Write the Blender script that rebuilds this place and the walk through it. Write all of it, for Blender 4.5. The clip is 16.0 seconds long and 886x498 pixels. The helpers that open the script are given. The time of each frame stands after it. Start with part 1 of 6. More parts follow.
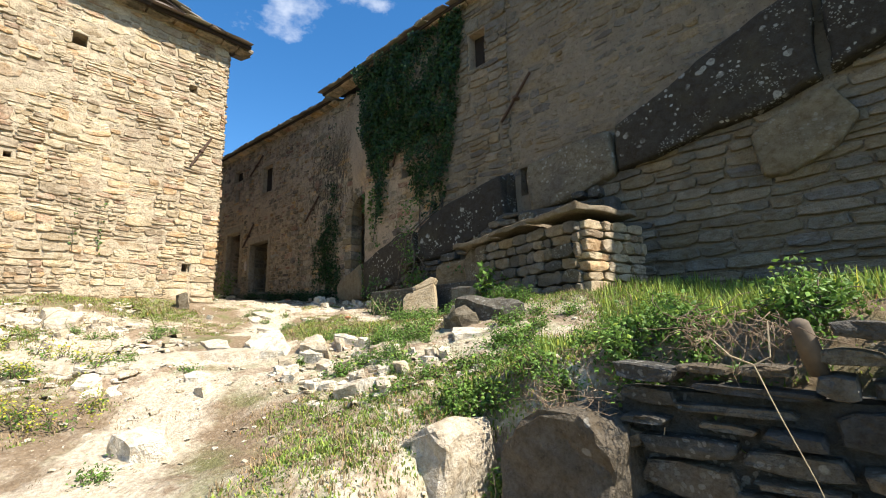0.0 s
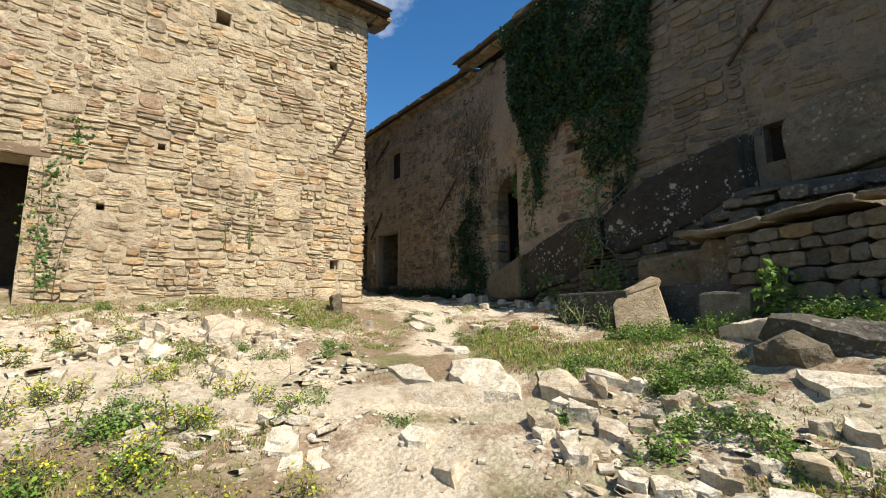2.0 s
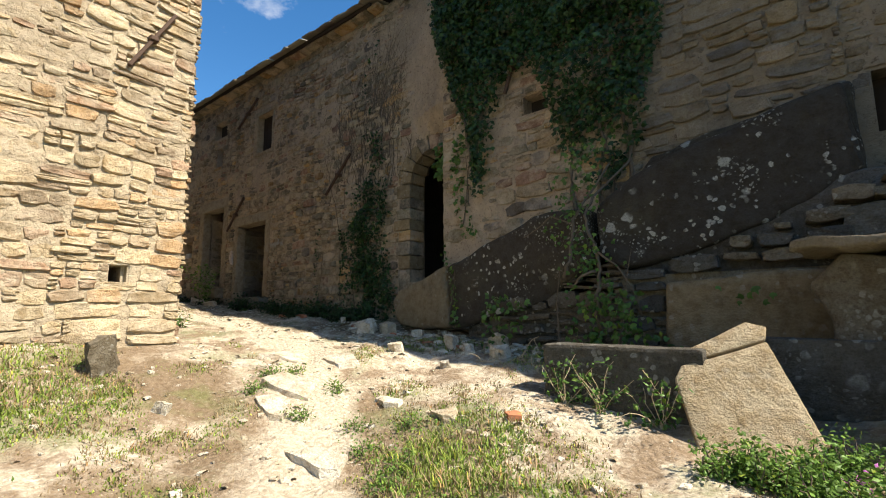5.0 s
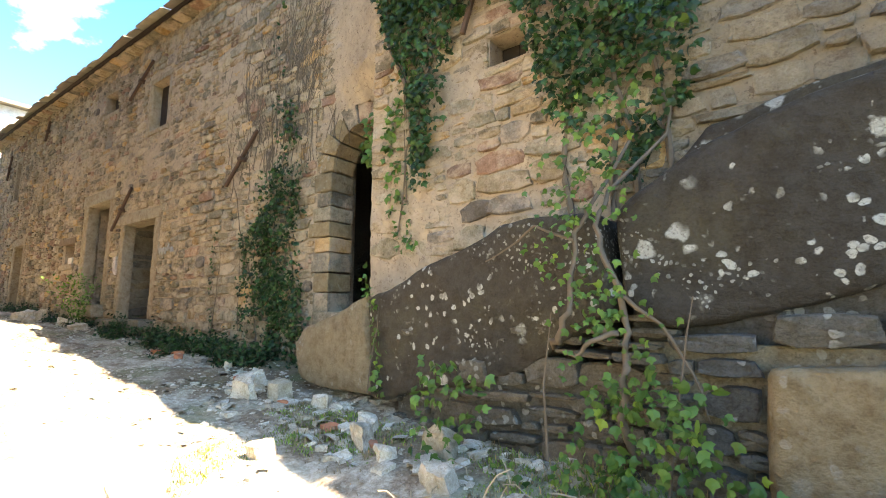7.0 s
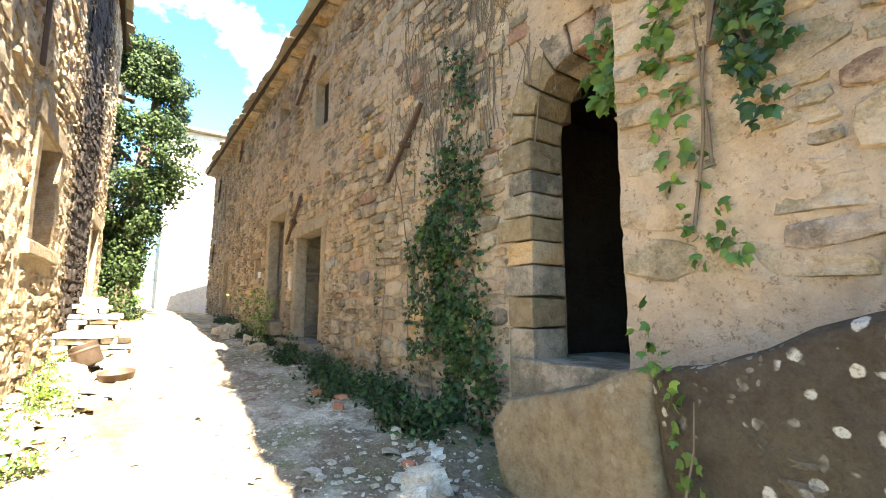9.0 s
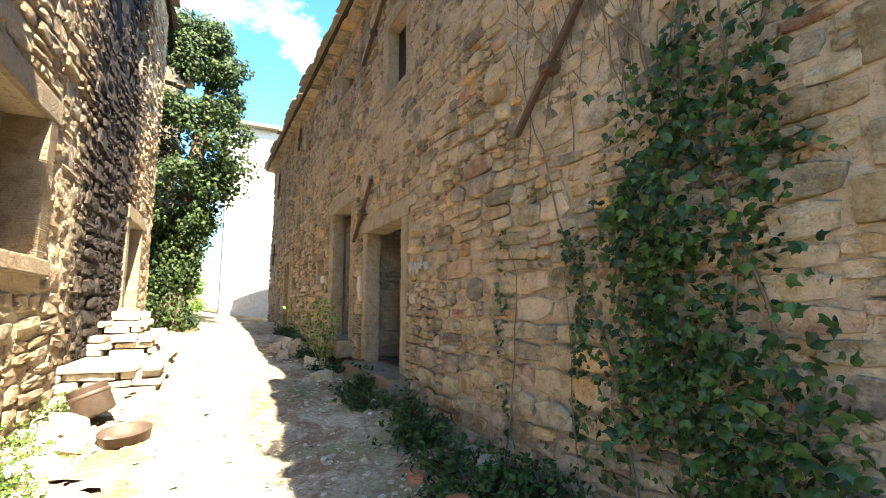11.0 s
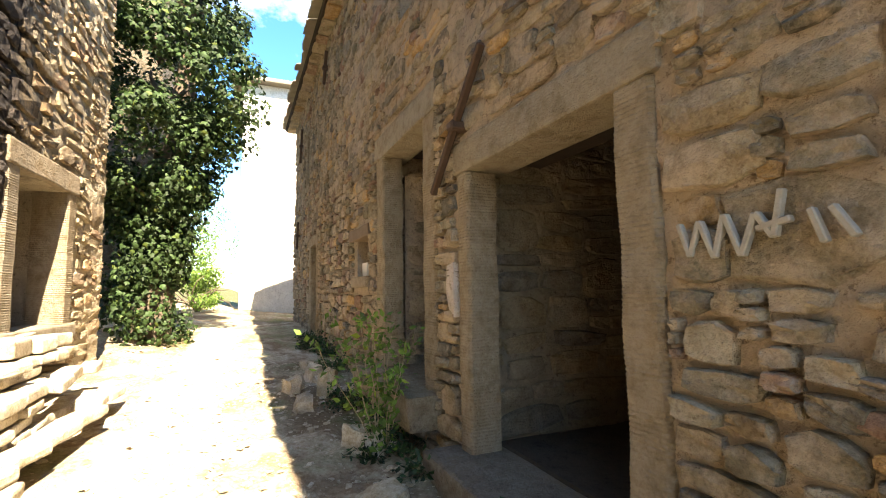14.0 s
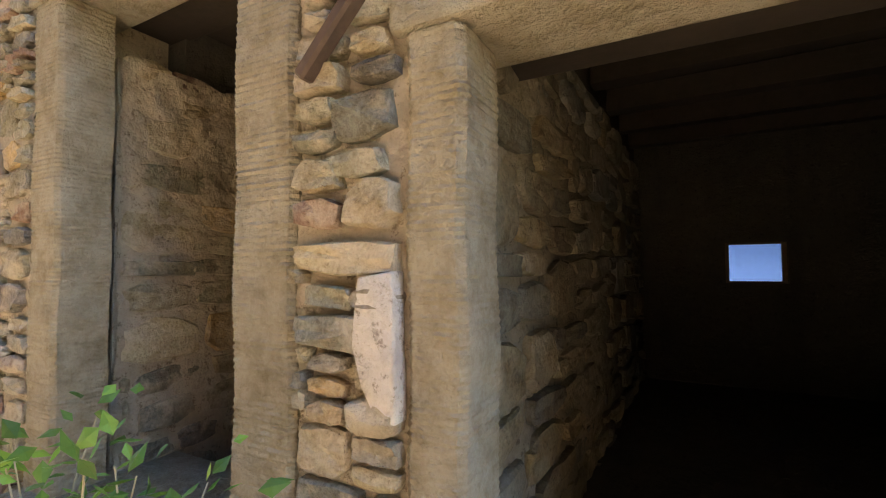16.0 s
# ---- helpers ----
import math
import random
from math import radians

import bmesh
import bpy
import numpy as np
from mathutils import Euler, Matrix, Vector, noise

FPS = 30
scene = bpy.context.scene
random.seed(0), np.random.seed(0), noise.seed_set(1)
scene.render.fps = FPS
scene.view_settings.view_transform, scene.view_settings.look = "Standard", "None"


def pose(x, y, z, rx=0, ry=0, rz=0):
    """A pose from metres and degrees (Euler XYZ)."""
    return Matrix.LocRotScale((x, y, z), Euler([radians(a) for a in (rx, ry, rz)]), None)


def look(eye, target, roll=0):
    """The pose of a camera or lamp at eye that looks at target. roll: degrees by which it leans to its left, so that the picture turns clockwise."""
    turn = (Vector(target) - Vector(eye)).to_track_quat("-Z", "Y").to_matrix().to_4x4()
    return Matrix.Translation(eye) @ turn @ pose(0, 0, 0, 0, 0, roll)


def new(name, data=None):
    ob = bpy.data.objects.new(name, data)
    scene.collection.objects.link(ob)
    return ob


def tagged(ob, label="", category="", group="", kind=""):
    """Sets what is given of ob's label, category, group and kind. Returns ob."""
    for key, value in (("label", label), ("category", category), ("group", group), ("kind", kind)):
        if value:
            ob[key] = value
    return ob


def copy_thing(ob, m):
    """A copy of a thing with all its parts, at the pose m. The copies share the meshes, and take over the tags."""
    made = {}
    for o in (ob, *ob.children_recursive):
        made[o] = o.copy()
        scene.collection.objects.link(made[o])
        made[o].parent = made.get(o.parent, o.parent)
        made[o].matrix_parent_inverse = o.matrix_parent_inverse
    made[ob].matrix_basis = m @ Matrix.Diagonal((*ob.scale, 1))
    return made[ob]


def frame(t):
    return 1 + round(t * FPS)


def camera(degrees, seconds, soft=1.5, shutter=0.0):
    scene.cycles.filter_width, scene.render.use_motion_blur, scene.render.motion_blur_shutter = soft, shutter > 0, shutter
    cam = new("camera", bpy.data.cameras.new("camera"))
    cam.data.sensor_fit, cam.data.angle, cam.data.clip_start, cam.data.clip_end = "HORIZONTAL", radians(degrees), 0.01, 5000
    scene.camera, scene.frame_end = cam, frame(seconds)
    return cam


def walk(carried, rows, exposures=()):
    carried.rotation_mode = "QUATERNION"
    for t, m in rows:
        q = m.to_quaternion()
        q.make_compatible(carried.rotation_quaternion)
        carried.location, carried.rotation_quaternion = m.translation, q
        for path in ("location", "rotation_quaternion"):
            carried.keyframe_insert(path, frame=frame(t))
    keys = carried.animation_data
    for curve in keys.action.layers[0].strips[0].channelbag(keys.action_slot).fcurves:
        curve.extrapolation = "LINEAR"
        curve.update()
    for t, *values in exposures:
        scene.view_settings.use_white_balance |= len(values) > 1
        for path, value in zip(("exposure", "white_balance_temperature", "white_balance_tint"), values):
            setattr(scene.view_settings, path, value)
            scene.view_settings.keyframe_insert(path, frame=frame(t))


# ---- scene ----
cam = camera(87.7, 16.0, 1.05)
METRES, EYE, TILT, LEAN, TURN = 20.0, 1.5, 0.0, 0.0, 42.1
ROWS = [
    (0.0, 0.0, 0.0, 0.0, 0.16, 9.87, 0.95),
    (0.5, -0.0268, 0.0172, 0.0056, 7.71, 9.68, 0.46),
    (1.0, -0.0509, 0.034, 0.0114, 10.78, 9.01, 0.24),
    (1.5, -0.0685, 0.0576, 0.017, 12.05, 8.08, 0.2),
    (2.0, -0.0864, 0.0806, 0.0211, 11.84, 8.24, 0.27),
    (2.5, -0.0951, 0.1104, 0.0253, 11.58, 8.02, 0.18),
    (3.0, -0.1089, 0.1381, 0.0302, 10.11, 7.63, 0.63),
    (3.5, -0.1179, 0.1632, 0.038, 8.08, 7.46, 0.7),
    (4.0, -0.1224, 0.1933, 0.0425, 3.57, 7.53, 0.59),
    (4.5, -0.1287, 0.2244, 0.0471, -0.15, 7.49, 0.45),
    (5.0, -0.1244, 0.2595, 0.0508, -2.28, 8.0, 0.31),
    (7.5, -0.0959, 0.4036, 0.0848, -6.51, 7.87, -0.07),
    (8.0, -0.0995, 0.4332, 0.0896, -1.73, 7.56, 0.02),
    (8.5, -0.1091, 0.4619, 0.0931, 5.36, 7.55, -0.07),
    (9.0, -0.127, 0.4872, 0.0988, 14.19, 7.6, -0.18),
    (11.5, -0.2138, 0.6097, 0.1144, 22.09, 6.89, 0.1),
    (12.0, -0.2325, 0.6379, 0.1155, 23.17, 6.28, 0.31),
    (12.5, -0.2501, 0.6669, 0.117, 23.73, 6.12, 0.5),
    (13.0, -0.2716, 0.693, 0.1209, 24.5, 5.95, 0.49),
    (13.5, -0.2937, 0.7202, 0.1241, 24.7, 5.82, 0.61),
    (14.0, -0.3191, 0.7409, 0.1277, 25.23, 5.17, 0.81),
    (14.5, -0.3416, 0.7683, 0.1288, 24.58, 4.45, 0.88),
    (15.0, -0.3654, 0.7909, 0.1309, 21.25, 3.95, 0.54),
    (15.5, -0.3872, 0.8113, 0.1343, 6.62, 3.05, 0.64),
    (16.0, -0.3944, 0.8348, 0.1384, -12.83, 2.34, 0.39),
]
EXPOSURES = [(0, 1.2, 6600, 10), (1.5, 0.8, 6800, 10), (3.5, 0.72, 6800, 10), (4.5, 0.85, 6900, 10), (5.2, 1.3, 7000, 10), (7.3, 3.45, 7700, 12), (8.5, 3.6, 7600, 12), (9.2, 3.35, 7500, 11), (11.3, 3.0, 7400, 12),
             (13, 3.05, 7600, 12), (14, 2.8, 7900, 12), (15, 2.95, 8000, 12), (16, 3.9, 6900, 10)]
walk(cam, [(t, pose(0, 0, EYE, TILT, LEAN, TURN) @ pose(METRES * x, METRES * y, METRES * z, 90 + pitch, roll, yaw)) for t, x, y, z, yaw, pitch, roll in ROWS], EXPOSURES)

# ---- world, sun, exposure ----
SUN_TO = Vector((5.2, 0.86, 6.3)).normalized()
SUN_EL = math.asin(SUN_TO.z)
SUN_AZ = math.atan2(SUN_TO.x, SUN_TO.y)


def build_world():
    w = bpy.data.worlds.new("sky_world")
    scene.world = w
    w.use_nodes = True
    nt = w.node_tree
    nt.nodes.clear()
    out = nt.nodes.new("ShaderNodeOutputWorld")
    bg = nt.nodes.new("ShaderNodeBackground")
    sky = nt.nodes.new("ShaderNodeTexSky")
    sky.sky_type, sky.sun_disc = "NISHITA", False
    sky.sun_elevation, sky.sun_rotation = SUN_EL, SUN_AZ
    sky.air_density, sky.dust_density, sky.ozone_density = 1.0, 0.3, 3.0
    tc = nt.nodes.new("ShaderNodeTexCoord")
    mp = nt.nodes.new("ShaderNodeMapping")
    mp.inputs["Scale"].default_value = (1.0, 1.0, 1.7)
    mp.inputs["Location"].default_value = (0.37, 0.12, 0.55)
    n1 = nt.nodes.new("ShaderNodeTexNoise")
    n1.inputs["Scale"].default_value, n1.inputs["Detail"].default_value = 2.3, 9.0
    n1.inputs["Roughness"].default_value = 0.58
    rp = nt.nodes.new("ShaderNodeValToRGB")
    rp.color_ramp.elements[0].position, rp.color_ramp.elements[1].position = 0.55, 0.7
    hs = nt.nodes.new("ShaderNodeHueSaturation")
    hs.inputs["Saturation"].default_value = 1.3
    hs.inputs["Value"].default_value = 2.0
    mx = nt.nodes.new("ShaderNodeMix")
    mx.data_type = "RGBA"
    mx.inputs["B"].default_value = (12.5, 12.8, 13.2, 1)
    nt.links.new(tc.outputs["Generated"], mp.inputs["Vector"])
    nt.links.new(mp.outputs["Vector"], n1.inputs["Vector"])
    nt.links.new(n1.outputs["Fac"], rp.inputs["Fac"])
    nt.links.new(rp.outputs["Color"], mx.inputs["Factor"])
    nt.links.new(sky.outputs["Color"], hs.inputs["Color"])
    nt.links.new(hs.outputs["Color"], mx.inputs["A"])
    nt.links.new(mx.outputs["Result"], bg.inputs["Color"])
    bg.inputs["Strength"].default_value = SKY_STRENGTH
    nt.links.new(bg.outputs["Background"], out.inputs["Surface"])


SKY_STRENGTH, SUN_STRENGTH = 0.05, 5.0
build_world()
sun_data = bpy.data.lights.new("sun", "SUN")
sun_data.energy, sun_data.angle, sun_data.color = SUN_STRENGTH, radians(0.53), (1.0, 0.95, 0.86)
sun = new("sun", sun_data)
sun.matrix_world = look(SUN_TO * 60, (0, 0, 0))


# ---- materials ----
def mat_new(name, rough=0.9):
    m = bpy.data.materials.new(name)
    m.use_nodes = True
    nt = m.node_tree
    b = nt.nodes["Principled BSDF"]
    b.inputs["Roughness"].default_value = rough
    b.inputs["Specular IOR Level"].default_value = 0.25
    return m, nt, b


def nd(nt, kind, ins=None, **props):
    n = nt.nodes.new("ShaderNode" + kind)
    for k, v in props.items():
        if k == "data_type":
            n.data_type = v
        elif k == "operation":
            n.operation = v
        elif k == "blend_type":
            n.blend_type = v
        elif k == "feature":
            n.feature = v
        elif k == "interpolation":
            n.color_ramp.interpolation = v
    for k, v in (ins or {}).items():
        s = n.inputs[k]
        if isinstance(v, bpy.types.NodeSocket):
            nt.links.new(v, s)
        else:
            s.default_value = v
    return n


def coords(nt, scale=(1, 1, 1)):
    g = nd(nt, "NewGeometry")
    mp = nd(nt, "Mapping", {"Vector": g.outputs["Position"], "Scale": scale})
    return mp.outputs["Vector"]


def noise_fac(nt, vec, scale, detail=5.0, rough=0.6):
    return nd(nt, "TexNoise", {"Vector": vec, "Scale": scale, "Detail": detail, "Roughness": rough}).outputs["Fac"]


def ramp(nt, fac, stops, interpolation="LINEAR"):
    n = nd(nt, "ValToRGB", {"Fac": fac}, interpolation=interpolation)
    e = n.color_ramp.elements
    while len(e) < len(stops):
        e.new(0.5)
    for el, (p, c) in zip(e, stops):
        el.position = p
        el.color = (*c, 1) if len(c) == 3 else c
    return n.outputs["Color"]


def step_fac(nt, fac, lo, hi):
    n = nd(nt, "MapRange", {"Value": fac, "From Min": lo, "From Max": hi})
    return n.outputs["Result"]


def mix(nt, fac, a, b, blend="MIX"):
    n = nd(nt, "Mix", {"Factor": fac}, data_type="RGBA", blend_type=blend)
    for k, v in (("A", a), ("B", b)):
        s = [i for i in n.inputs if i.name == k and i.type == "RGBA"][0]
        if isinstance(v, bpy.types.NodeSocket):
            nt.links.new(v, s)
        else:
            s.default_value = (*v, 1)
    return [o for o in n.outputs if o.type == "RGBA"][0]


def bump(nt, b, height, strength=0.5, dist=0.02):
    n = nd(nt, "Bump", {"Height": height, "Strength": strength, "Distance": dist})
    nt.links.new(n.outputs["Normal"], b.inputs["Normal"])


def rand_fac(nt):
    """A random number for each object or each loose piece."""
    oi, ge = nd(nt, "ObjectInfo"), nd(nt, "NewGeometry")
    s = nd(nt, "Math", {0: oi.outputs["Random"], 1: ge.outputs["Random Per Island"]}, operation="ADD")
    return nd(nt, "Math", {0: s.outputs[0]}, operation="FRACT").outputs[0]


def stone_mat(name, tones, stain=0.35, lichen=0.0, stain_col=(0.09, 0.08, 0.07), value=0.18, smear=0.0, smear_col=(0.4, 0.33, 0.235), soot=None, speck=0.5):
    m, nt, b = mat_new(name, 0.92)
    p = coords(nt)
    r = rand_fac(nt)
    k = len(tones)
    col = ramp(nt, r, [(i / k, t) for i, t in enumerate(tones)], "CONSTANT")
    r2 = nd(nt, "Math", {0: r, 1: 37.7}, operation="MULTIPLY")
    r2 = nd(nt, "Math", {0: r2.outputs[0]}, operation="FRACT").outputs[0]
    hv = nd(nt, "HueSaturation", {"Color": col, "Value": nd(nt, "MapRange", {"Value": r2, "To Min": 1 - value, "To Max": 1 + value}).outputs[0]})
    big = noise_fac(nt, p, 1.1, 6, 0.65)
    mid = noise_fac(nt, p, 9.0, 6, 0.7)
    fine = noise_fac(nt, p, 60.0, 4, 0.7)
    c = mix(nt, step_fac(nt, mid, 0.42, 0.7), hv.outputs["Color"], (0.6, 0.52, 0.4), "MULTIPLY")
    c = mix(nt, nd(nt, "Math", {0: step_fac(nt, big, 0.52, 0.68), 1: stain}, operation="MULTIPLY").outputs[0], c, stain_col)
    c = mix(nt, nd(nt, "Math", {0: step_fac(nt, fine, 0.42, 0.66), 1: speck}, operation="MULTIPLY").outputs[0], c, (0.44, 0.39, 0.33), "MULTIPLY")
    pits = step_fac(nt, noise_fac(nt, p, 24.0, 9, 0.8), 0.555, 0.6)
    c = mix(nt, nd(nt, "Math", {0: pits, 1: speck * 0.9}, operation="MULTIPLY").outputs[0], c, (0.34, 0.29, 0.24), "MULTIPLY")
    if smear:
        sm = step_fac(nt, noise_fac(nt, p, 3.3, 7, 0.72), 0.46, 0.6)
        c = mix(nt, nd(nt, "Math", {0: sm, 1: smear}, operation="MULTIPLY").outputs[0], c, mix(nt, fine, smear_col, tuple(x * 0.75 for x in smear_col)))
    if soot:
        c = soot_stain(nt, p, c, mid, soot)
    if lichen:
        wob = nd(nt, "TexNoise", {"Vector": p, "Scale": 9.0, "Detail": 4.0})
        q = nd(nt, "VectorMath", {0: p, 1: nd(nt, "VectorMath", {0: wob.outputs["Color"], 1: (0.09, 0.09, 0.09)}, operation="MULTIPLY").outputs[0]}, operation="ADD").outputs[0]
        for vs, lo, sel_s, sel_lo, amt in ((4.5, 0.26, 1.3, 0.53, 0.75), (11.0, 0.3, 2.1, 0.5, 0.9), (26.0, 0.33, 1.6, 0.54, 0.6)):
            vo = nd(nt, "TexVoronoi", {"Vector": q, "Scale": vs})
            sel = step_fac(nt, noise_fac(nt, p, sel_s, 4), sel_lo, sel_lo + 0.06)
            spot = nd(nt, "Math", {0: step_fac(nt, vo.outputs["Distance"], lo, lo - 0.06), 1: sel}, operation="MULTIPLY").outputs[0]
            spot = nd(nt, "Math", {0: spot, 1: step_fac(nt, fine, 0.25, 0.5)}, operation="MULTIPLY").outputs[0]
            c = mix(nt, nd(nt, "Math", {0: spot, 1: lichen * amt}, operation="MULTIPLY").outputs[0], c, (0.42, 0.41, 0.36))
    nt.links.new(c, b.inputs["Base Color"])
    h = nd(nt, "Math", {0: mid, 1: nd(nt, "Math", {0: fine, 1: 0.35}, operation="MULTIPLY").outputs[0]}, operation="ADD")
    strat = noise_fac(nt, coords(nt, (2.5, 2.5, 26.0)), 1.0, 5, 0.65)
    h = nd(nt, "Math", {0: h.outputs[0], 1: nd(nt, "Math", {0: strat, 1: 0.22}, operation="MULTIPLY").outputs[0]}, operation="ADD")
    h = nd(nt, "Math", {0: h.outputs[0], 1: noise_fac(nt, p, 3.2, 4, 0.6)}, operation="ADD")
    bump(nt, b, h.outputs[0], 0.95, 0.05)
    return m


def soot_stain(nt, p, c, mid, soot):
    """A black soot streak down a wall, wide enough to carry shade too: soot holds its x and half-width."""
    sx = nd(nt, "SeparateXYZ", {"Vector": p}).outputs["X"]
    dx = nd(nt, "Math", {0: nd(nt, "Math", {0: sx, 1: soot[0]}, operation="SUBTRACT").outputs[0]}, operation="ABSOLUTE").outputs[0]
    dx = nd(nt, "Math", {0: dx, 1: nd(nt, "Math", {0: mid, 1: soot[1] * 1.6}, operation="MULTIPLY").outputs[0]}, operation="ADD").outputs[0]
    return mix(nt, step_fac(nt, dx, soot[1] * 1.9, soot[1] * 1.4), c, (0.035, 0.028, 0.024))


def plaster_mat(name, light, dark, stain=0.6, streak=True, soot=None):
    m, nt, b = mat_new(name, 0.95)
    p = coords(nt)
    big = noise_fac(nt, p, 0.55, 7, 0.65)
    mid = noise_fac(nt, p, 6.0, 7, 0.7)
    fine = noise_fac(nt, p, 45.0, 5, 0.7)
    c = mix(nt, step_fac(nt, mid, 0.3, 0.7), light, tuple(x * 0.72 for x in light))
    c = mix(nt, nd(nt, "Math", {0: step_fac(nt, big, 0.45, 0.7), 1: stain}, operation="MULTIPLY").outputs[0], c, dark)
    if streak:
        q = coords(nt, (3.2, 3.2, 0.22))
        sfac = step_fac(nt, noise_fac(nt, q, 1.0, 6, 0.6), 0.55, 0.75)
        c = mix(nt, nd(nt, "Math", {0: sfac, 1: 0.55}, operation="MULTIPLY").outputs[0], c, dark)
    if soot:
        c = soot_stain(nt, p, c, mid, soot)
    pits = step_fac(nt, noise_fac(nt, p, 19.0, 9, 0.8), 0.55, 0.61)
    c = mix(nt, nd(nt, "Math", {0: pits, 1: 0.75}, operation="MULTIPLY").outputs[0], c, (0.36, 0.31, 0.26), "MULTIPLY")
    c = mix(nt, nd(nt, "Math", {0: step_fac(nt, fine, 0.4, 0.75), 1: 0.35}, operation="MULTIPLY").outputs[0], c, (0.72, 0.66, 0.58), "MULTIPLY")
    nt.links.new(c, b.inputs["Base Color"])
    h = nd(nt, "Math", {0: mid, 1: nd(nt, "Math", {0: fine, 1: 0.3}, operation="MULTIPLY").outputs[0]}, operation="ADD")
    bump(nt, b, h.outputs[0], 1.0, 0.06)
    return m


def plain_mat(name, col, rough=0.8, var=0.3, scale=12.0, metal=0.0, rnd=0.0, strength=0.3):
    m, nt, b = mat_new(name, rough)
    p = coords(nt)
    f = noise_fac(nt, p, scale, 6, 0.65)
    c = mix(nt, f, tuple(x * (1 - var) for x in col), tuple(min(1, x * (1 + var)) for x in col))
    if rnd:
        hv = nd(nt, "HueSaturation", {"Color": c, "Hue": nd(nt, "MapRange", {"Value": rand_fac(nt), "To Min": 0.5 - 0.03, "To Max": 0.5 + 0.03}).outputs[0],
                                      "Value": nd(nt, "MapRange", {"Value": rand_fac(nt), "To Min": 1 - rnd, "To Max": 1 + rnd}).outputs[0]})
        c = hv.outputs["Color"]
    nt.links.new(c, b.inputs["Base Color"])
    b.inputs["Metallic"].default_value = metal
    bump(nt, b, f, strength, 0.01)
    return m


def leaf_mat(name, col, var=0.4, gloss=0.45, trans=0.25):
    m, nt, b = mat_new(name, gloss)
    r = rand_fac(nt)
    dark, light = tuple(x * (1 - var) for x in col), tuple(x * (1 + var) for x in col)
    c = ramp(nt, r, [(0.0, dark), (0.6, col), (0.93, light), (1.0, (light[0] * 1.7, light[1] * 1.2, light[2] * 0.8))])
    nt.links.new(c, b.inputs["Base Color"])
    tr = nd(nt, "BsdfTranslucent", {"Color": c})
    mxs = nd(nt, "MixShader", {"Fac": trans})
    nt.links.new(b.outputs[0], mxs.inputs[1])
    nt.links.new(tr.outputs[0], mxs.inputs[2])
    nt.links.new(mxs.outputs[0], nt.nodes["Material Output"].inputs["Surface"])
    return m


def ground_mat():
    m, nt, b = mat_new("ground_earth", 0.95)
    p = coords(nt)
    big = noise_fac(nt, p, 0.45, 7, 0.6)
    mid = noise_fac(nt, p, 2.6, 7, 0.65)
    fine = noise_fac(nt, p, 22.0, 6, 0.7)
    grit = nd(nt, "TexVoronoi", {"Vector": p, "Scale": 26.0}).outputs["Distance"]
    c = mix(nt, step_fac(nt, mid, 0.43, 0.56), (0.3, 0.225, 0.15), (0.62, 0.545, 0.42))
    c = mix(nt, step_fac(nt, big, 0.5, 0.6), c, (0.24, 0.175, 0.11))
    c = mix(nt, nd(nt, "Math", {0: step_fac(nt, noise_fac(nt, p, 1.3, 7, 0.7), 0.5, 0.62), 1: 0.7}, operation="MULTIPLY").outputs[0], c, (0.15, 0.165, 0.055))
    at = nd(nt, "Attribute")
    at.attribute_name = "worn"
    wf = nd(nt, "Math", {0: at.outputs["Fac"], 1: nd(nt, "Math", {0: mid, 1: 0.5}, operation="SUBTRACT").outputs[0]}, operation="ADD").outputs[0]
    c = mix(nt, step_fac(nt, wf, 0.35, 0.6), c, (0.55, 0.475, 0.36))
    # Dark green for unseen outer ground, added to weaken bounced light.
    am = nd(nt, "Attribute")
    am.attribute_name = "dark_outskirts"
    c = mix(nt, am.outputs["Fac"], c, mix(nt, mid, (0.07, 0.09, 0.03), (0.13, 0.12, 0.05)))
    c = mix(nt, nd(nt, "Math", {0: step_fac(nt, fine, 0.42, 0.6), 1: 0.65}, operation="MULTIPLY").outputs[0], c, (0.55, 0.48, 0.4), "MULTIPLY")
    c = mix(nt, nd(nt, "Math", {0: step_fac(nt, grit, 0.22, 0.05), 1: 0.5}, operation="MULTIPLY").outputs[0], c, (0.55, 0.49, 0.4))
    nt.links.new(c, b.inputs["Base Color"])
    h = nd(nt, "Math", {0: fine, 1: grit}, operation="SUBTRACT")
    h = nd(nt, "Math", {0: h.outputs[0], 1: noise_fac(nt, p, 75.0, 5, 0.75)}, operation="ADD")
    bump(nt, b, h.outputs[0], 0.8, 0.02)
    return m


STONE_WARM = stone_mat("warm_rubble_stone", [(0.3, 0.245, 0.165), (0.36, 0.285, 0.185), (0.22, 0.195, 0.15), (0.38, 0.31, 0.21), (0.25, 0.215, 0.15), (0.42, 0.275, 0.13), (0.27, 0.165, 0.115), (0.31, 0.27, 0.2), (0.2, 0.17, 0.14), (0.33, 0.25, 0.155), (0.27, 0.235, 0.17)], 0.5, 0, (0.085, 0.072, 0.06), 0.34, 0.7, (0.52, 0.4, 0.285))
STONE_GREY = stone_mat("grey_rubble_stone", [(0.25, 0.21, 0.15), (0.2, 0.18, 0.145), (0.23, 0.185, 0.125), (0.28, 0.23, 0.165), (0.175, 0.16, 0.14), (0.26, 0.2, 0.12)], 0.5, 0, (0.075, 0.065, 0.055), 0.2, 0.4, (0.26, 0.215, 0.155))
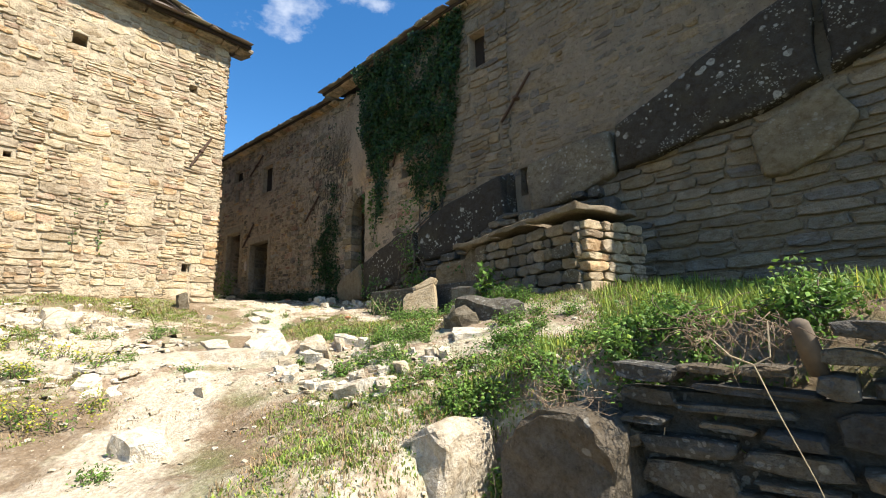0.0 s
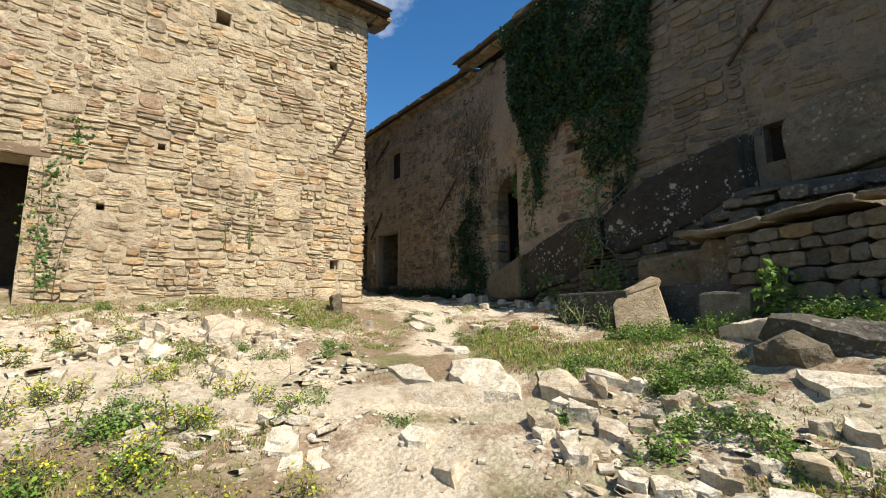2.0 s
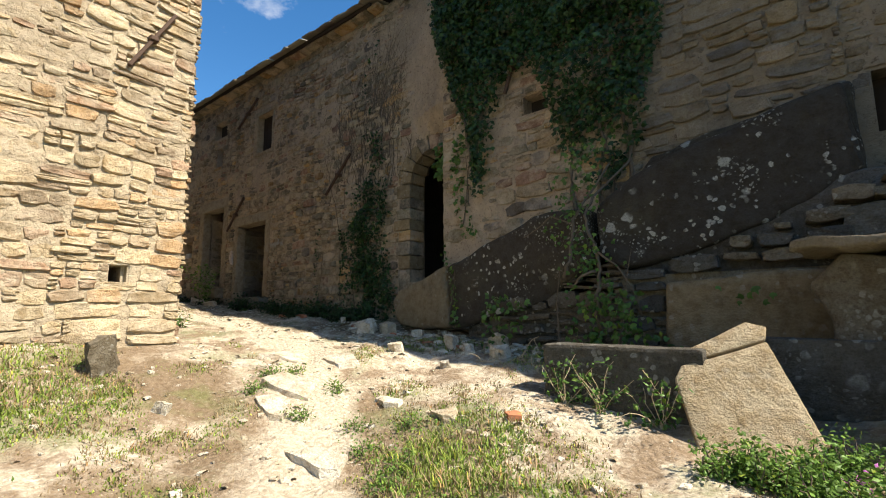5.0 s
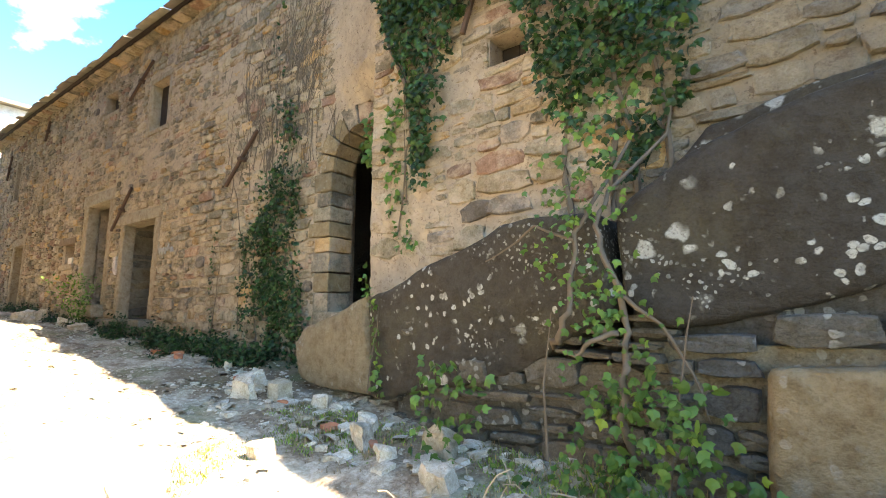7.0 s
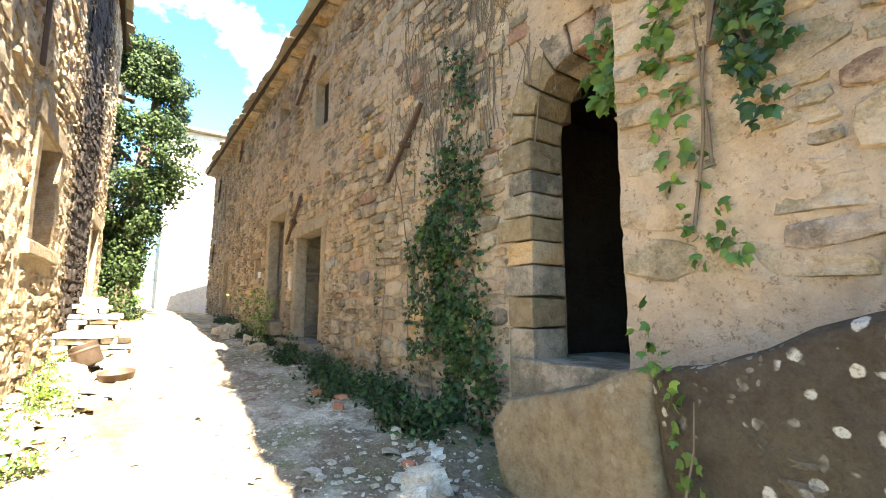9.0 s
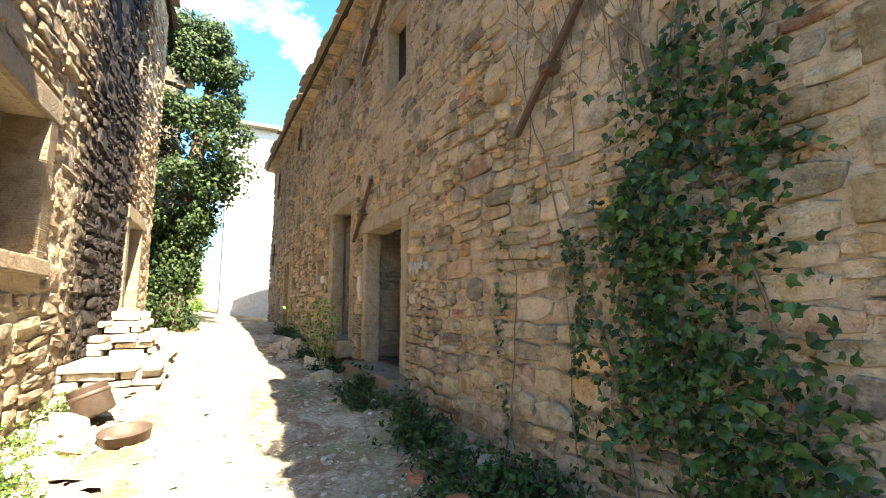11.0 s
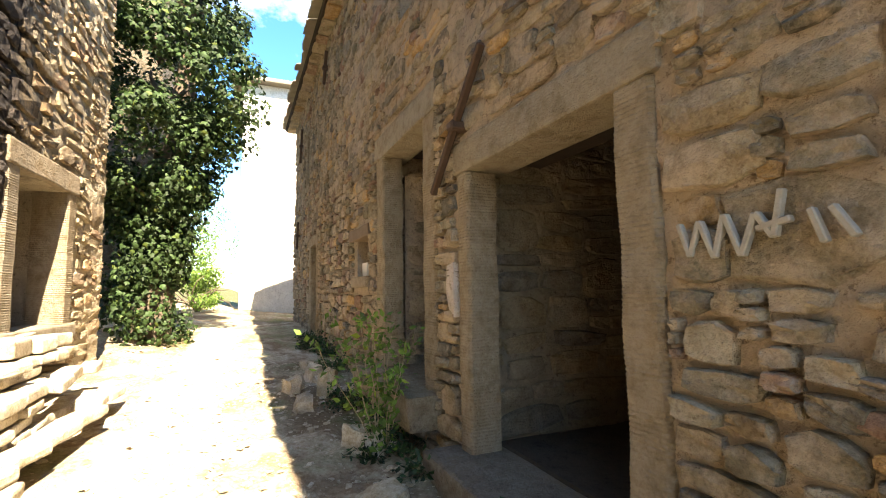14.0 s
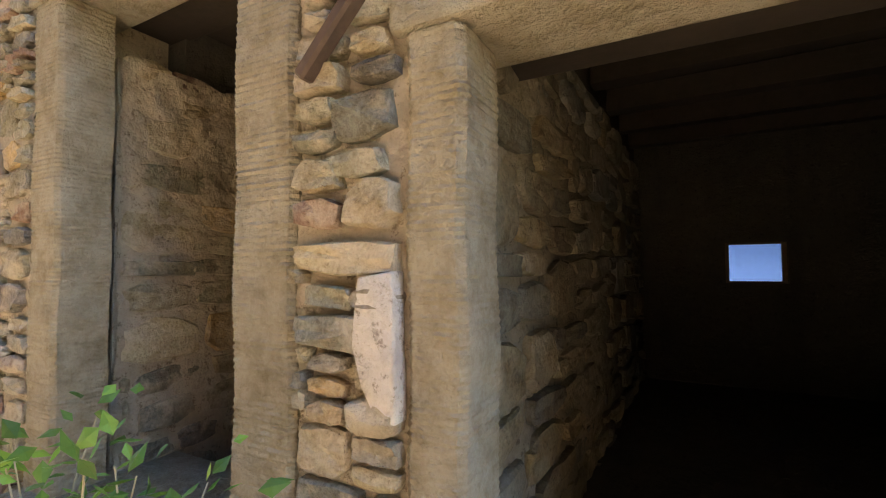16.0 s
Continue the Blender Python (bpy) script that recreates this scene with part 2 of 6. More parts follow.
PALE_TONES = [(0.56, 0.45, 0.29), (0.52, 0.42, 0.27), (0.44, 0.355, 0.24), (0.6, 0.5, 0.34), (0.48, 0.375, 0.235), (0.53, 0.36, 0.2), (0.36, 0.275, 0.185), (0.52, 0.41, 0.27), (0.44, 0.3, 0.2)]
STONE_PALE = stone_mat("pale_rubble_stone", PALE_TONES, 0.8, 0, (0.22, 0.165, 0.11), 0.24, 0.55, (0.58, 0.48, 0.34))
# Pale tones at 0.75 and a widened soot streak put the wall's shade in colour.
STONE_LANE = stone_mat("sooty_shaded_lane_stone", [tuple(0.75 * c for c in t) for t in PALE_TONES], 0.4, 0, (0.2, 0.165, 0.125), 0.22, 0.5, (0.5, 0.42, 0.3), (-18.7, 1.9))
# Dark stone; on shaded walls and blocks it also holds their shade.
STONE_DARK = stone_mat("dark_stone_and_shade", [(0.12, 0.11, 0.09), (0.17, 0.14, 0.1), (0.09, 0.085, 0.075), (0.2, 0.17, 0.12)], 0.5, 0.5)
BEDROCK = stone_mat("dark_lichened_bedrock", [(0.056, 0.046, 0.034), (0.062, 0.052, 0.039), (0.05, 0.043, 0.034)], 0.4, 0.95, (0.1, 0.085, 0.045), 0.1, speck=0.35)
SANDROCK = stone_mat("ochre_sandstone_rock", [(0.25, 0.19, 0.11), (0.22, 0.175, 0.11), (0.27, 0.205, 0.12)], 0.5, 0.3, (0.1, 0.085, 0.06), 0.1, speck=0.25)
SLAB = stone_mat("pale_limestone_slab", [(0.68, 0.61, 0.49), (0.63, 0.55, 0.43), (0.72, 0.66, 0.54), (0.58, 0.5, 0.37)], 0.25, 0, (0.3, 0.24, 0.17), 0.12, speck=0.4)
LEANSTONE = stone_mat("split_sandstone", [(0.42, 0.335, 0.215), (0.45, 0.365, 0.24)], 0.3, 0.2, (0.2, 0.15, 0.09), 0.08, speck=0.2)
JAMB = stone_mat("dressed_sandstone", [(0.33, 0.265, 0.18), (0.31, 0.25, 0.175), (0.29, 0.245, 0.18)], 0.4, 0, (0.2, 0.18, 0.145), 0.08, 0.4, (0.37, 0.3, 0.21), None, 0.14)
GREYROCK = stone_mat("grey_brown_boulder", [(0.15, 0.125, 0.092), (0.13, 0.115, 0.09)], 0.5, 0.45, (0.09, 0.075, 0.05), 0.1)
MORTAR = plaster_mat("warm_lime_mortar", (0.45, 0.35, 0.25), (0.14, 0.115, 0.09), 0.6)
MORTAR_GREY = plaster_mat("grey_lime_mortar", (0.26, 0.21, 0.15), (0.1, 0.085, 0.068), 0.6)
MORTAR_PALE = plaster_mat("pale_lime_mortar", (0.54, 0.445, 0.31), (0.28, 0.215, 0.14), 0.5, False)
MORTAR_LANE = plaster_mat("sooty_shaded_lane_mortar", (0.5, 0.42, 0.3), (0.26, 0.21, 0.15), 0.5, False, (-18.7, 1.9))
# Taken near black: the darkness of the unlit rooms is in this colour.
EARTH_WALL = plaster_mat("unlit_inner_plaster", (0.085, 0.068, 0.05), (0.035, 0.03, 0.025), 0.5)
LIMEPATCH = plaster_mat("pink_white_lime_patch", (0.62, 0.52, 0.44), (0.4, 0.32, 0.25), 0.3, False)
WHITEWALL = plaster_mat("white_render", (0.8, 0.78, 0.72), (0.6, 0.57, 0.5), 0.3)
ROOFSTONE = plain_mat("roof_stone_slate", (0.2, 0.17, 0.13), 0.9, 0.35, 5.0, 0, 0.3)
IRON = plain_mat("rusted_iron", (0.075, 0.045, 0.03), 0.75, 0.4, 30.0, 0.2)
WOOD = plain_mat("weathered_wood", (0.16, 0.11, 0.07), 0.85, 0.4, 14.0)
# Deep enough to hold the shade of the ceilings and their beams.
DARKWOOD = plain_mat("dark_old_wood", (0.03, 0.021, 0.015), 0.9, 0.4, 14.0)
BARK = plain_mat("ivy_bark", (0.115, 0.088, 0.062), 0.9, 0.4, 20.0)
DRYSTALK = plain_mat("dry_stalk", (0.34, 0.27, 0.17), 0.9, 0.3, 20.0)
ROOT = plain_mat("dry_brown_root", (0.2, 0.14, 0.09), 0.9, 0.4, 20.0)
TERRACOTTA = plain_mat("terracotta", (0.42, 0.16, 0.08), 0.85, 0.25, 15.0)
PAINT = plain_mat("faded_white_paint", (0.31, 0.28, 0.235), 0.9, 0.35, 40.0)
WHITELIME = plain_mat("white_lime", (0.68, 0.64, 0.58), 0.9, 0.15, 20.0)
IVY = leaf_mat("ivy_leaf", (0.021, 0.053, 0.014), 0.6, 0.4, 0.2)
TREE_IVY = leaf_mat("tree_ivy_leaf", (0.03, 0.056, 0.016), 0.55, 0.62, 0.15)
IVYLIGHT = leaf_mat("young_ivy_leaf", (0.075, 0.145, 0.03), 0.4, 0.45, 0.3)
GRASS = leaf_mat("grass_blade", (0.22, 0.29, 0.055), 0.5, 0.6, 0.3)
DRYGRASS = leaf_mat("dry_grass_blade", (0.27, 0.2, 0.11), 0.4, 0.7, 0.2)
WEED = leaf_mat("weed_leaf", (0.12, 0.21, 0.04), 0.5, 0.5, 0.3)
YELLOW = leaf_mat("yellow_green_bract", (0.42, 0.42, 0.04), 0.3, 0.5, 0.3)
PINK = leaf_mat("pink_petal", (0.5, 0.16, 0.42), 0.25, 0.5, 0.3)


def dimming_glass():
    """Added tint that dims the view out: it lets a third of the light through."""
    m, nt, b = mat_new("dimming_window_glass", 0.15)
    b.inputs["Base Color"].default_value = (0.3, 0.33, 0.36, 1)
    tr = nd(nt, "BsdfTransparent", {"Color": (0.24, 0.28, 0.36, 1.0)})
    mxs = nd(nt, "MixShader", {"Fac": 0.08})
    nt.links.new(tr.outputs[0], mxs.inputs[1])
    nt.links.new(b.outputs[0], mxs.inputs[2])
    nt.links.new(mxs.outputs[0], nt.nodes["Material Output"].inputs["Surface"])
    return m


DIM_GLASS = dimming_glass()
GROUND = ground_mat()


# ---- mesh tools ----
def nz(u, v, s=0.0):
    return noise.noise(Vector((u, v, s)))


def tri_mesh(name, verts, tris, material, smooth=False):
    v, f = np.asarray(verts, dtype=np.float32), np.asarray(tris, dtype=np.int32)
    me = bpy.data.meshes.new(name)
    me.vertices.add(len(v))
    me.vertices.foreach_set("co", v.ravel())
    me.loops.add(f.size)
    me.loops.foreach_set("vertex_index", f.ravel())
    me.polygons.add(len(f))
    me.polygons.foreach_set("loop_start", np.arange(0, f.size, 3, dtype=np.int32))
    me.polygons.foreach_set("use_smooth", np.full(len(f), smooth))
    me.update(calc_edges=True)
    me.validate()
    me.materials.append(material)
    return me


def place(name, me, parent=None, m=None, label=""):
    ob = new(name, me)
    if parent is not None:
        ob.parent = parent
    if m is not None:
        ob.matrix_basis = m
    if label:
        ob["label"] = label
    return ob


def part(name, bm, material, parent=None, label="", smooth=False, m=None):
    me = bpy.data.meshes.new(name)
    bmesh.ops.recalc_face_normals(bm, faces=bm.faces)
    for f in bm.faces:
        f.smooth = smooth
    bm.to_mesh(me)
    bm.free()
    me.materials.append(material)
    return place(name, me, parent, m, label)


def thing(name, m, label, category, group="", kind=""):
    ob = new(name)
    ob.empty_display_size = 0.1
    ob.matrix_basis = m
    return tagged(ob, label, category, group, kind)


def bm_box(x0, x1, y0, y1, z0, z1, bevel=0.0, rough=0.0, cuts=0, seed=0):
    bm = bmesh.new()
    bmesh.ops.create_cube(bm, size=1, matrix=Matrix.Translation(((x0 + x1) / 2, (y0 + y1) / 2, (z0 + z1) / 2)) @ Matrix.Diagonal((x1 - x0, y1 - y0, z1 - z0, 1)))
    if bevel:
        bmesh.ops.bevel(bm, geom=list(bm.edges), offset=bevel, segments=2, affect="EDGES", profile=0.6)
    if cuts:
        bmesh.ops.subdivide_edges(bm, edges=[e for e in bm.edges if e.calc_length() > 0.15], cuts=cuts, use_grid_fill=True)
    if rough:
        for v in bm.verts:
            v.co += noise.noise_vector(v.co * 3.1 + Vector((seed * 7.3, 0, seed))) * rough
    return bm


def bm_slab(outline, depth, bevel=0.05, rough=0.05, cuts=3, seed=0, freq=1.6):
    """A rock whose outline lies in x and z, with its front at y = 0 and its back at y = depth."""
    bm = bmesh.new()
    vs = [bm.verts.new((x, 0, z)) for x, z in outline]
    f = bm.faces.new(vs)
    ext = bmesh.ops.extrude_face_region(bm, geom=[f])
    for v in ext["geom"]:
        if isinstance(v, bmesh.types.BMVert):
            v.co.y += depth
    bmesh.ops.recalc_face_normals(bm, faces=bm.faces)
    if bevel:
        bmesh.ops.bevel(bm, geom=list(bm.edges), offset=bevel, segments=2, affect="EDGES", profile=0.5)
    bmesh.ops.triangulate(bm, faces=bm.faces)
    for _ in range(cuts):
        longest = [e for e in bm.edges if e.calc_length() > 0.16]
        if not longest:
            break
        bmesh.ops.subdivide_edges(bm, edges=longest, cuts=1)
        bmesh.ops.triangulate(bm, faces=[q for q in bm.faces if len(q.verts) > 3])
    for v in bm.verts:
        q = v.co * freq + Vector((seed * 3.7, seed * 1.3, 0))
        v.co += noise.noise_vector(q) * rough + noise.noise_vector(q * 4.3) * rough * 0.3
    return bm


def stone_proto(seed):
    """A block of unit size with an irregular outline and an uneven face that looks along -y."""
    rng = np.random.default_rng(seed)
    n = 10
    ang = (np.arange(n) + rng.uniform(-0.3, 0.3, n)) / n * 2 * math.pi
    c, d = np.cos(ang), np.sin(ang)
    k = rng.uniform(5.0, 12.0)
    r = (np.abs(c) ** k + np.abs(d) ** k) ** (-1 / k) * 0.5 * rng.uniform(0.94, 1.05, n)
    ring = np.stack([c * r, d * r], 1)
    ring[:, 0] *= 1 + rng.uniform(-0.2, 0.2) * ring[:, 1]
    ring[:, 1] *= 1 + rng.uniform(-0.25, 0.25) * ring[:, 0]
    inner = ring * np.array([0.93, 0.88]) + rng.uniform(-0.025, 0.025, (n, 2))
    v = [(x, 0.5, z) for x, z in ring] + [(x, -0.42 + rng.uniform(-0.05, 0.03), z) for x, z in ring] + [(x, -0.5 + rng.uniform(-0.04, 0.06), z) for x, z in inner]
    v.append((rng.uniform(-0.15, 0.15), -0.5 + rng.uniform(-0.06, 0.04), rng.uniform(-0.1, 0.1)))
    f = []
    for k in range(2):
        for i in range(n):
            a, b = k * n + i, k * n + (i + 1) % n
            f += [(a, a + n, b), (b, a + n, b + n)]
    f += [(2 * n + i, 3 * n, 2 * n + (i + 1) % n) for i in range(n)]
    return np.array(v), np.array(f)


PROTOS = [stone_proto(s) for s in range(22)]
PROTO_MESH = {}


def proto_mesh(k, material):
    key = (k, material.name)
    if key not in PROTO_MESH:
        PROTO_MESH[key] = tri_mesh("stone", *PROTOS[k], material)
    return PROTO_MESH[key]


def joined(items, protos):
    """One set of vertices and triangles from items of (prototype, 4x4 matrix)."""
    vs, fs, n = [], [], 0
    for k, m in items:
        v, f = protos[k]
        vs.append(v @ m[:3, :3].T + m[:3, 3])
        fs.append(f + n)
        n += len(v)
    return np.concatenate(vs), np.concatenate(fs)


def srt(loc, scale, ry=0.0, rz=0.0, rx=0.0):
    return np.array(Matrix.LocRotScale(loc, Euler((rx, ry, rz)), scale))


def coursed_cells(rng, span, base, top, course, width):
    v = base
    while v < top:
        h = rng.uniform(*course)
        u = span[0] - rng.uniform(0, width[0])
        while u < span[1]:
            w = rng.uniform(*width) * (0.75 + 0.5 * rng.random())
            if h > course[0] * 1.5 and rng.random() < 0.22:
                q = rng.uniform(0.35, 0.65)
                yield u, v, w, h * q
                yield u, v + h * q, w, h * (1 - q)
            else:
                yield u, v, w, h
            u += w
        v += h


def rubble_cells(rng, span, base, top, course, width):
    """Random rubble: bands of cells, each split into one to four beds of one or two stones."""
    v = base
    while v < top:
        band = course[1] * rng.uniform(1.1, 1.9)
        u = span[0] - rng.uniform(0, width[1])
        while u < span[1]:
            w = rng.uniform(width[0] * 1.6, width[1] * 1.25)
            n = max(1, int(round(band / rng.uniform(course[0] * 1.1, course[1] * 1.15))))
            cut = np.sort(np.concatenate([[0, 1], (np.arange(1, n) + rng.uniform(-0.25, 0.25, n - 1)) / n]))
            for lo, hi in zip(cut, cut[1:]):
                off = rng.uniform(-0.05, 0.05)
                if rng.random() < 0.45 and w > width[0] * 2:
                    q = rng.uniform(0.3, 0.7)
                    yield u + off, v + lo * band, w * q, (hi - lo) * band
                    yield u + off + w * q, v + lo * band, w * (1 - q), (hi - lo) * band
                else:
                    yield u + off, v + lo * band, w, (hi - lo) * band
            u += w
        v += band


def masonry(wall, material, span, top, holes, course, width, proud, near=None, seed=0, joint=0.02, keep=None, base=0.0, piece="stone", limit=300, rubble=True):
    """Stones on the front of a wall; those in the near window (u0, u1, v0, v1) are pieces of their own."""
    rng = np.random.default_rng(seed)
    near_items, far_items = [], []
    wave = 0.07 if rubble else 0.02

    def sway(u, v):
        return wave * nz(u * 0.7, v * 0.7, seed) + 0.3 * wave * nz(u * 2.1, v * 2.1, seed + 3)

    def cells():
        for cu, cv, cw, ch in (rubble_cells if rubble else coursed_cells)(rng, span, base, top, course, width):
            room = min(cu + cw, span[1]) - max(cu, span[0])
            for a, b, c, d in holes:
                if c < cv + ch / 2 < d:
                    if cu < a < cu + cw:
                        room = min(room, a - cu)
                    elif cu < b < cu + cw:
                        room = min(room, cu + cw - b)
            k = 1 if ch < room * 0.95 or room <= 0.04 else min(3, int(ch / max(room, 0.05) / 0.75) + 1)
            for i in range(k):
                yield cu, cv + ch * i / k, cw, ch / k

    for cu, cv, cw, ch in cells():
        lo, hi = max(cu, span[0]), min(cu + cw, span[1])
        for a, b, c, d in holes:
            if cv + ch * 0.9 > c and cv + ch * 0.1 < d:
                if lo < a < hi:
                    hi = a
                elif lo < b < hi:
                    lo = b
                elif lo >= a and hi <= b:
                    lo = hi
        if hi - lo < 0.05:
            continue
        mu, mv = (lo + hi) / 2, cv + ch / 2
        mv += sway(mu, mv)
        if keep is not None and not keep(mu, mv):
            continue
        pr = proud(mu, mv) + rng.uniform(-0.012, 0.018)
        if pr < -0.012:
            continue
        tilt = -math.atan((sway(mu + 0.15, mv) - sway(mu - 0.15, mv)) / 0.3)
        sw, sh = hi - lo - joint * rng.uniform(0.3, 1.8), (ch - joint * rng.uniform(0.3, 1.5)) * rng.uniform(0.85, 1.0)
        if sw < 0.03 or sh < 0.02:
            continue
        it = (int(rng.integers(len(PROTOS))), srt((mu, 0.11 - pr, mv), (sw, 0.22, sh), tilt + rng.uniform(-0.05, 0.05), rng.uniform(-0.022, 0.022), rng.uniform(-0.03, 0.03)))
        inside = near is not None and near[0] < mu < near[1] and near[2] < mv < near[3]
        (near_items if inside and len(near_items) < limit else far_items).append(it)
    for k, m in near_items:
        place(piece, proto_mesh(k, material), wall, Matrix(m.tolist()))
    if far_items:
        ob = place("masonry_stones", tri_mesh("masonry_stones", *joined(far_items, PROTOS), material), wall)
        ob["kind"] = "stuff"
    return len(near_items), len(far_items)


LATTICE = np.random.default_rng(77).uniform(-1, 1, (256, 256))


def value_noise(u, v, shift):
    """Smooth noise from -1 to 1 for arrays of places."""
    u, v = u + 13.7 * shift, v + 7.3 * shift
    i, j = np.floor(u).astype(int), np.floor(v).astype(int)
    a, b = u - i, v - j
    a, b = a * a * (3 - 2 * a), b * b * (3 - 2 * b)
    g = lambda p, q: LATTICE[p % 256, q % 256]
    return (g(i, j) * (1 - a) + g(i + 1, j) * a) * (1 - b) + (g(i, j + 1) * (1 - a) + g(i + 1, j + 1) * a) * b


def mortar_face(wall, material, span, base, top, holes, step, rise, seed, keep=None, rough=1.0, extra=None):
    """Hand-thrown mortar between and partly over the stones: an uneven sheet on the front of a wall."""
    us, vs = np.arange(span[0], span[1] + step / 2, step), np.arange(base, top + step / 2, step)
    u, v = np.meshgrid(us, vs, indexing="ij")
    h = rise + rough * (0.011 * value_noise(u * 0.9, v * 1.1, seed) + 0.012 * value_noise(u * 4.1, v * 5.3, seed + 1) + 0.009 * value_noise(u * 11, v * 15, seed + 2) + 0.006 * value_noise(u * 29, v * 31, seed + 3))
    if extra is not None:
        h = h + extra(u, v)
    h = np.maximum(h, 0.002 + 0.002 * value_noise(u * 9, v * 9, seed + 5))
    co = np.stack([u, -h, v], -1).reshape(-1, 3)
    cu, cv = (u[:-1, :-1] + step / 2), (v[:-1, :-1] + step / 2)
    ok = np.ones(cu.shape, bool)
    for a, b, c, d in holes:
        ok &= ~((cu > a - step * 0.6) & (cu < b + step * 0.6) & (cv > c - step * 0.6) & (cv < d + step * 0.6))
    if keep is not None:
        ok &= keep(cu, cv)
    i, j = np.nonzero(ok)
    q = i * len(vs) + j
    w = len(vs)
    f = np.concatenate([np.stack([q, q + w, q + 1], 1), np.stack([q + 1, q + w, q + w + 1], 1)])
    ob = place("mortar", tri_mesh("mortar", co, f, material, True), wall, None, "rough lime mortar smeared between the stones")
    ob["kind"] = "stuff"


def wall_slab(name, m, span, base, top, thick, holes, material, label, kind="structure", tops=None):
    """A wall with openings right through it. tops: function of u for a sloping top."""
    us = sorted({span[0], span[1], *[q for h in holes for q in h[:2] if span[0] < q < span[1]]})
    vs = sorted({base, top, *[q for h in holes for q in h[2:] if base < q < top]})
    solid = {}
    for i in range(len(us) - 1):
        for j in range(len(vs) - 1):
            cu, cv = (us[i] + us[i + 1]) / 2, (vs[j] + vs[j + 1]) / 2
            solid[i, j] = not any(a < cu < b and c < cv < d for a, b, c, d in holes)
    bm = bmesh.new()
    made = {}

    def vert(u, y, v):
        key = (round(u, 4), round(y, 4), round(v, 4))
        if key not in made:
            made[key] = bm.verts.new((u, y, v))
        return made[key]

    for (i, j), on in solid.items():
        if not on:
            continue
        a, b, c, d = us[i], us[i + 1], vs[j], vs[j + 1]
        bm.faces.new([vert(a, 0, c), vert(b, 0, c), vert(b, 0, d), vert(a, 0, d)])
        bm.faces.new([vert(a, thick, c), vert(a, thick, d), vert(b, thick, d), vert(b, thick, c)])
        for di, dj, p, q in ((-1, 0, (a, c), (a, d)), (1, 0, (b, d), (b, c)), (0, -1, (b, c), (a, c)), (0, 1, (a, d), (b, d))):
            if not solid.get((i + di, j + dj), False):
                bm.faces.new([vert(p[0], 0, p[1]), vert(q[0], 0, q[1]), vert(q[0], thick, q[1]), vert(p[0], thick, p[1])])
    ob = part(name, bm, material, None, "", False, m)
    return tagged(ob, label, "wall", "", kind)


def lathe(profile, n=20):
    bm = bmesh.new()
    rings = [[bm.verts.new((r * math.cos(6.28318 * k / n), r * math.sin(6.28318 * k / n), z)) for k in range(n)] for r, z in profile]
    for a, b in zip(rings, rings[1:]):
        for k in range(n):
            bm.faces.new([a[k], a[(k + 1) % n], b[(k + 1) % n], b[k]])
    bm.faces.new(rings[0])
    bm.faces.new(rings[-1])
    return bm


def tube(bm, pts, r0, r1, n=6):
    pts = [Vector(p) for p in pts]
    rings = []
    for i, p in enumerate(pts):
        d = (pts[min(i + 1, len(pts) - 1)] - pts[max(i - 1, 0)]).normalized()
        q = d.to_track_quat("Z", "Y").to_matrix()
        r = r0 + (r1 - r0) * i / max(1, len(pts) - 1)
        rings.append([bm.verts.new(p + q @ Vector((r * math.cos(6.28318 * k / n), r * math.sin(6.28318 * k / n), 0))) for k in range(n)])
    for a, b in zip(rings, rings[1:]):
        for k in range(n):
            bm.faces.new([a[k], a[(k + 1) % n], b[(k + 1) % n], b[k]])
    bm.faces.new(rings[0][::-1])
    bm.faces.new(rings[-1])


def wander(rng, start, step, n, jitter):
    pts, p, d = [Vector(start)], Vector(start), Vector(step)
    for _ in range(n):
        d = (d + Vector(rng.normal(0, 1, 3)) * jitter).normalized() * Vector(step).length
        p = p + d
        pts.append(p.copy())
    return pts


# ---- ground ----
def smooth(a, b, x):
    t = np.clip((x - a) / (b - a), 0, 1)
    return t * t * (3 - 2 * t)


BUMPS = ((-13, 1, 2.5, 0.645), (-3, 6, 1.2, 0.377), (-10, -4, 1.2, 0.351), (0, 0, 1.2, -0.385), (-18, 5, 1.2, 0.215), (-4, 1, 1.2, -0.267), (-8, 4, 1.2, -0.206), (-32, 4, 1.2, -0.296), (-5.7, 5.75, 0.7, -0.17))


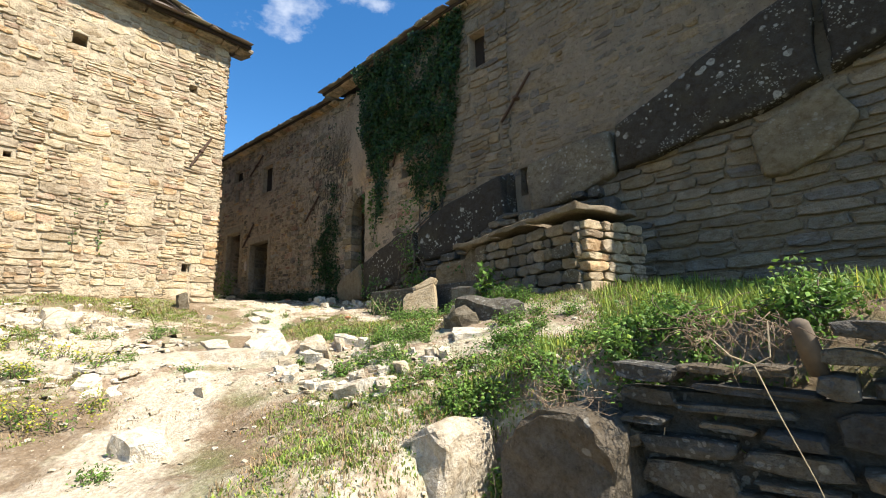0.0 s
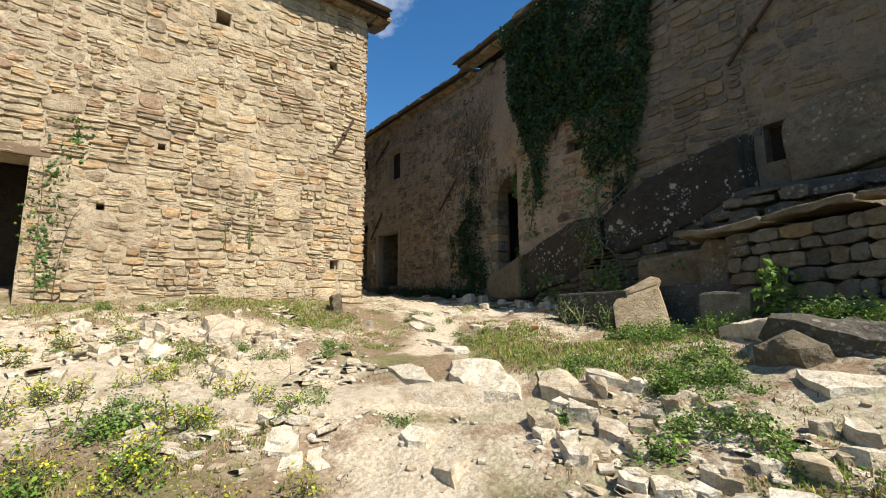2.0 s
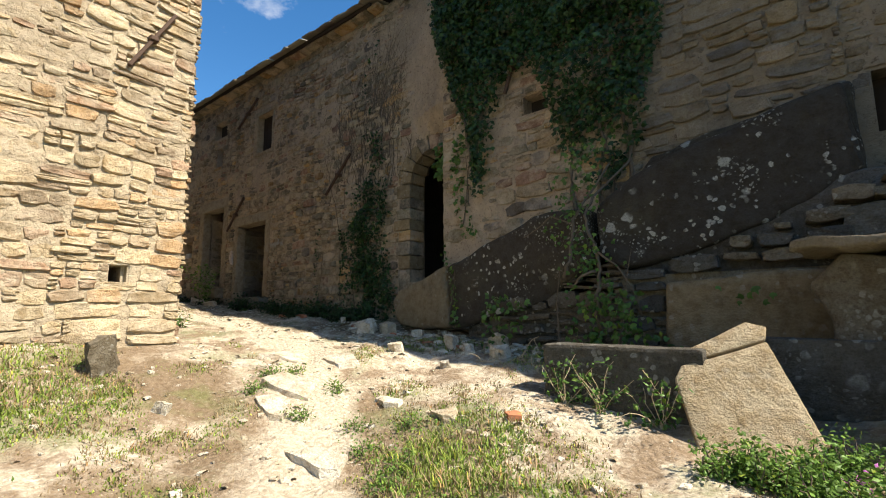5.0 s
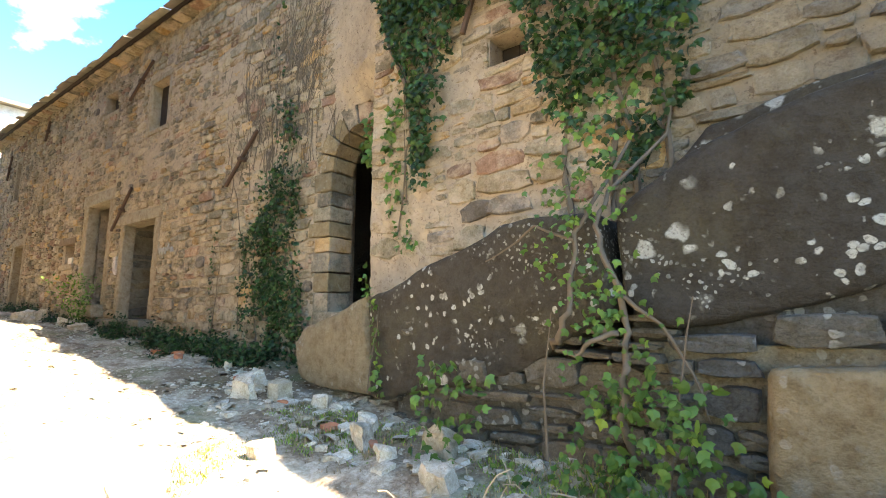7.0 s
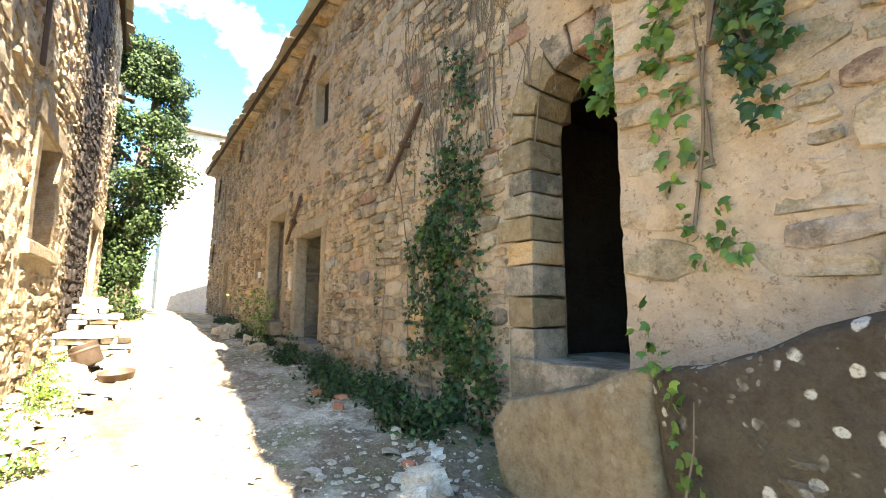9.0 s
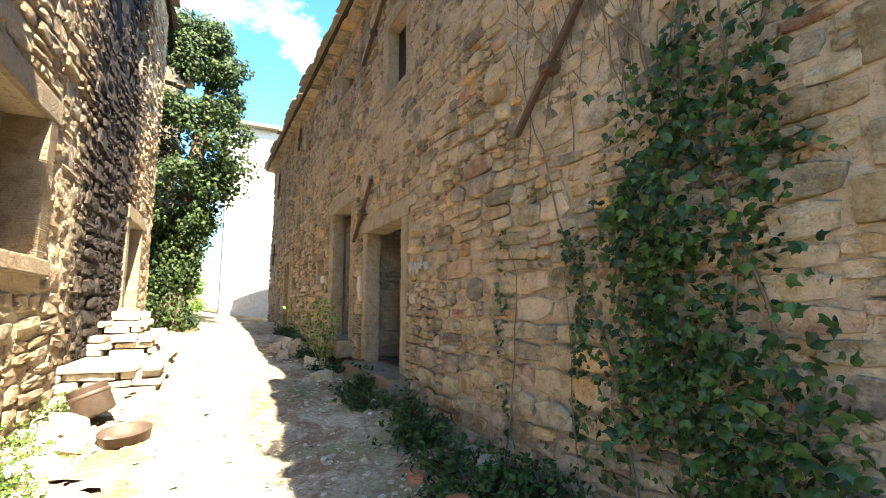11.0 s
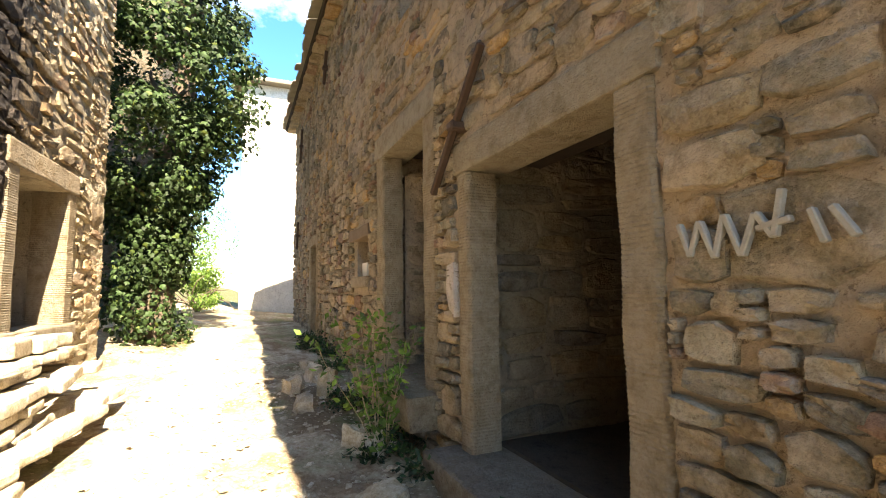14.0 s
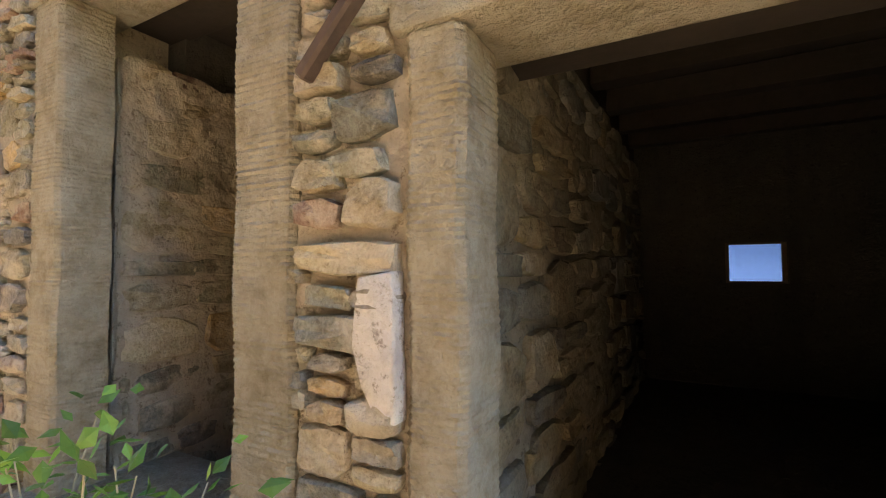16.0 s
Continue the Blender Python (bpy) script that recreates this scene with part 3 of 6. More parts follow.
def ground_z(x, y):
    x, y = np.asarray(x, dtype=float), np.asarray(y, dtype=float)
    cx, cy = np.clip(x, -34, 3), np.clip(y, -6, 8)
    a, b = cx / 10, cy / 10
    z = 0.377 - 0.697 * a + 1.928 * b + 0.567 * a * a + 1.487 * a * b + 0.432 * b * b + 0.113 * a ** 3 + 0.008 * a * a * b - 0.288 * a * b * b - 0.149 * b ** 3
    for bx, by, s, h in BUMPS:
        z = z + h * np.exp(-((cx - bx) ** 2 + (cy - by) ** 2) / (2 * s * s))
    # raised grass terrace held by a dry stone wall
    edge = 2.62 + 0.05 * np.sin(x * 2.1)
    terrace = np.maximum(z, 1.18 + 0.42 * smooth(-2.3, 0.2, x) + 0.04 * (y - 2.3))
    up = smooth(edge - 0.1, edge + 0.1, y) * smooth(-2.45, -2.0, x)
    z = z * (1 - up) + terrace * up
    low = smooth(-2.1, -1.6, x) * (1 - smooth(edge - 0.15, edge - 0.02, y)) * smooth(1.0, 1.6, y)
    z = z - low * np.maximum(z - 0.2, 0)
    # a worn step of ledge stones across the slope
    z = z + 0.07 * smooth(-0.05, 0.15, y - (2.75 + 0.33 * (x + 6.3))) * smooth(-9, -7, x) * (1 - smooth(-4.9, -4.3, x))
    return z - 14 * smooth(17, 60, y)


def lumps(x, y):
    return (0.035 * np.sin(x * 2.3 + 1.3 * np.sin(y * 1.7)) * np.sin(y * 2.9 + x) + 0.018 * np.sin(x * 7.1 + 2 * np.sin(y * 3.3)) * np.sin(y * 6.3 + 1.7 * x)
            + 0.008 * np.sin(x * 17 + 3 * np.sin(y * 9)) * np.sin(y * 19 + x * 5))


def gz(x, y):
    return float(ground_z(x, y) + lumps(np.float64(x), np.float64(y)))


def line_dist(x, y, px, py):
    """How far places lie from a line of points."""
    best = np.full_like(x, 99.0)
    for i in range(len(px) - 1):
        ax, ay, bx, by = px[i], py[i], px[i + 1], py[i + 1]
        t = np.clip(((x - ax) * (bx - ax) + (y - ay) * (by - ay)) / ((bx - ax) ** 2 + (by - ay) ** 2), 0, 1)
        best = np.minimum(best, np.hypot(x - ax - t * (bx - ax), y - ay - t * (by - ay)))
    return best


def path_dist(x, y):
    return line_dist(x, y, np.array([-1.5, -3.6, -5.4, -7.2, -8.8, -10.5, -12.5]), np.array([0.2, 1.0, 2.2, 3.3, 4.6, 5.6, 6.0]))


def build_ground():
    far = np.array([12, 16, 24, 40, 80, 160, 400])
    xs = np.concatenate([-38 - far[::-1] + 8, np.arange(-38, -13, 0.16), np.arange(-13, 4, 0.085), far - 8])
    ys = np.concatenate([-7 - far[::-1] + 8, np.arange(-7, -1, 0.12), np.arange(-1, 8.4, 0.085), np.arange(8.4, 14, 0.3), far + 3])
    gx, gy = np.meshgrid(xs, ys, indexing="ij")
    z = ground_z(gx, gy) + lumps(gx, gy)
    rng = np.random.default_rng(5)
    z = z + rng.normal(0, 0.006, z.shape)
    v = np.stack([gx, gy, z], -1).reshape(-1, 3)
    nx, ny = gx.shape
    i, j = np.meshgrid(np.arange(nx - 1), np.arange(ny - 1), indexing="ij")
    a = (i * ny + j).ravel()
    f = np.concatenate([np.stack([a, a + ny, a + 1], 1), np.stack([a + 1, a + ny, a + ny + 1], 1)])
    me = tri_mesh("ground", v, f, GROUND, True)
    lx, ly = np.array([-9.0, -8.4, -7.5, -6.75, -6.35, -6.05, -5.6]), np.array([-1.2, -0.2, 0.35, 0.95, 1.6, 2.35, 2.85])
    x, y = v[:, 0], v[:, 1]
    worn = np.exp(-(np.minimum(line_dist(x, y, lx, ly), 9) / 0.42) ** 2)
    worn = np.maximum(worn, 0.75 * smooth(-6.6, -7.6, x) * (1 - smooth(1.4, 2.6, y)) * smooth(-10.3, -9.6, x))
    worn = np.maximum(worn, 0.9 * np.exp(-(line_dist(x, y, np.array([-1.0, -3.6, -5.2]), np.array([0.0, 0.7, 1.9])) / 0.5) ** 2))
    worn = np.maximum(worn, 0.8 * np.exp(-(line_dist(x, y, np.array([-7.4, -8.8, -10.5, -12.5, -26.0]), np.array([3.4, 4.6, 5.6, 6.0, 6.2])) / 0.5) ** 2))
    me.attributes.new("worn", "FLOAT", "POINT").data.foreach_set("value", worn.astype(np.float32))
    # Unseen ground past the yard, darkened to cut bounce onto the walls.
    dark_outskirts = np.maximum(np.maximum(smooth(-3.0, -5.0, y), smooth(3.0, 5.0, x)), np.maximum(smooth(-36, -40, x), smooth(9, 12, y)))
    me.attributes.new("dark_outskirts", "FLOAT", "POINT").data.foreach_set("value", dark_outskirts.astype(np.float32))
    ob = place("ground", me)
    tagged(ob, "sloping pale stony earth with worn limestone patches", "ground", "", "structure")


build_ground()


# ---- large structure ----
FA = pose(0, 8.5456, 0, 0, 0, 1.26)
ARCH_C, ARCH_R, ARCH_S, ARCH_HOLE = -10.615, 0.595, 4.96, 0.78
arch_holes = []
for k in range(12):
    a0, a1 = -1 + k / 6, -1 + (k + 1) / 6
    t = math.sqrt(max(0, 1 - ((a0 + a1) / 2) ** 2))
    arch_holes.append((ARCH_C + ARCH_HOLE * a0, ARCH_C + ARCH_HOLE * a1, 2.0, ARCH_S + ARCH_HOLE * t))
DOOR1 = (-17.59, -16.16, 2.95, 4.9)
DOOR0 = (-19.66, -18.4, 3.24, 5.57)
FARDOOR = (-25.3, -24.4, 2.95, 5.05)
HOLES_A = [(-17.7, -16.01, 2.5, 5.11), (-19.9, -18.17, 3.0, 5.82), (-25.45, -24.25, 2.8, 5.24), (-21.0, -20.35, 4.25, 4.75), (-16.85, -16.1, 6.8, 7.85), (-19.3, -18.5, 7.75, 8.25), (-19.1, -18.72, 6.9, 7.45), (-26.2, -25.7, 6.6, 7.9)] + arch_holes
wall_a = wall_slab("wall_facade", FA, (-28.5, -9.3), 1.6, 8.95, 0.62, HOLES_A, MORTAR, "long weathered rubble facade with flush lime mortar")


def proud_a(u, v):
    plaster = nz(u * 0.33, v * 0.45, 2.0) + 0.6 * nz(u * 1.3, v * 1.5, 5.0)
    plaster += 0.38 if (-15.8 < u < -11 and v > 5.1) else 0.0
    plaster -= 0.05 if u > -11.6 else 0.0
    plaster -= (0.9 if u < -14.6 else 0.6) if v < 5.8 and u < -12.4 else 0.25
    eroded = max(0.0, nz(u * 0.8, v * 0.8, 14.0) + 0.12) + (0.25 if u < -17.6 and v < 6 else 0)
    return 0.027 + (0.006 if u < -14.6 and v < 5.8 else 0) + 0.055 * min(eroded, 0.6) - 0.03 * max(0.0, min(1.0, plaster * 1.7))


FRAME_A = [(-17.75, -15.95, 2.5, 5.14), (-19.92, -18.13, 3.0, 5.85), (-25.5, -24.2, 2.8, 5.25), (-21.15, -20.25, 4.12, 4.95), (-16.98, -15.98, 6.72, 7.98),
           (-19.3, -18.5, 7.75, 8.3), (-19.1, -18.72, 6.9, 7.5), (-26.3, -25.6, 6.5, 8.0), (-11.5, -9.85, 2.0, 5.0), (-11.42, -9.9, 5.0, 5.78)]


def build_facade_stones():
    masonry(wall_a, STONE_WARM, (-28.5, -9.4), 8.85, FRAME_A, (0.08, 0.22), (0.12, 0.4), proud_a, (-16.0, -13.0, 2.2, 5.2), 3, 0.014, None, 2.0)
    mortar_face(wall_a, MORTAR, (-21.6, -9.31), 2.2, 8.78, HOLES_A, 0.03, 0.015, 4, None, 1.0, lambda u, v: 0.36 * smooth(-11.4, -10.0, u) * smooth(5.6, 6.2, v) - 0.006 * (1 - smooth(-13.2, -12.4, u)) * (1 - smooth(5.4, 6.0, v)))


FB_ANGLE = -4.0
FB = pose(-9.3, 8.06, 0, 0, 0, FB_ANGLE)
HOLES_B = [(4.47, 4.78, 4.12, 4.7)]
FB2 = pose(-10.05, 7.9, 0, 0, 0, -1.855)
HOLES_B2 = [(1.55, 1.93, 5.37, 5.65), (3.95, 4.43, 7.4, 8.3)]
wall_b2 = wall_slab("wall_ivy_house", FB2, (0.0, 5.04), 1.2, 9.3, 0.7, HOLES_B2, MORTAR, "plastered rubble wall between arch and bedrock")
wall_b = wall_slab("wall_rock_house", FB, (4.3, 16.0), 1.2, 9.3, 0.7, HOLES_B, MORTAR_GREY, "tall weathered stone wall built over bedrock")


def band_top(u):
    return float(np.interp(u, [2.0, 2.6, 4.7, 6.6, 7.8, 8.7, 10.0, 13], [3.7, 4.35, 4.65, 4.85, 5.35, 5.75, 6.2, 7.0]))


def band_low(u):
    return float(np.interp(u, [2.0, 3.9, 5.6, 6.6, 8.5, 9.4, 11, 13], [3.1, 3.5, 3.75, 4.05, 4.36, 4.6, 5.2, 5.9]))


def proud_b_low(u, v):
    return 0.045


def proud_b_up(u, v):
    plaster = nz(u * 0.3, v * 0.4, 9.0) + 0.45 * nz(u * 1.2, v * 1.2, 3.0)
    plaster += 0.12 if u < 3.4 else -0.12
    return 0.027 - 0.035 * max(0.0, min(1.0, plaster * 2.0))


def build_wall_b_stones():
    masonry(wall_b, STONE_GREY, (4.3, 15.9), 6.2, HOLES_B, (0.13, 0.22), (0.35, 0.75), proud_b_low, (4.0, 11.0, 1.6, 4.6), 12, 0.022, lambda u, v: v < band_low(u) + 0.05, 1.5, rubble=False)
    masonry(wall_b2, STONE_WARM, (0.0, 5.05), 9.25, HOLES_B2, (0.1, 0.24), (0.2, 0.5), lambda u, v: proud_b_up(u, v) + 0.02, None, 14, 0.02, lambda u, v: v > band_top(u - 0.75) - 0.05 and u < 2.6 + 0.8 * nz(u, v, 6), 2.5)
    masonry(wall_b2, STONE_GREY, (0.0, 5.05), 9.25, HOLES_B2, (0.1, 0.24), (0.2, 0.5), lambda u, v: proud_b_up(u, v) + 0.02, None, 14, 0.02, lambda u, v: v > band_top(u - 0.75) - 0.05 and u >= 2.6 + 0.8 * nz(u, v, 6), 2.5)
    masonry(wall_b, STONE_GREY, (4.3, 15.9), 9.25, HOLES_B, (0.1, 0.24), (0.2, 0.55), proud_b_up, None, 15, 0.03, lambda u, v: v > band_top(u) - 0.05, 2.5)
    mortar_face(wall_b2, MORTAR, (0.0, 2.61), 2.6, 9.1, HOLES_B2, 0.03, 0.018, 25)
    mortar_face(wall_b2, MORTAR_GREY, (2.61, 5.04), 2.6, 9.1, HOLES_B2, 0.03, 0.018, 25)
    mortar_face(wall_b, MORTAR_GREY, (4.3, 10.0), 2.6, 9.1, HOLES_B, 0.035, 0.018, 24, lambda u, v: v > np.interp(u, [2.0, 2.6, 4.7, 6.6, 7.8, 8.7, 10.0], [3.6, 4.25, 4.55, 4.75, 5.25, 5.65, 6.1]))


# the corner house: sunlit gable side and lane side
LE = pose(-11.3, 0, 0, 0, 0, 90)
HOLES_LE = [(1.3, 1.55, 7.4, 7.65), (3.54, 3.72, 7.2, 7.4), (3.69, 3.86, 2.88, 3.06), (0.55, 0.66, 4.75, 4.86), (-2.5, -1.02, 1.8, 4.3), (-0.2, -0.1, 3.6, 3.7)]
wall_le = wall_slab("wall_corner_house", LE, (-9.0, 4.4), 1.2, 8.78, 0.6, HOLES_LE, MORTAR_PALE, "sunlit rubble stone house wall with pale mortar")


def proud_le(u, v):
    lime = nz(u * 0.5, v * 0.6, 4.0) + 0.7 * nz(u * 1.6, v * 1.8, 8.0)
    foot = 0.6 if v < 2.75 + 0.15 * math.sin(u * 2) and u < 3.2 else 0.0
    eroded = max(0.0, nz(u * 0.6, v * 0.7, 19.0) + 0.1)
    return 0.03 + 0.04 * min(eroded, 0.5) - 0.024 * max(0.0, min(1.0, lime * 1.3 - 0.05 + foot))


def build_wall_le_stones():
    masonry(wall_le, STONE_PALE, (-9.0, 4.42), 8.75, HOLES_LE, (0.06, 0.2), (0.12, 0.44), proud_le, (1.6, 4.4, 2.2, 4.9), 21, 0.01, None, 1.8)
    mortar_face(wall_le, MORTAR_PALE, (-3.2, 4.4), 1.9, 8.7, HOLES_LE, 0.03, 0.012, 34, None, 1.25)


LL = pose(-11.3, 4.42, 0, 0, 0, 178.3)
HOLES_LL = [(0.0, 2.3, 8.8, 10.6), (3.55, 4.75, 4.2, 5.5), (8.75, 9.95, 3.72, 5.25), (5.5, 6.1, 7.6, 8.6), (8.2, 8.9, 7.9, 8.8)]
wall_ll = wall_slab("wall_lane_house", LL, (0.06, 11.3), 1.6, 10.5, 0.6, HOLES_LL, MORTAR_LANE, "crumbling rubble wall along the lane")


def build_wall_ll_stones():
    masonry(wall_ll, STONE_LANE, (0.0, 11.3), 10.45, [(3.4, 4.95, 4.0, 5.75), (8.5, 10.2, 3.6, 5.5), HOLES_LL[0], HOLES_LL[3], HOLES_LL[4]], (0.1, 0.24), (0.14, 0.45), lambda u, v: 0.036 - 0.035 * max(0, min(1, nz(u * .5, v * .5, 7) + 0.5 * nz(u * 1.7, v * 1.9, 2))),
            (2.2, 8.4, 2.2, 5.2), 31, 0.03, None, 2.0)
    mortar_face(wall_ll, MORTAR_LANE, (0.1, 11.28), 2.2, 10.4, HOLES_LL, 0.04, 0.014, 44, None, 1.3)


def closing_walls():
    for name, x0, x1, y0, y1, z0, z1, mat, lab in (
            ("wall_corner_house_back", -23.0, -11.4, -9.0, -8.5, 1.0, 8.7, MORTAR_PALE, "plain back wall of the corner house"),
            ("wall_lane_house_end", -22.6, -22.0, -8.5, 3.8, 2.0, 10.5, MORTAR_PALE, "plain end wall of the lane house"),
            ("wall_facade_end", -28.5, -27.9, 8.74, 16.0, 2.0, 8.9, MORTAR, "plain end wall of the long house"),
            ("wall_rear", -27.9, -18.3, 16.0, 16.5, 1.0, 9.3, MORTAR, "plain rear wall of the long house"),
            ("wall_rear_b", -14.3, 6.0, 16.0, 16.5, 1.0, 9.3, MORTAR, "plain rear wall of the rock house"),
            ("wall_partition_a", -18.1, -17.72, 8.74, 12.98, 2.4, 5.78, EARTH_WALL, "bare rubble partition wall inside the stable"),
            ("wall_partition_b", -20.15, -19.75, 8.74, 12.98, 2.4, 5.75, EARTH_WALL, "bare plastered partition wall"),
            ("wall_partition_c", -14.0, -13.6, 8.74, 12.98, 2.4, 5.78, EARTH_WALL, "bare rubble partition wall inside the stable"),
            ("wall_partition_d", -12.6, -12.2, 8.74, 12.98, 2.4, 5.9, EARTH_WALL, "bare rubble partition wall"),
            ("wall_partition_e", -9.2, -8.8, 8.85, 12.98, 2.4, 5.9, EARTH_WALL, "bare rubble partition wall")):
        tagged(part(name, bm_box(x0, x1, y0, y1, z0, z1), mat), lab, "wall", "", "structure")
    wall_slab("wall_stable_back", pose(0, 13.0, 0), (-20.2, -8.8), 2.4, 5.9, 0.5, [(-16.82, -16.26, 4.08, 4.52)], EARTH_WALL, "inner back wall with a small window, indoor darkness in its colour")
    tagged(part("ceiling_stable", bm_box(-20.1, -12.6, 8.74, 13.4, 5.76, 5.9), DARKWOOD), "boarded wooden ceiling, its shade put in the near-black colour", "ceiling", "", "structure")
    tagged(part("floor_stable", bm_box(-20.2, -9.0, 8.4, 13.2, 2.2, 2.97), EARTH_WALL), "stable floor, its unlit darkness put in the colour", "floor", "", "structure")
    tagged(part("ceiling_vault", bm_box(-12.3, -9.1, 8.735, 13.4, 5.86, 6.1), DARKWOOD), "boarded wooden ceiling, its shade put in the near-black colour", "ceiling", "", "structure")


closing_walls()


def roof(name, m, length, run, pitch, label, seed, reach=0.42):
    """A roof of thick stone slates whose eave runs along x at the origin; it rises along +y."""
    body = thing(name, m, label, "roof", "", "structure")
    tilt = Matrix.Rotation(radians(pitch), 4, "X")
    bm = bm_box(0, length, -reach + 0.1, run, -0.02, 0.05)
    bm.transform(tilt)
    part("roof_deck", bm, DARKWOOD, body)
    rng = np.random.default_rng(seed)
    items = []
    for row in range(5):
        x = -0.1
        while x < length:
            w = rng.uniform(0.3, 0.7)
            y0 = -reach + row * 0.3 + rng.uniform(-0.06, 0.06)
            loc = tilt @ Vector((x + w / 2, y0 + 0.3, 0.085 + row * 0.012 + rng.uniform(-0.01, 0.02)))
            mm = np.array(Matrix.Translation(loc) @ Euler((radians(pitch - 4) + rng.uniform(-0.03, 0.03), rng.uniform(-0.03, 0.03), rng.uniform(-0.05, 0.05))).to_matrix().to_4x4()
                          @ Matrix.Diagonal((w * 0.98, 0.62, rng.uniform(0.035, 0.065), 1)))
            items.append((int(rng.integers(len(PROTOS))), mm))
            x += w
    for k, mm in items[:250]:
        place("roof_slate", proto_mesh(k, ROOFSTONE), body, Matrix(mm.tolist()))
    if items[250:]:
        ob = place("roof_slates", tri_mesh("roof_slates", *joined(items[250:], PROTOS), ROOFSTONE), body)
        ob["kind"] = "stuff"
    up = bm_box(0, length, 1.2, run, 0.05, 0.16)
    up.transform(tilt)
    part("roof_cover", up, ROOFSTONE, body)
    # corbel course under the eave
    crs = []
    x = 0.0
    while x < length:
        w = rng.uniform(0.25, 0.6)
        crs.append((int(rng.integers(len(PROTOS))), srt((x + w / 2, -0.08, -0.1), (w * 0.97, 0.36, 0.11))))
        x += w
    ob = place("eave_stones", tri_mesh("eave_stones", *joined(crs, PROTOS), STONE_WARM), body)
    ob["kind"] = "stuff"
    return body


def build_roofs():
    roof("roof_long_house", pose(-28.9, 7.92, 8.98, 0, 0, 1.26), 16.8, 8.6, 17, "low stone-slate roof with a ragged overhanging eave", 41)
    roof("roof_rock_house", pose(-12.25, 8.12, 9.2, 0, 0, -2.5), 19.5, 8.8, 17, "low stone-slate roof over the tall wall", 42)
    roof("roof_corner_house", pose(-11.3, -9.2, 8.85, 0, 0, 90), 14.0, 6.5, 16, "stone-slate roof of the sunlit corner house", 43, 0.5)
    roof("roof_lane_house", pose(-13.6, 4.42, 10.6, 0, 0, 180), 9.4, 6.5, 16, "stone-slate roof of the tall lane house", 44, 0.55)


# ---- bedrock and boulders on the right ----
def rock(name, m, outline, depth, material, label, bevel=0.06, rough=0.06, seed=0, cuts=4, freq=1.6, smooth_faces=True):
    return tagged(part(name, bm_slab(outline, depth, bevel, rough, cuts, seed, freq), material, None, "", smooth_faces, m), label, "rock")


ROCK_A = pose(-7.3, 7.15, 0, 0, 0, -7)
ROCK_B = pose(-7.25, 7.12, 0, 0, 0, 5)


def build_rocks():
    rock("boulder", ROCK_A, [(0.0, 3.08), (-0.08, 3.72), (-0.78, 3.72), (-1.38, 3.55), (-2.06, 3.3), (-2.36, 3.2), (-2.32, 2.32), (-2.06, 2.3), (-1.2, 2.5), (-0.43, 2.78)], 1.0, BEDROCK,
         "huge dark tilted boulder spotted with pale lichen", 0.05, 0.07, 1)
    rock("boulder", ROCK_A, [(-2.34, 2.32), (-2.36, 3.2), (-2.76, 3.1), (-3.5, 2.95), (-3.72, 2.75), (-3.5, 2.36), (-2.95, 2.3)], 1.0, SANDROCK,
         "smooth ochre end of the tilted boulder below the arch", 0.05, 0.06, 3)
    rock("boulder", ROCK_B, [(0.05, 3.15), (0.02, 3.72), (0.4, 4.0), (0.95, 4.2), (2.2, 4.55), (2.3, 3.75), (1.6, 3.35), (0.8, 3.05), (0.25, 2.98)], 0.9, BEDROCK,
         "dark bedrock block spotted with white lichen rings", 0.06, 0.05, 2)
    for i, (a, b) in enumerate(((2.1, 4.35), (4.8, 6.5), (6.56, 9.3), (9.4, 12.8))):
        n = 5
        ups = [(a + (b - a) * k / n, band_top(a + (b - a) * k / n)) for k in range(n + 1)]
        lows = [(a + (b - a) * k / n, band_low(a + (b - a) * k / n)) for k in range(n + 1)]
        rock("rock_ledge", FB @ pose(0, -0.2 - 0.06 * (i % 2), 0), lows + ups[::-1], 0.5, BEDROCK if i != 1 else STONE_DARK, "slanting dark bedrock ledge with grey lichen", 0.06, 0.06, 5 + i)
    rock("rock_spall", FB @ pose(0, -0.16, 0), [(8.55, 3.45), (8.45, 4.05), (8.7, 4.25), (9.35, 4.5), (9.6, 4.0), (9.3, 3.62), (8.8, 3.4)], 0.3, SANDROCK, "ochre sandstone spall under the bedrock ledge", 0.05, 0.03, 9)
    # blocks below the boulders
    rock("stone_block", pose(-6.55, 6.98, 0, 0, 0, 3), [(0, 2.12), (0.02, 2.8), (0.7, 2.86), (1.35, 2.84), (1.4, 2.1)], 0.6, SANDROCK, "large ochre sandstone block in the wall foot", 0.05, 0.03, 11)
    rock("stone_block", pose(-5.1, 7.02, 0, 0, 0, 2), [(0, 1.9), (0.02, 2.75), (0.6, 2.85), (0.95, 2.8), (0.95, 1.9)], 0.6, SANDROCK, "large ochre sandstone block in the wall foot", 0.05, 0.03, 12)
    tagged(part("stone_core", bm_slab([(-7.3, 1.7), (-7.2, 3.2), (-5, 3.7), (-2.8, 3.6), (-2.8, 1.7)], 0.5, 0.03, 0.03, 3, 14), STONE_DARK, None, "", True, pose(0, 7.3, 0)), "dark rubble core of the wall foot", "rock")
    # The shade below the bedrock is put into this wall's dark colour.
    low = wall_slab("wall_foot", pose(0, 7.2, 0), (-7.1, -2.9), 1.7, 2.9, 0.25, [], STONE_DARK, "rubble wall under the bedrock, its shade kept in dark stone")
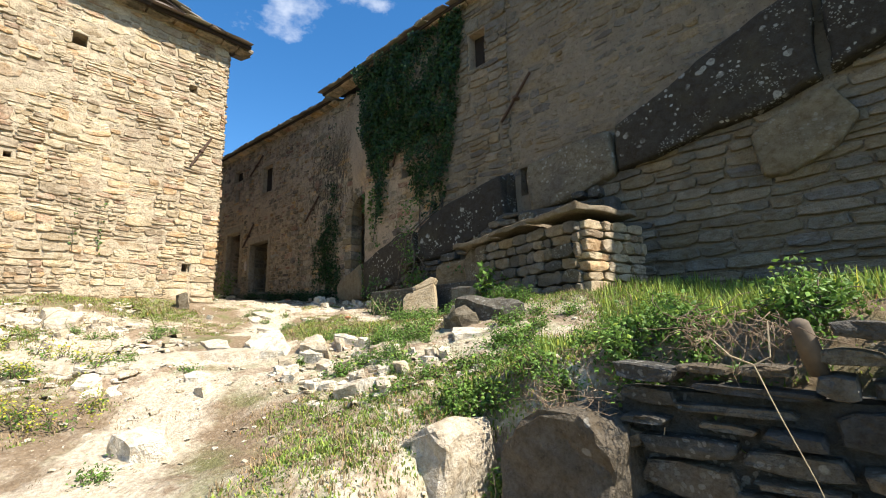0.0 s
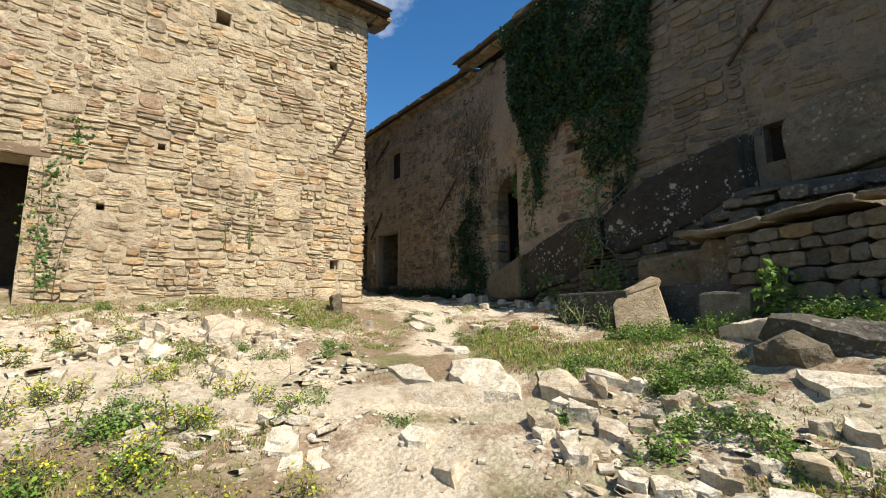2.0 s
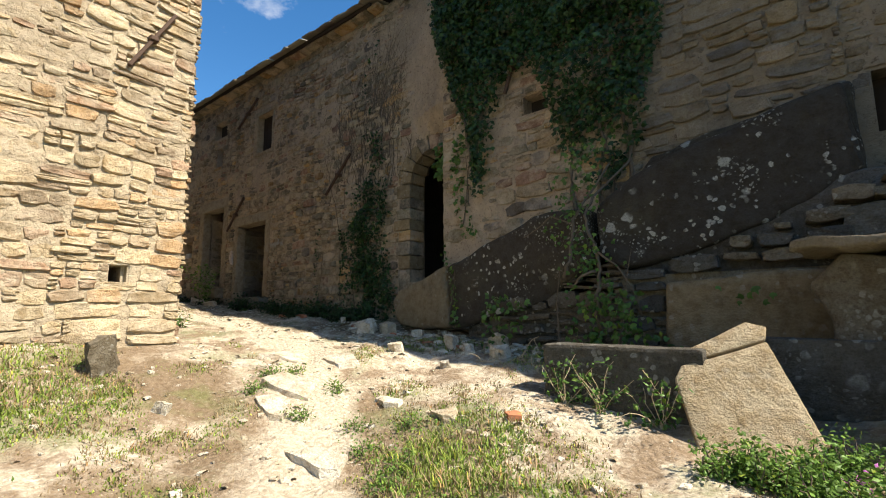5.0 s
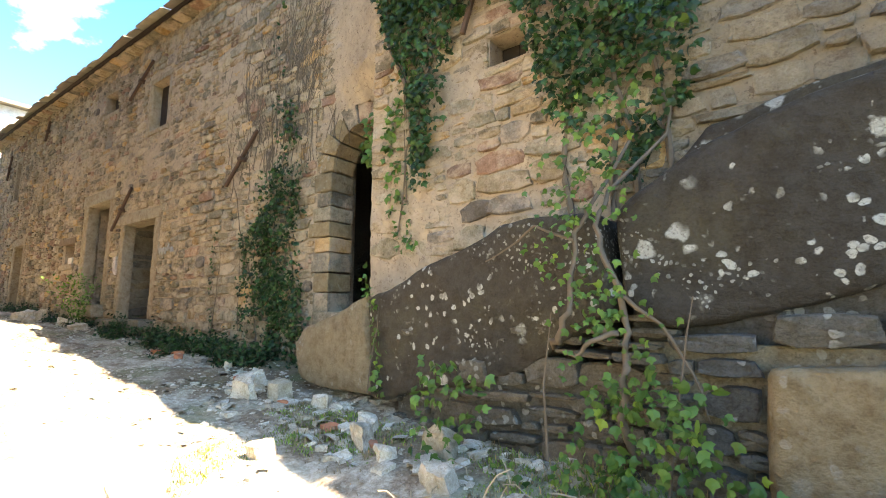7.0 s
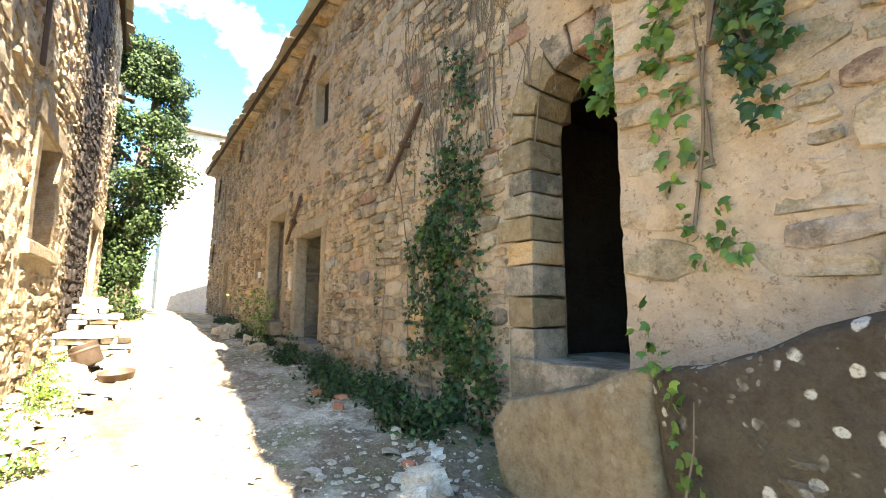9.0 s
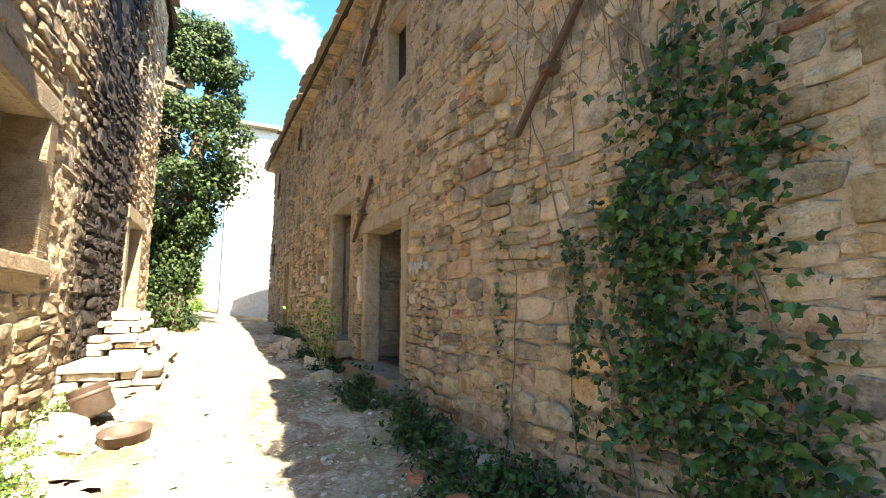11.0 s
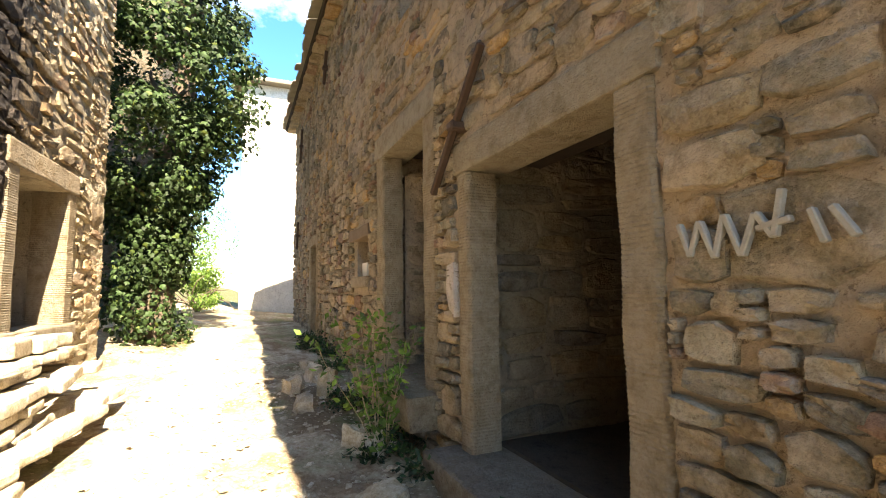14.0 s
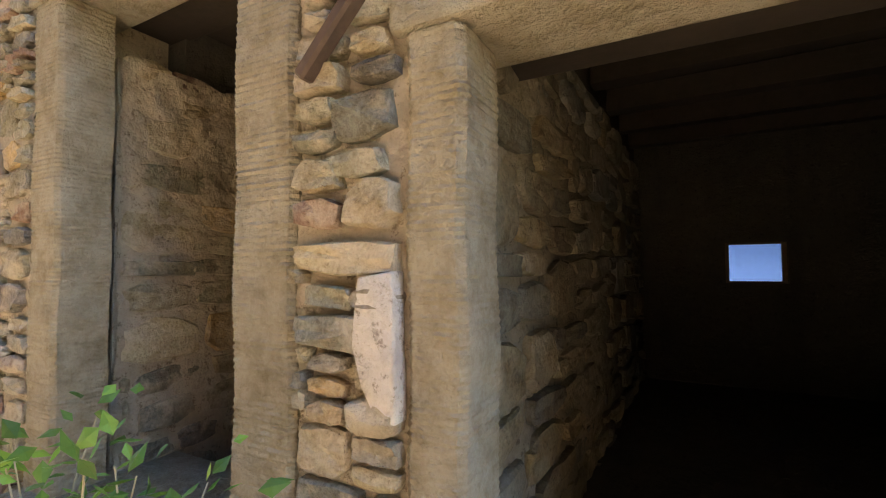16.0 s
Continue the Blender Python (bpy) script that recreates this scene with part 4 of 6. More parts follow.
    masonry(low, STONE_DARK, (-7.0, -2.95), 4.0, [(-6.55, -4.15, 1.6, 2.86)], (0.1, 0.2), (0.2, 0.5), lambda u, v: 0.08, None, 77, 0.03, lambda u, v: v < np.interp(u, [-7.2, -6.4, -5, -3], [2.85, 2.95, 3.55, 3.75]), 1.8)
    foot = wall_slab("wall_boulder_foot", pose(-7.0, 7.24, 0, 0, 0, -6.5), (-2.3, 0.1), 1.6, 2.7, 0.3, [], STONE_DARK, "dark rubble footing under the tilted boulder")
    masonry(foot, GREYROCK, (-2.35, 0.1), 2.9, [], (0.07, 0.17), (0.14, 0.42), lambda u, v: 0.06 + 0.09 * nz(u * 4, v * 6, 2), None, 79, 0.03, None, 1.7)


build_rocks()


# ---- built details of the long house ----
def bar_between(bm, a, b, w, d):
    """A flat bar from a to b, w wide and d thick."""
    a, b = Vector(a), Vector(b)
    ax = (b - a).normalized()
    m = Matrix.Translation((a + b) / 2) @ ax.to_track_quat("Z", "Y").to_matrix().to_4x4() @ Matrix.Diagonal((w, d, (b - a).length, 1))
    ret = bmesh.ops.create_cube(bm, size=1, matrix=m)
    bmesh.ops.bevel(bm, geom=list({e for v in ret["verts"] for e in v.link_edges}), offset=min(w, d) * 0.2, segments=1, affect="EDGES")


def iron_tie(a, b, out, label="rusty iron tie bar anchored in the wall"):
    """A slanting anchor bar on a wall, with its ring at mid-length; out points away from the wall."""
    a, b, out = Vector(a), Vector(b), Vector(out)
    t = thing("tie_bar", Matrix.Translation((a + b) / 2), label, "tie bar", "iron tie bars")
    bm = bmesh.new()
    bar_between(bm, (a - b) / 2 + out * 0.05, (b - a) / 2 + out * 0.05, 0.055, 0.045)
    part("bar", bm, IRON, t)
    bm = bmesh.new()
    bar_between(bm, -out * 0.08, out * 0.1, 0.1, 0.07)
    part("anchor_ring", bm, IRON, t)


def build_ties():
    for (x0, z0), (x1, z1) in (((-13.66, 5.12), (-12.86, 5.9)), ((-18.05, 4.82), (-17.22, 5.66)), ((-17.75, 7.72), (-16.75, 8.35)), ((-23.35, 8.0), (-23.1, 8.55)), ((-27.4, 5.2), (-27.2, 5.9)), ((-26.9, 7.4), (-26.6, 8.2))):
        iron_tie(FA @ Vector((x0, -0.045, z0)), FA @ Vector((x1, -0.045, z1)), (0, -1, 0))
    iron_tie((-8.75, 7.8, 5.75), (-8.45, 7.79, 6.55), (0, -1, 0))
    iron_tie((-5.2, 7.72, 5.8), (-4.42, 7.66, 6.62), (0, -1, 0))
    iron_tie((-0.75, 7.43, 6.3), (0.05, 7.38, 5.75), (0, -1, 0))
    iron_tie((-11.28, 3.68, 5.35), (-11.28, 4.12, 6.2), (1, 0, 0))
    iron_tie((-14.25, 4.54, 5.9), (-14.25, 4.54, 8.4), (0, 1, 0))


def tooled(x0, x1, y0, y1, z0, z1, seed):
    """A dressed block with shallow tool marks: fine steps up its height."""
    n = max(2, int((z1 - z0) / 0.011))
    bm = bmesh.new()
    rng = np.random.default_rng(seed)
    rows = []
    for k in range(n + 1):
        z = z0 + (z1 - z0) * k / n
        d = (0.0045 if k % 2 else 0.0) * (0.4 + 0.6 * abs(math.sin(k * 0.13 + seed))) + rng.uniform(0, 0.0025)
        wx, wy = 0.004 * math.sin(k * 0.11 + seed), 0.003 * math.sin(k * 0.09 + 2 * seed)
        c = 0.02
        ring = [(x0 + c + d, y0 + d), (x1 - c - d, y0 + d), (x1 - d, y0 + c + d), (x1 - d, y1), (x0 + d, y1), (x0 + d, y0 + c + d)]
        rows.append([bm.verts.new((x + wx, y + wy, z)) for x, y in ring])
    for a, b in zip(rows, rows[1:]):
        for i in range(6):
            bm.faces.new([a[i], a[(i + 1) % 6], b[(i + 1) % 6], b[i]])
    bm.faces.new(rows[0][::-1])
    bm.faces.new(rows[-1])
    return bm


def door_surround(name, x0, x1, z0, z1, jamb_w, lintel_h, label, seed, sill=True, drop=0.0):
    """Stone jambs, lintel and threshold round an opening in the facade."""
    t = thing(name, FA, label, "door frame", "stone door frames", "structure")
    for a, b, s in ((x0 - jamb_w[0], x0 + 0.03, 0), (x1 - 0.03, x1 + jamb_w[1], 5)):
        part("jamb", tooled(a, b, -0.045, 0.19, z0, z1, seed + s), JAMB, t)
    bm = bm_box(x0 - jamb_w[0] - 0.04, x1 + jamb_w[1] + 0.04, -0.055, 0.3, z1 + 0.003, z1 + lintel_h, 0.02, 0.012, 4, seed)
    part("lintel", bm, JAMB, t)
    part("rear_lintel", bm_box(x0 - jamb_w[0], x1 + jamb_w[1], 0.31, 0.66, z1 + 0.1, z1 + lintel_h - 0.01, 0.01), DARKWOOD, t, "dark timber rear lintel")
    if sill:
        part("threshold", bm_box(x0 - 0.25, x1 + 0.3, -0.3, 0.6, z0 - 0.26 - drop, z0 - 0.003, 0.03, 0.02, 3, seed), STONE_GREY, t)
    return t


def build_openings():
    door_surround("door_frame_1", DOOR1[0], DOOR1[1], 2.95, 4.9, (0.15, 0.19), 0.23, "tooled sandstone door frame of the dark stable", 3)
    door_surround("door_frame_2", DOOR0[0], DOOR0[1], 3.24, 5.57, (0.24, 0.26), 0.27, "tooled sandstone frame of the narrow doorway", 9)
    door_surround("door_frame_3", FARDOOR[0], FARDOOR[1], 2.95, 5.05, (0.16, 0.16), 0.2, "plain stone frame of the far doorway", 14, False)
    # rear halves of the openings: rubble reveals and doors
    far = thing("door_3", FA @ pose(-24.85, 0.32, 2.9), "closed weathered plank door in the far doorway", "door", "", "structure")
    for k in range(5):
        part("plank", bm_box(-0.44 + k * 0.176, -0.27 + k * 0.176, 0, 0.04, 0, 2.12, 0.006), WOOD, far)
    plank = thing("door_2", FA @ pose(-19.0, 0.52, 3.24), "dark half-open plank door deep in the narrow doorway", "door", "", "structure")
    for k in range(3):
        part("plank", bm_box(0.2 + k * 0.12, 0.31 + k * 0.12, 0, 0.04, 1.0, 2.2, 0.005), DARKWOOD, plank)
    # small window with a timber lintel, a projecting sill and a lime-white block
    w = thing("window_1", FA @ pose(-20.68, 0, 4.25), "small square window hole with timber lintel and stone sill", "window", "", "structure")
    part("timber_lintel", bm_box(-0.62, 0.45, -0.06, 0.3, 0.5, 0.66, 0.02, 0.02, 3, 2), WOOD, w, "cracked weathered timber lintel")
    part("window_sill", bm_box(-0.3, 0.48, -0.1, 0.3, -0.14, -0.003, 0.02, 0.01, 2, 3), JAMB, w)
    # Black backing added so the hole reads as unlit.
    part("back_board", bm_box(-0.4, 0.4, 0.5, 0.53, -0.06, 0.56, 0.004), DARKWOOD, w, "black backing added to darken the small window hole")
    tagged(part("stone_block", bm_box(-0.26, 0.1, -0.2, 0.2, 0, 0.2, 0.03, 0.03, 2, 4), WHITELIME, None, "", False, FA @ pose(-20.82, 0.26, 4.255)), "whitewashed stone block lying in the small window", "block")
    # upper windows
    for nm, x0, x1, z0, z1, jw in (("window_2", -16.85, -16.1, 6.8, 7.85, 0.1), ("window_3", -26.2, -25.7, 6.6, 7.9, 0.08), ("window_4", -19.3, -18.5, 7.75, 8.25, 0.06)):
        w = thing(nm, FA, "open upper window hole with thin stone jambs", "window", "", "structure")
        part("window_jamb", tooled(x0 - jw, x0 + 0.02, -0.03, 0.3, z0, z1, 4), JAMB, w)
        part("window_jamb", tooled(x1 - 0.02, x1 + jw, -0.03, 0.3, z0, z1, 6), JAMB, w)
        part("window_lintel", bm_box(x0 - jw, x1 + jw, -0.035, 0.3, z1 + 0.003, z1 + 0.12, 0.015), JAMB, w)
        part("window_sill", bm_box(x0 - jw, x1 + jw, -0.05, 0.3, z0 - 0.1, z0 - 0.003, 0.015), JAMB, w)
        # Added black panels stand in for the unlit room behind the window.
        for k in range(4):
            part("shutter_board", bm_box(x0 + (x1 - x0) * k / 4 + 0.004, x0 + (x1 - x0) * (k + 1) / 4 - 0.004, 0.17, 0.2, z0, z1, 0.004), DARKWOOD, w, "black panel added to darken the window hole")
    # arched doorway
    a = thing("arch_frame", FA, "round-arched stone doorway with ochre-stained voussoirs", "door frame", "", "structure")
    n = 9
    for k in range(n):
        t0, t1 = math.pi * k / n + 0.012, math.pi * (k + 1) / n - 0.012
        bm = bmesh.new()
        r0, r1 = ARCH_R - 0.035, ARCH_R + 0.27 + 0.05 * math.sin(k * 2.7)
        pts = [(ARCH_C + r * math.cos(t), ARCH_S + r * math.sin(t)) for r, t in ((r0, t0), (r1, t0), (r1, (t0 + t1) / 2), (r1, t1), (r0, t1), (r0, (t0 + t1) / 2))]
        f0 = [bm.verts.new((x, -0.03 - 0.012 * (k % 2), z)) for x, z in pts]
        f1 = [bm.verts.new((x, 0.36, z)) for x, z in pts]
        bm.faces.new(f0)
        bm.faces.new(f1[::-1])
        for i in range(6):
            bm.faces.new([f0[i], f1[i], f1[(i + 1) % 6], f0[(i + 1) % 6]])
        bmesh.ops.bevel(bm, geom=list(bm.edges), offset=0.012, segments=1, affect="EDGES")
        part("voussoir", bm, SANDROCK if k in (6, 7, 8) else STONE_WARM, a)
    z, k = 3.0, 0
    rng = np.random.default_rng(17)
    while z < ARCH_S - 0.05:
        h = min(rng.uniform(0.2, 0.36), ARCH_S - 0.01 - z)
        for side in (-1,):
            xin = ARCH_C + side * (ARCH_R - 0.035)
            xout = xin + side * rng.uniform(0.26, 0.42)
            part("quoin", bm_box(min(xin, xout), max(xin, xout), -0.04 - rng.uniform(0, 0.02), 0.36, z + 0.008, z + h - 0.008, 0.022, 0.012, 2, k + side), (SANDROCK if (k % 3 == 1 and side < 0) else STONE_WARM), a)
        z += h
        k += 1
    part("threshold", bm_box(ARCH_C - 0.8, ARCH_C + 0.6, -0.1, 1.2, 2.5, 3.08, 0.03, 0.02, 2, 8), STONE_WARM, a)
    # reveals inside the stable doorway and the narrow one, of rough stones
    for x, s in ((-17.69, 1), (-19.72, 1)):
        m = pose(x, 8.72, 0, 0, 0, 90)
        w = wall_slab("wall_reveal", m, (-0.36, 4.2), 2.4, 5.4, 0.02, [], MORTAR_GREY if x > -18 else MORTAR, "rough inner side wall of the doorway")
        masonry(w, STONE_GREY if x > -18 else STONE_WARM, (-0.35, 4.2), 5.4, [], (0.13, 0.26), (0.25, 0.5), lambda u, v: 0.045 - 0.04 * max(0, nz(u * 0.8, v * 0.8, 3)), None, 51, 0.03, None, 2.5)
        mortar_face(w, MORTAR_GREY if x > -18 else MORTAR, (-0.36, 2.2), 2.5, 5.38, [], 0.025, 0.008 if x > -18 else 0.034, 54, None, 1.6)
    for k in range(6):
        tagged(part("ceiling_beam", bm_box(-17.7, -14.0, 9.1 + k * 0.65, 9.24 + k * 0.65, 5.55, 5.74, 0.01, 0.01, 2, k), DARKWOOD), "ceiling beam of the stable, its shade put in the near-black colour", "beam", "stable ceiling beams")
    win = thing("window_5", pose(-16.54, 13.0, 4.3), "small bright window in the back wall of the stable", "window", "", "structure")
    part("window_frame", bm_box(-0.3, 0.3, 0.1, 0.16, -0.25, -0.2, 0.005), WOOD, win)
    part("window_frame", bm_box(-0.3, 0.3, 0.1, 0.16, 0.2, 0.25, 0.005), WOOD, win)
    part("window_frame", bm_box(-0.3, -0.24, 0.1, 0.16, -0.2, 0.2, 0.005), WOOD, win)
    part("window_frame", bm_box(0.24, 0.3, 0.1, 0.16, -0.2, 0.2, 0.005), WOOD, win)
    # Pane added to tone down the overbright view through the window.
    part("pane", bm_box(-0.24, 0.24, 0.127, 0.131, -0.2, 0.2), DIM_GLASS, win, "tinted pane added to dim the view out")
    # Panels added inside these holes in place of the darkness within.
    for nm, wm, (a0, b0, c0, d0) in zip(("window_7", "window_8", "window_9"), (FB2, FB2, FB), HOLES_B2 + HOLES_B):
        w = thing(nm, wm, "small window hole darkened by added panels deep in the wall", "window", "", "structure")
        part("shutter_board", bm_box(a0 - 0.03, (a0 + b0) / 2 - 0.003, 0.24, 0.27, c0 - 0.03, d0 + 0.03, 0.004), DARKWOOD, w, "black panel added to darken the window hole")
        part("shutter_board", bm_box((a0 + b0) / 2 + 0.003, b0 + 0.03, 0.24, 0.27, c0 - 0.03, d0 + 0.03, 0.004), DARKWOOD, w, "black panel added to darken the window hole")
    part("plaster_patch", bm_slab([(-17.86, 3.95), (-17.89, 4.06), (-17.87, 4.24), (-17.755, 4.26), (-17.75, 3.86), (-17.81, 3.86)], 0.06, 0.006, 0.008, 2, 91), LIMEPATCH, wall_a, "flaking pinkish white lime patch", True, pose(0, -0.07, 0))


def build_left_openings():
    for x0, x1, z0, z1, nm, lab in ((3.55, 4.75, 4.2, 5.5, "window_6", "large window hole with worn stone frame in the lane house"), (8.75, 9.95, 3.74, 5.25, "door_frame_4", "worn pale stone door frame above the slab stairs")):
        t = thing(nm, LL, lab, "window" if "window" in nm else "door frame", "", "structure")
        part("jamb", tooled(x0 - 0.2, x0 + 0.03, -0.05, 0.3, z0, z1, 2), JAMB, t)
        part("jamb", tooled(x1 - 0.03, x1 + 0.2, -0.05, 0.3, z0, z1, 7), JAMB, t)
        part("lintel", bm_box(x0 - 0.24, x1 + 0.24, -0.06, 0.3, z1 + 0.003, z1 + 0.24, 0.02, 0.01, 3, 3), JAMB, t)
        part("window_sill", bm_box(x0 - 0.24, x1 + 0.24, -0.09, 0.3, z0 - 0.16, z0 - 0.003, 0.02, 0.01, 3, 4), JAMB, t)
    tagged(part("wall_lane_room", bm_box(-22.0, -12.0, 1.9, 2.2, 2.0, 10.3), EARTH_WALL), "inner wall of the lane house, indoor dimness put in its colour", "wall", "", "structure")
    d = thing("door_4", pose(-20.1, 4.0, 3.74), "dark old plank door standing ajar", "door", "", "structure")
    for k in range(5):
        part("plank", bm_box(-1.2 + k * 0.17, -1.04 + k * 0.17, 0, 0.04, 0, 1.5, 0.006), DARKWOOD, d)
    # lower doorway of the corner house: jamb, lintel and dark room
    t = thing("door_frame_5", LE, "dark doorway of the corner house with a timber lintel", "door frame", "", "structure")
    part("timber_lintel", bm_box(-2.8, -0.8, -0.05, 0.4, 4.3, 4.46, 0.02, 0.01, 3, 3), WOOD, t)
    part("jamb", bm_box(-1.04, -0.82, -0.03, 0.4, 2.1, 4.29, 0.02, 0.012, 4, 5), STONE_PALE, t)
    tagged(part("wall_corner_room", bm_box(-13.5, -13.2, -5.0, 1.0, 1.5, 8.5), EARTH_WALL), "inner wall of the corner house, indoor dimness put in its colour", "wall", "", "structure")


build_ties()
build_openings()
build_left_openings()


# ---- stone bench, fallen slabs and low walls on the right ----
def build_bench():
    b = thing("stone_bench", pose(-5.28, 6.42, 0, 0, 0, -16.5), "ruined dry-stone bench capped with a broken slab", "bench")
    part("core", bm_box(0.5, 2.72, 0.08, 1.2, 1.6, 2.92, 0.02, 0.02, 3, 3), STONE_DARK, b)
    rng = np.random.default_rng(61)
    for face, length in ((0, 2.75), (1, 1.2)):
        v = 1.75
        while v < 2.92:
            h = rng.uniform(0.1, 0.22)
            u = 0.0 if face else 0.42 + rng.uniform(0, 0.1)
            while u < length:
                w = min(rng.uniform(0.12, 0.45), length - u)
                if w > 0.06 and v + h < 3.0:
                    m = srt((u + w / 2, 0.06 - rng.uniform(0, 0.05), v + h / 2), (w * 0.97, 0.24, h * 0.95), rng.uniform(-0.04, 0.04))
                    if face:
                        m = np.array(Matrix.Translation((2.76, 0, 0)) @ Matrix.Rotation(radians(90), 4, "Z")) @ m
                    # Pale end for sun, darker front for shade: the light is in the stones' colours.
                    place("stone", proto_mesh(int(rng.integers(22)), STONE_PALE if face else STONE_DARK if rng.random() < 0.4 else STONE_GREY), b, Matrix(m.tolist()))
                u += w
            v += h
    for k, (a, c, dz) in enumerate(((-0.22, 0.95, 0.0), (0.97, 1.9, 0.03), (1.92, 2.9, 0.05))):
        bm = bm_slab([(a, 2.94 + dz), (a + 0.03, 3.01 + dz), (c, 3.04 + dz), (c + 0.01, 2.95 + dz)], 1.25, 0.02, 0.05, 5, 20 + k, 3.5)
        part("cap_slab", bm, STONE_GREY, b, "", True, pose(0, -0.14 - 0.05 * k, 0))
    tagged(part("stone_block", bm_box(-0.3, 0.3, -0.2, 0.2, 0, 0.34, 0.03, 0.03, 3, 6), STONE_GREY, None, "", False, pose(-4.72, 5.92, gz(-4.72, 5.92) - 0.02, 0, 0, -8)), "squared grey stone block at the foot of the bench", "block")
    # Dark stone covers both the kerb blocks' brown weathering and their shade.
    tagged(part("stone_block", bm_box(-0.62, 0.62, -0.16, 0.16, 0, 0.62, 0.03, 0.02, 3, 8), STONE_DARK, None, "", False, pose(-6.65, 6.02, gz(-6.65, 5.9) - 0.12, 0, 0, -2)), "long low kerb block half sunk in grass", "block")
    tagged(part("stone_block", bm_box(-0.85, 0.85, -0.16, 0.16, 0, 0.55, 0.03, 0.02, 3, 9), STONE_DARK, None, "", False, pose(-5.05, 6.42, gz(-5.0, 6.3) - 0.1, 0, 0, -5)), "dark low kerb block behind the leaning slab", "block")
    ex = Vector((0.97, 0.25, 0.0)).normalized()
    ez = Vector((-0.12, 0.26, 0.6))
    ez = (ez - ex * ez.dot(ex)).normalized()
    ey = ez.cross(ex)
    m = Matrix.Translation((-6.02, 5.62, 1.68)) @ Matrix((ex, ey, ez)).transposed().to_4x4()
    s = thing("leaning_slab", m, "broken sandstone slab leaning on a low wall", "slab")
    part("slab_body", bm_slab([(-0.02, -0.12), (-0.15, 0.42), (-0.1, 0.52), (0.15, 0.6), (0.43, 0.7), (0.64, 0.05), (0.55, -0.14)], 0.11, 0.012, 0.012, 3, 31), LEANSTONE, s, "", True)
    part("slab_top", bm_slab([(-0.08, 0.545), (-0.03, 0.66), (0.33, 0.86), (0.45, 0.82), (0.43, 0.725)], 0.1, 0.012, 0.01, 3, 32), LEANSTONE, s, "", True, pose(0, 0.01, 0))
    rock("stone_block", pose(-5.35, 6.5, 0, 0, 0, -12), [(0.0, 1.8), (0.02, 2.45), (-0.1, 2.7), (0.1, 2.95), (0.48, 2.88), (0.5, 2.6), (0.4, 2.4), (0.42, 1.8)], 0.5, STONE_DARK, "leaning dark stones propping the bench slab", 0.04, 0.04, 37)


build_bench()


def build_retaining_wall():
    # Wall and grey boulder are coloured darker to carry the terrace's shade.
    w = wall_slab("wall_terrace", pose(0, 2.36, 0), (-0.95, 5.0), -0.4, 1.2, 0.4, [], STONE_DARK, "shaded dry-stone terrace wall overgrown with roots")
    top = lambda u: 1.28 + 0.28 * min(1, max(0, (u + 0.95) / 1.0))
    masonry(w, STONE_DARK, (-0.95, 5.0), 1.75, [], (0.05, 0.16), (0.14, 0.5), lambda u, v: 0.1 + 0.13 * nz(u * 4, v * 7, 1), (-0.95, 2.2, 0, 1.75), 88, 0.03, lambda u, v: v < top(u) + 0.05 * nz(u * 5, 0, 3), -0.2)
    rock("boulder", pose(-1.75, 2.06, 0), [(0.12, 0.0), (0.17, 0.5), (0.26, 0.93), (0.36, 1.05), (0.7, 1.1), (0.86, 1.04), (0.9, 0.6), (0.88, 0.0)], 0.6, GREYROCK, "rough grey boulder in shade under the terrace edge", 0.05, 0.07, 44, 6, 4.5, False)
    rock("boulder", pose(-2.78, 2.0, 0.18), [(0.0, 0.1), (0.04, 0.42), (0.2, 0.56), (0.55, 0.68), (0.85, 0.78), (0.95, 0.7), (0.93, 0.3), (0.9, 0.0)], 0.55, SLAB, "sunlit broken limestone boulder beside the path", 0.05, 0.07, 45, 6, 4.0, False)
    rng = np.random.default_rng(46)
    for x, z, wid, n, lab in ((-0.42, 1.5, 0.2, 110, "tangle of dry brown roots hanging over the terrace wall"), (-1.2, 1.14, 0.24, 90, "matted dry grass roots over the boulder")):
        t = thing("root_tangle", pose(x, 2.22, z), lab, "roots")
        bm = bmesh.new()
        for _ in range(n):
            a = rng.uniform(-1, 1)
            st = (rng.normal(0, 0.025), -0.01 + rng.normal(0, 0.01), rng.uniform(-0.045, 0.005))
            tube(bm, wander(rng, (a * wid, rng.uniform(-0.05, 0.12), rng.uniform(-0.05, 0.06)), st, int(rng.integers(3, 6)), 0.02), 0.0026, 0.001, 4)
        part("root_strand", bm, ROOT, t)["kind"] = "stuff"
    t = thing("dead_twig", pose(-0.33, 2.12, 1.35), "pale dead twig dangling down the terrace wall", "twig")
    bm = bmesh.new()
    tube(bm, [(-0.16, 0.05, 0.1), (-0.08, -0.02, 0.03), (0.0, -0.05, 0.0), (0.05, -0.03, 0.03), (0.05, 0.02, 0.16)], 0.004, 0.003, 5)
    tube(bm, [(0.0, -0.05, 0.0), (0.06, -0.08, -0.16), (0.14, -0.1, -0.36), (0.2, -0.11, -0.55)], 0.0025, 0.0015, 5)
    part("twig_stem", bm, DRYSTALK, t)
    t = thing("tree_stump", pose(-0.18, 2.26, 1.42, 24, -10, 0), "short weathered stump jutting from the terrace edge", "stump")
    part("stump_body", lathe([(0.035, -0.12), (0.038, 0.0), (0.033, 0.09), (0.014, 0.105)], 9), BARK, t, "", True)


build_retaining_wall()


# ---- stones lying about ----
FLAT = []


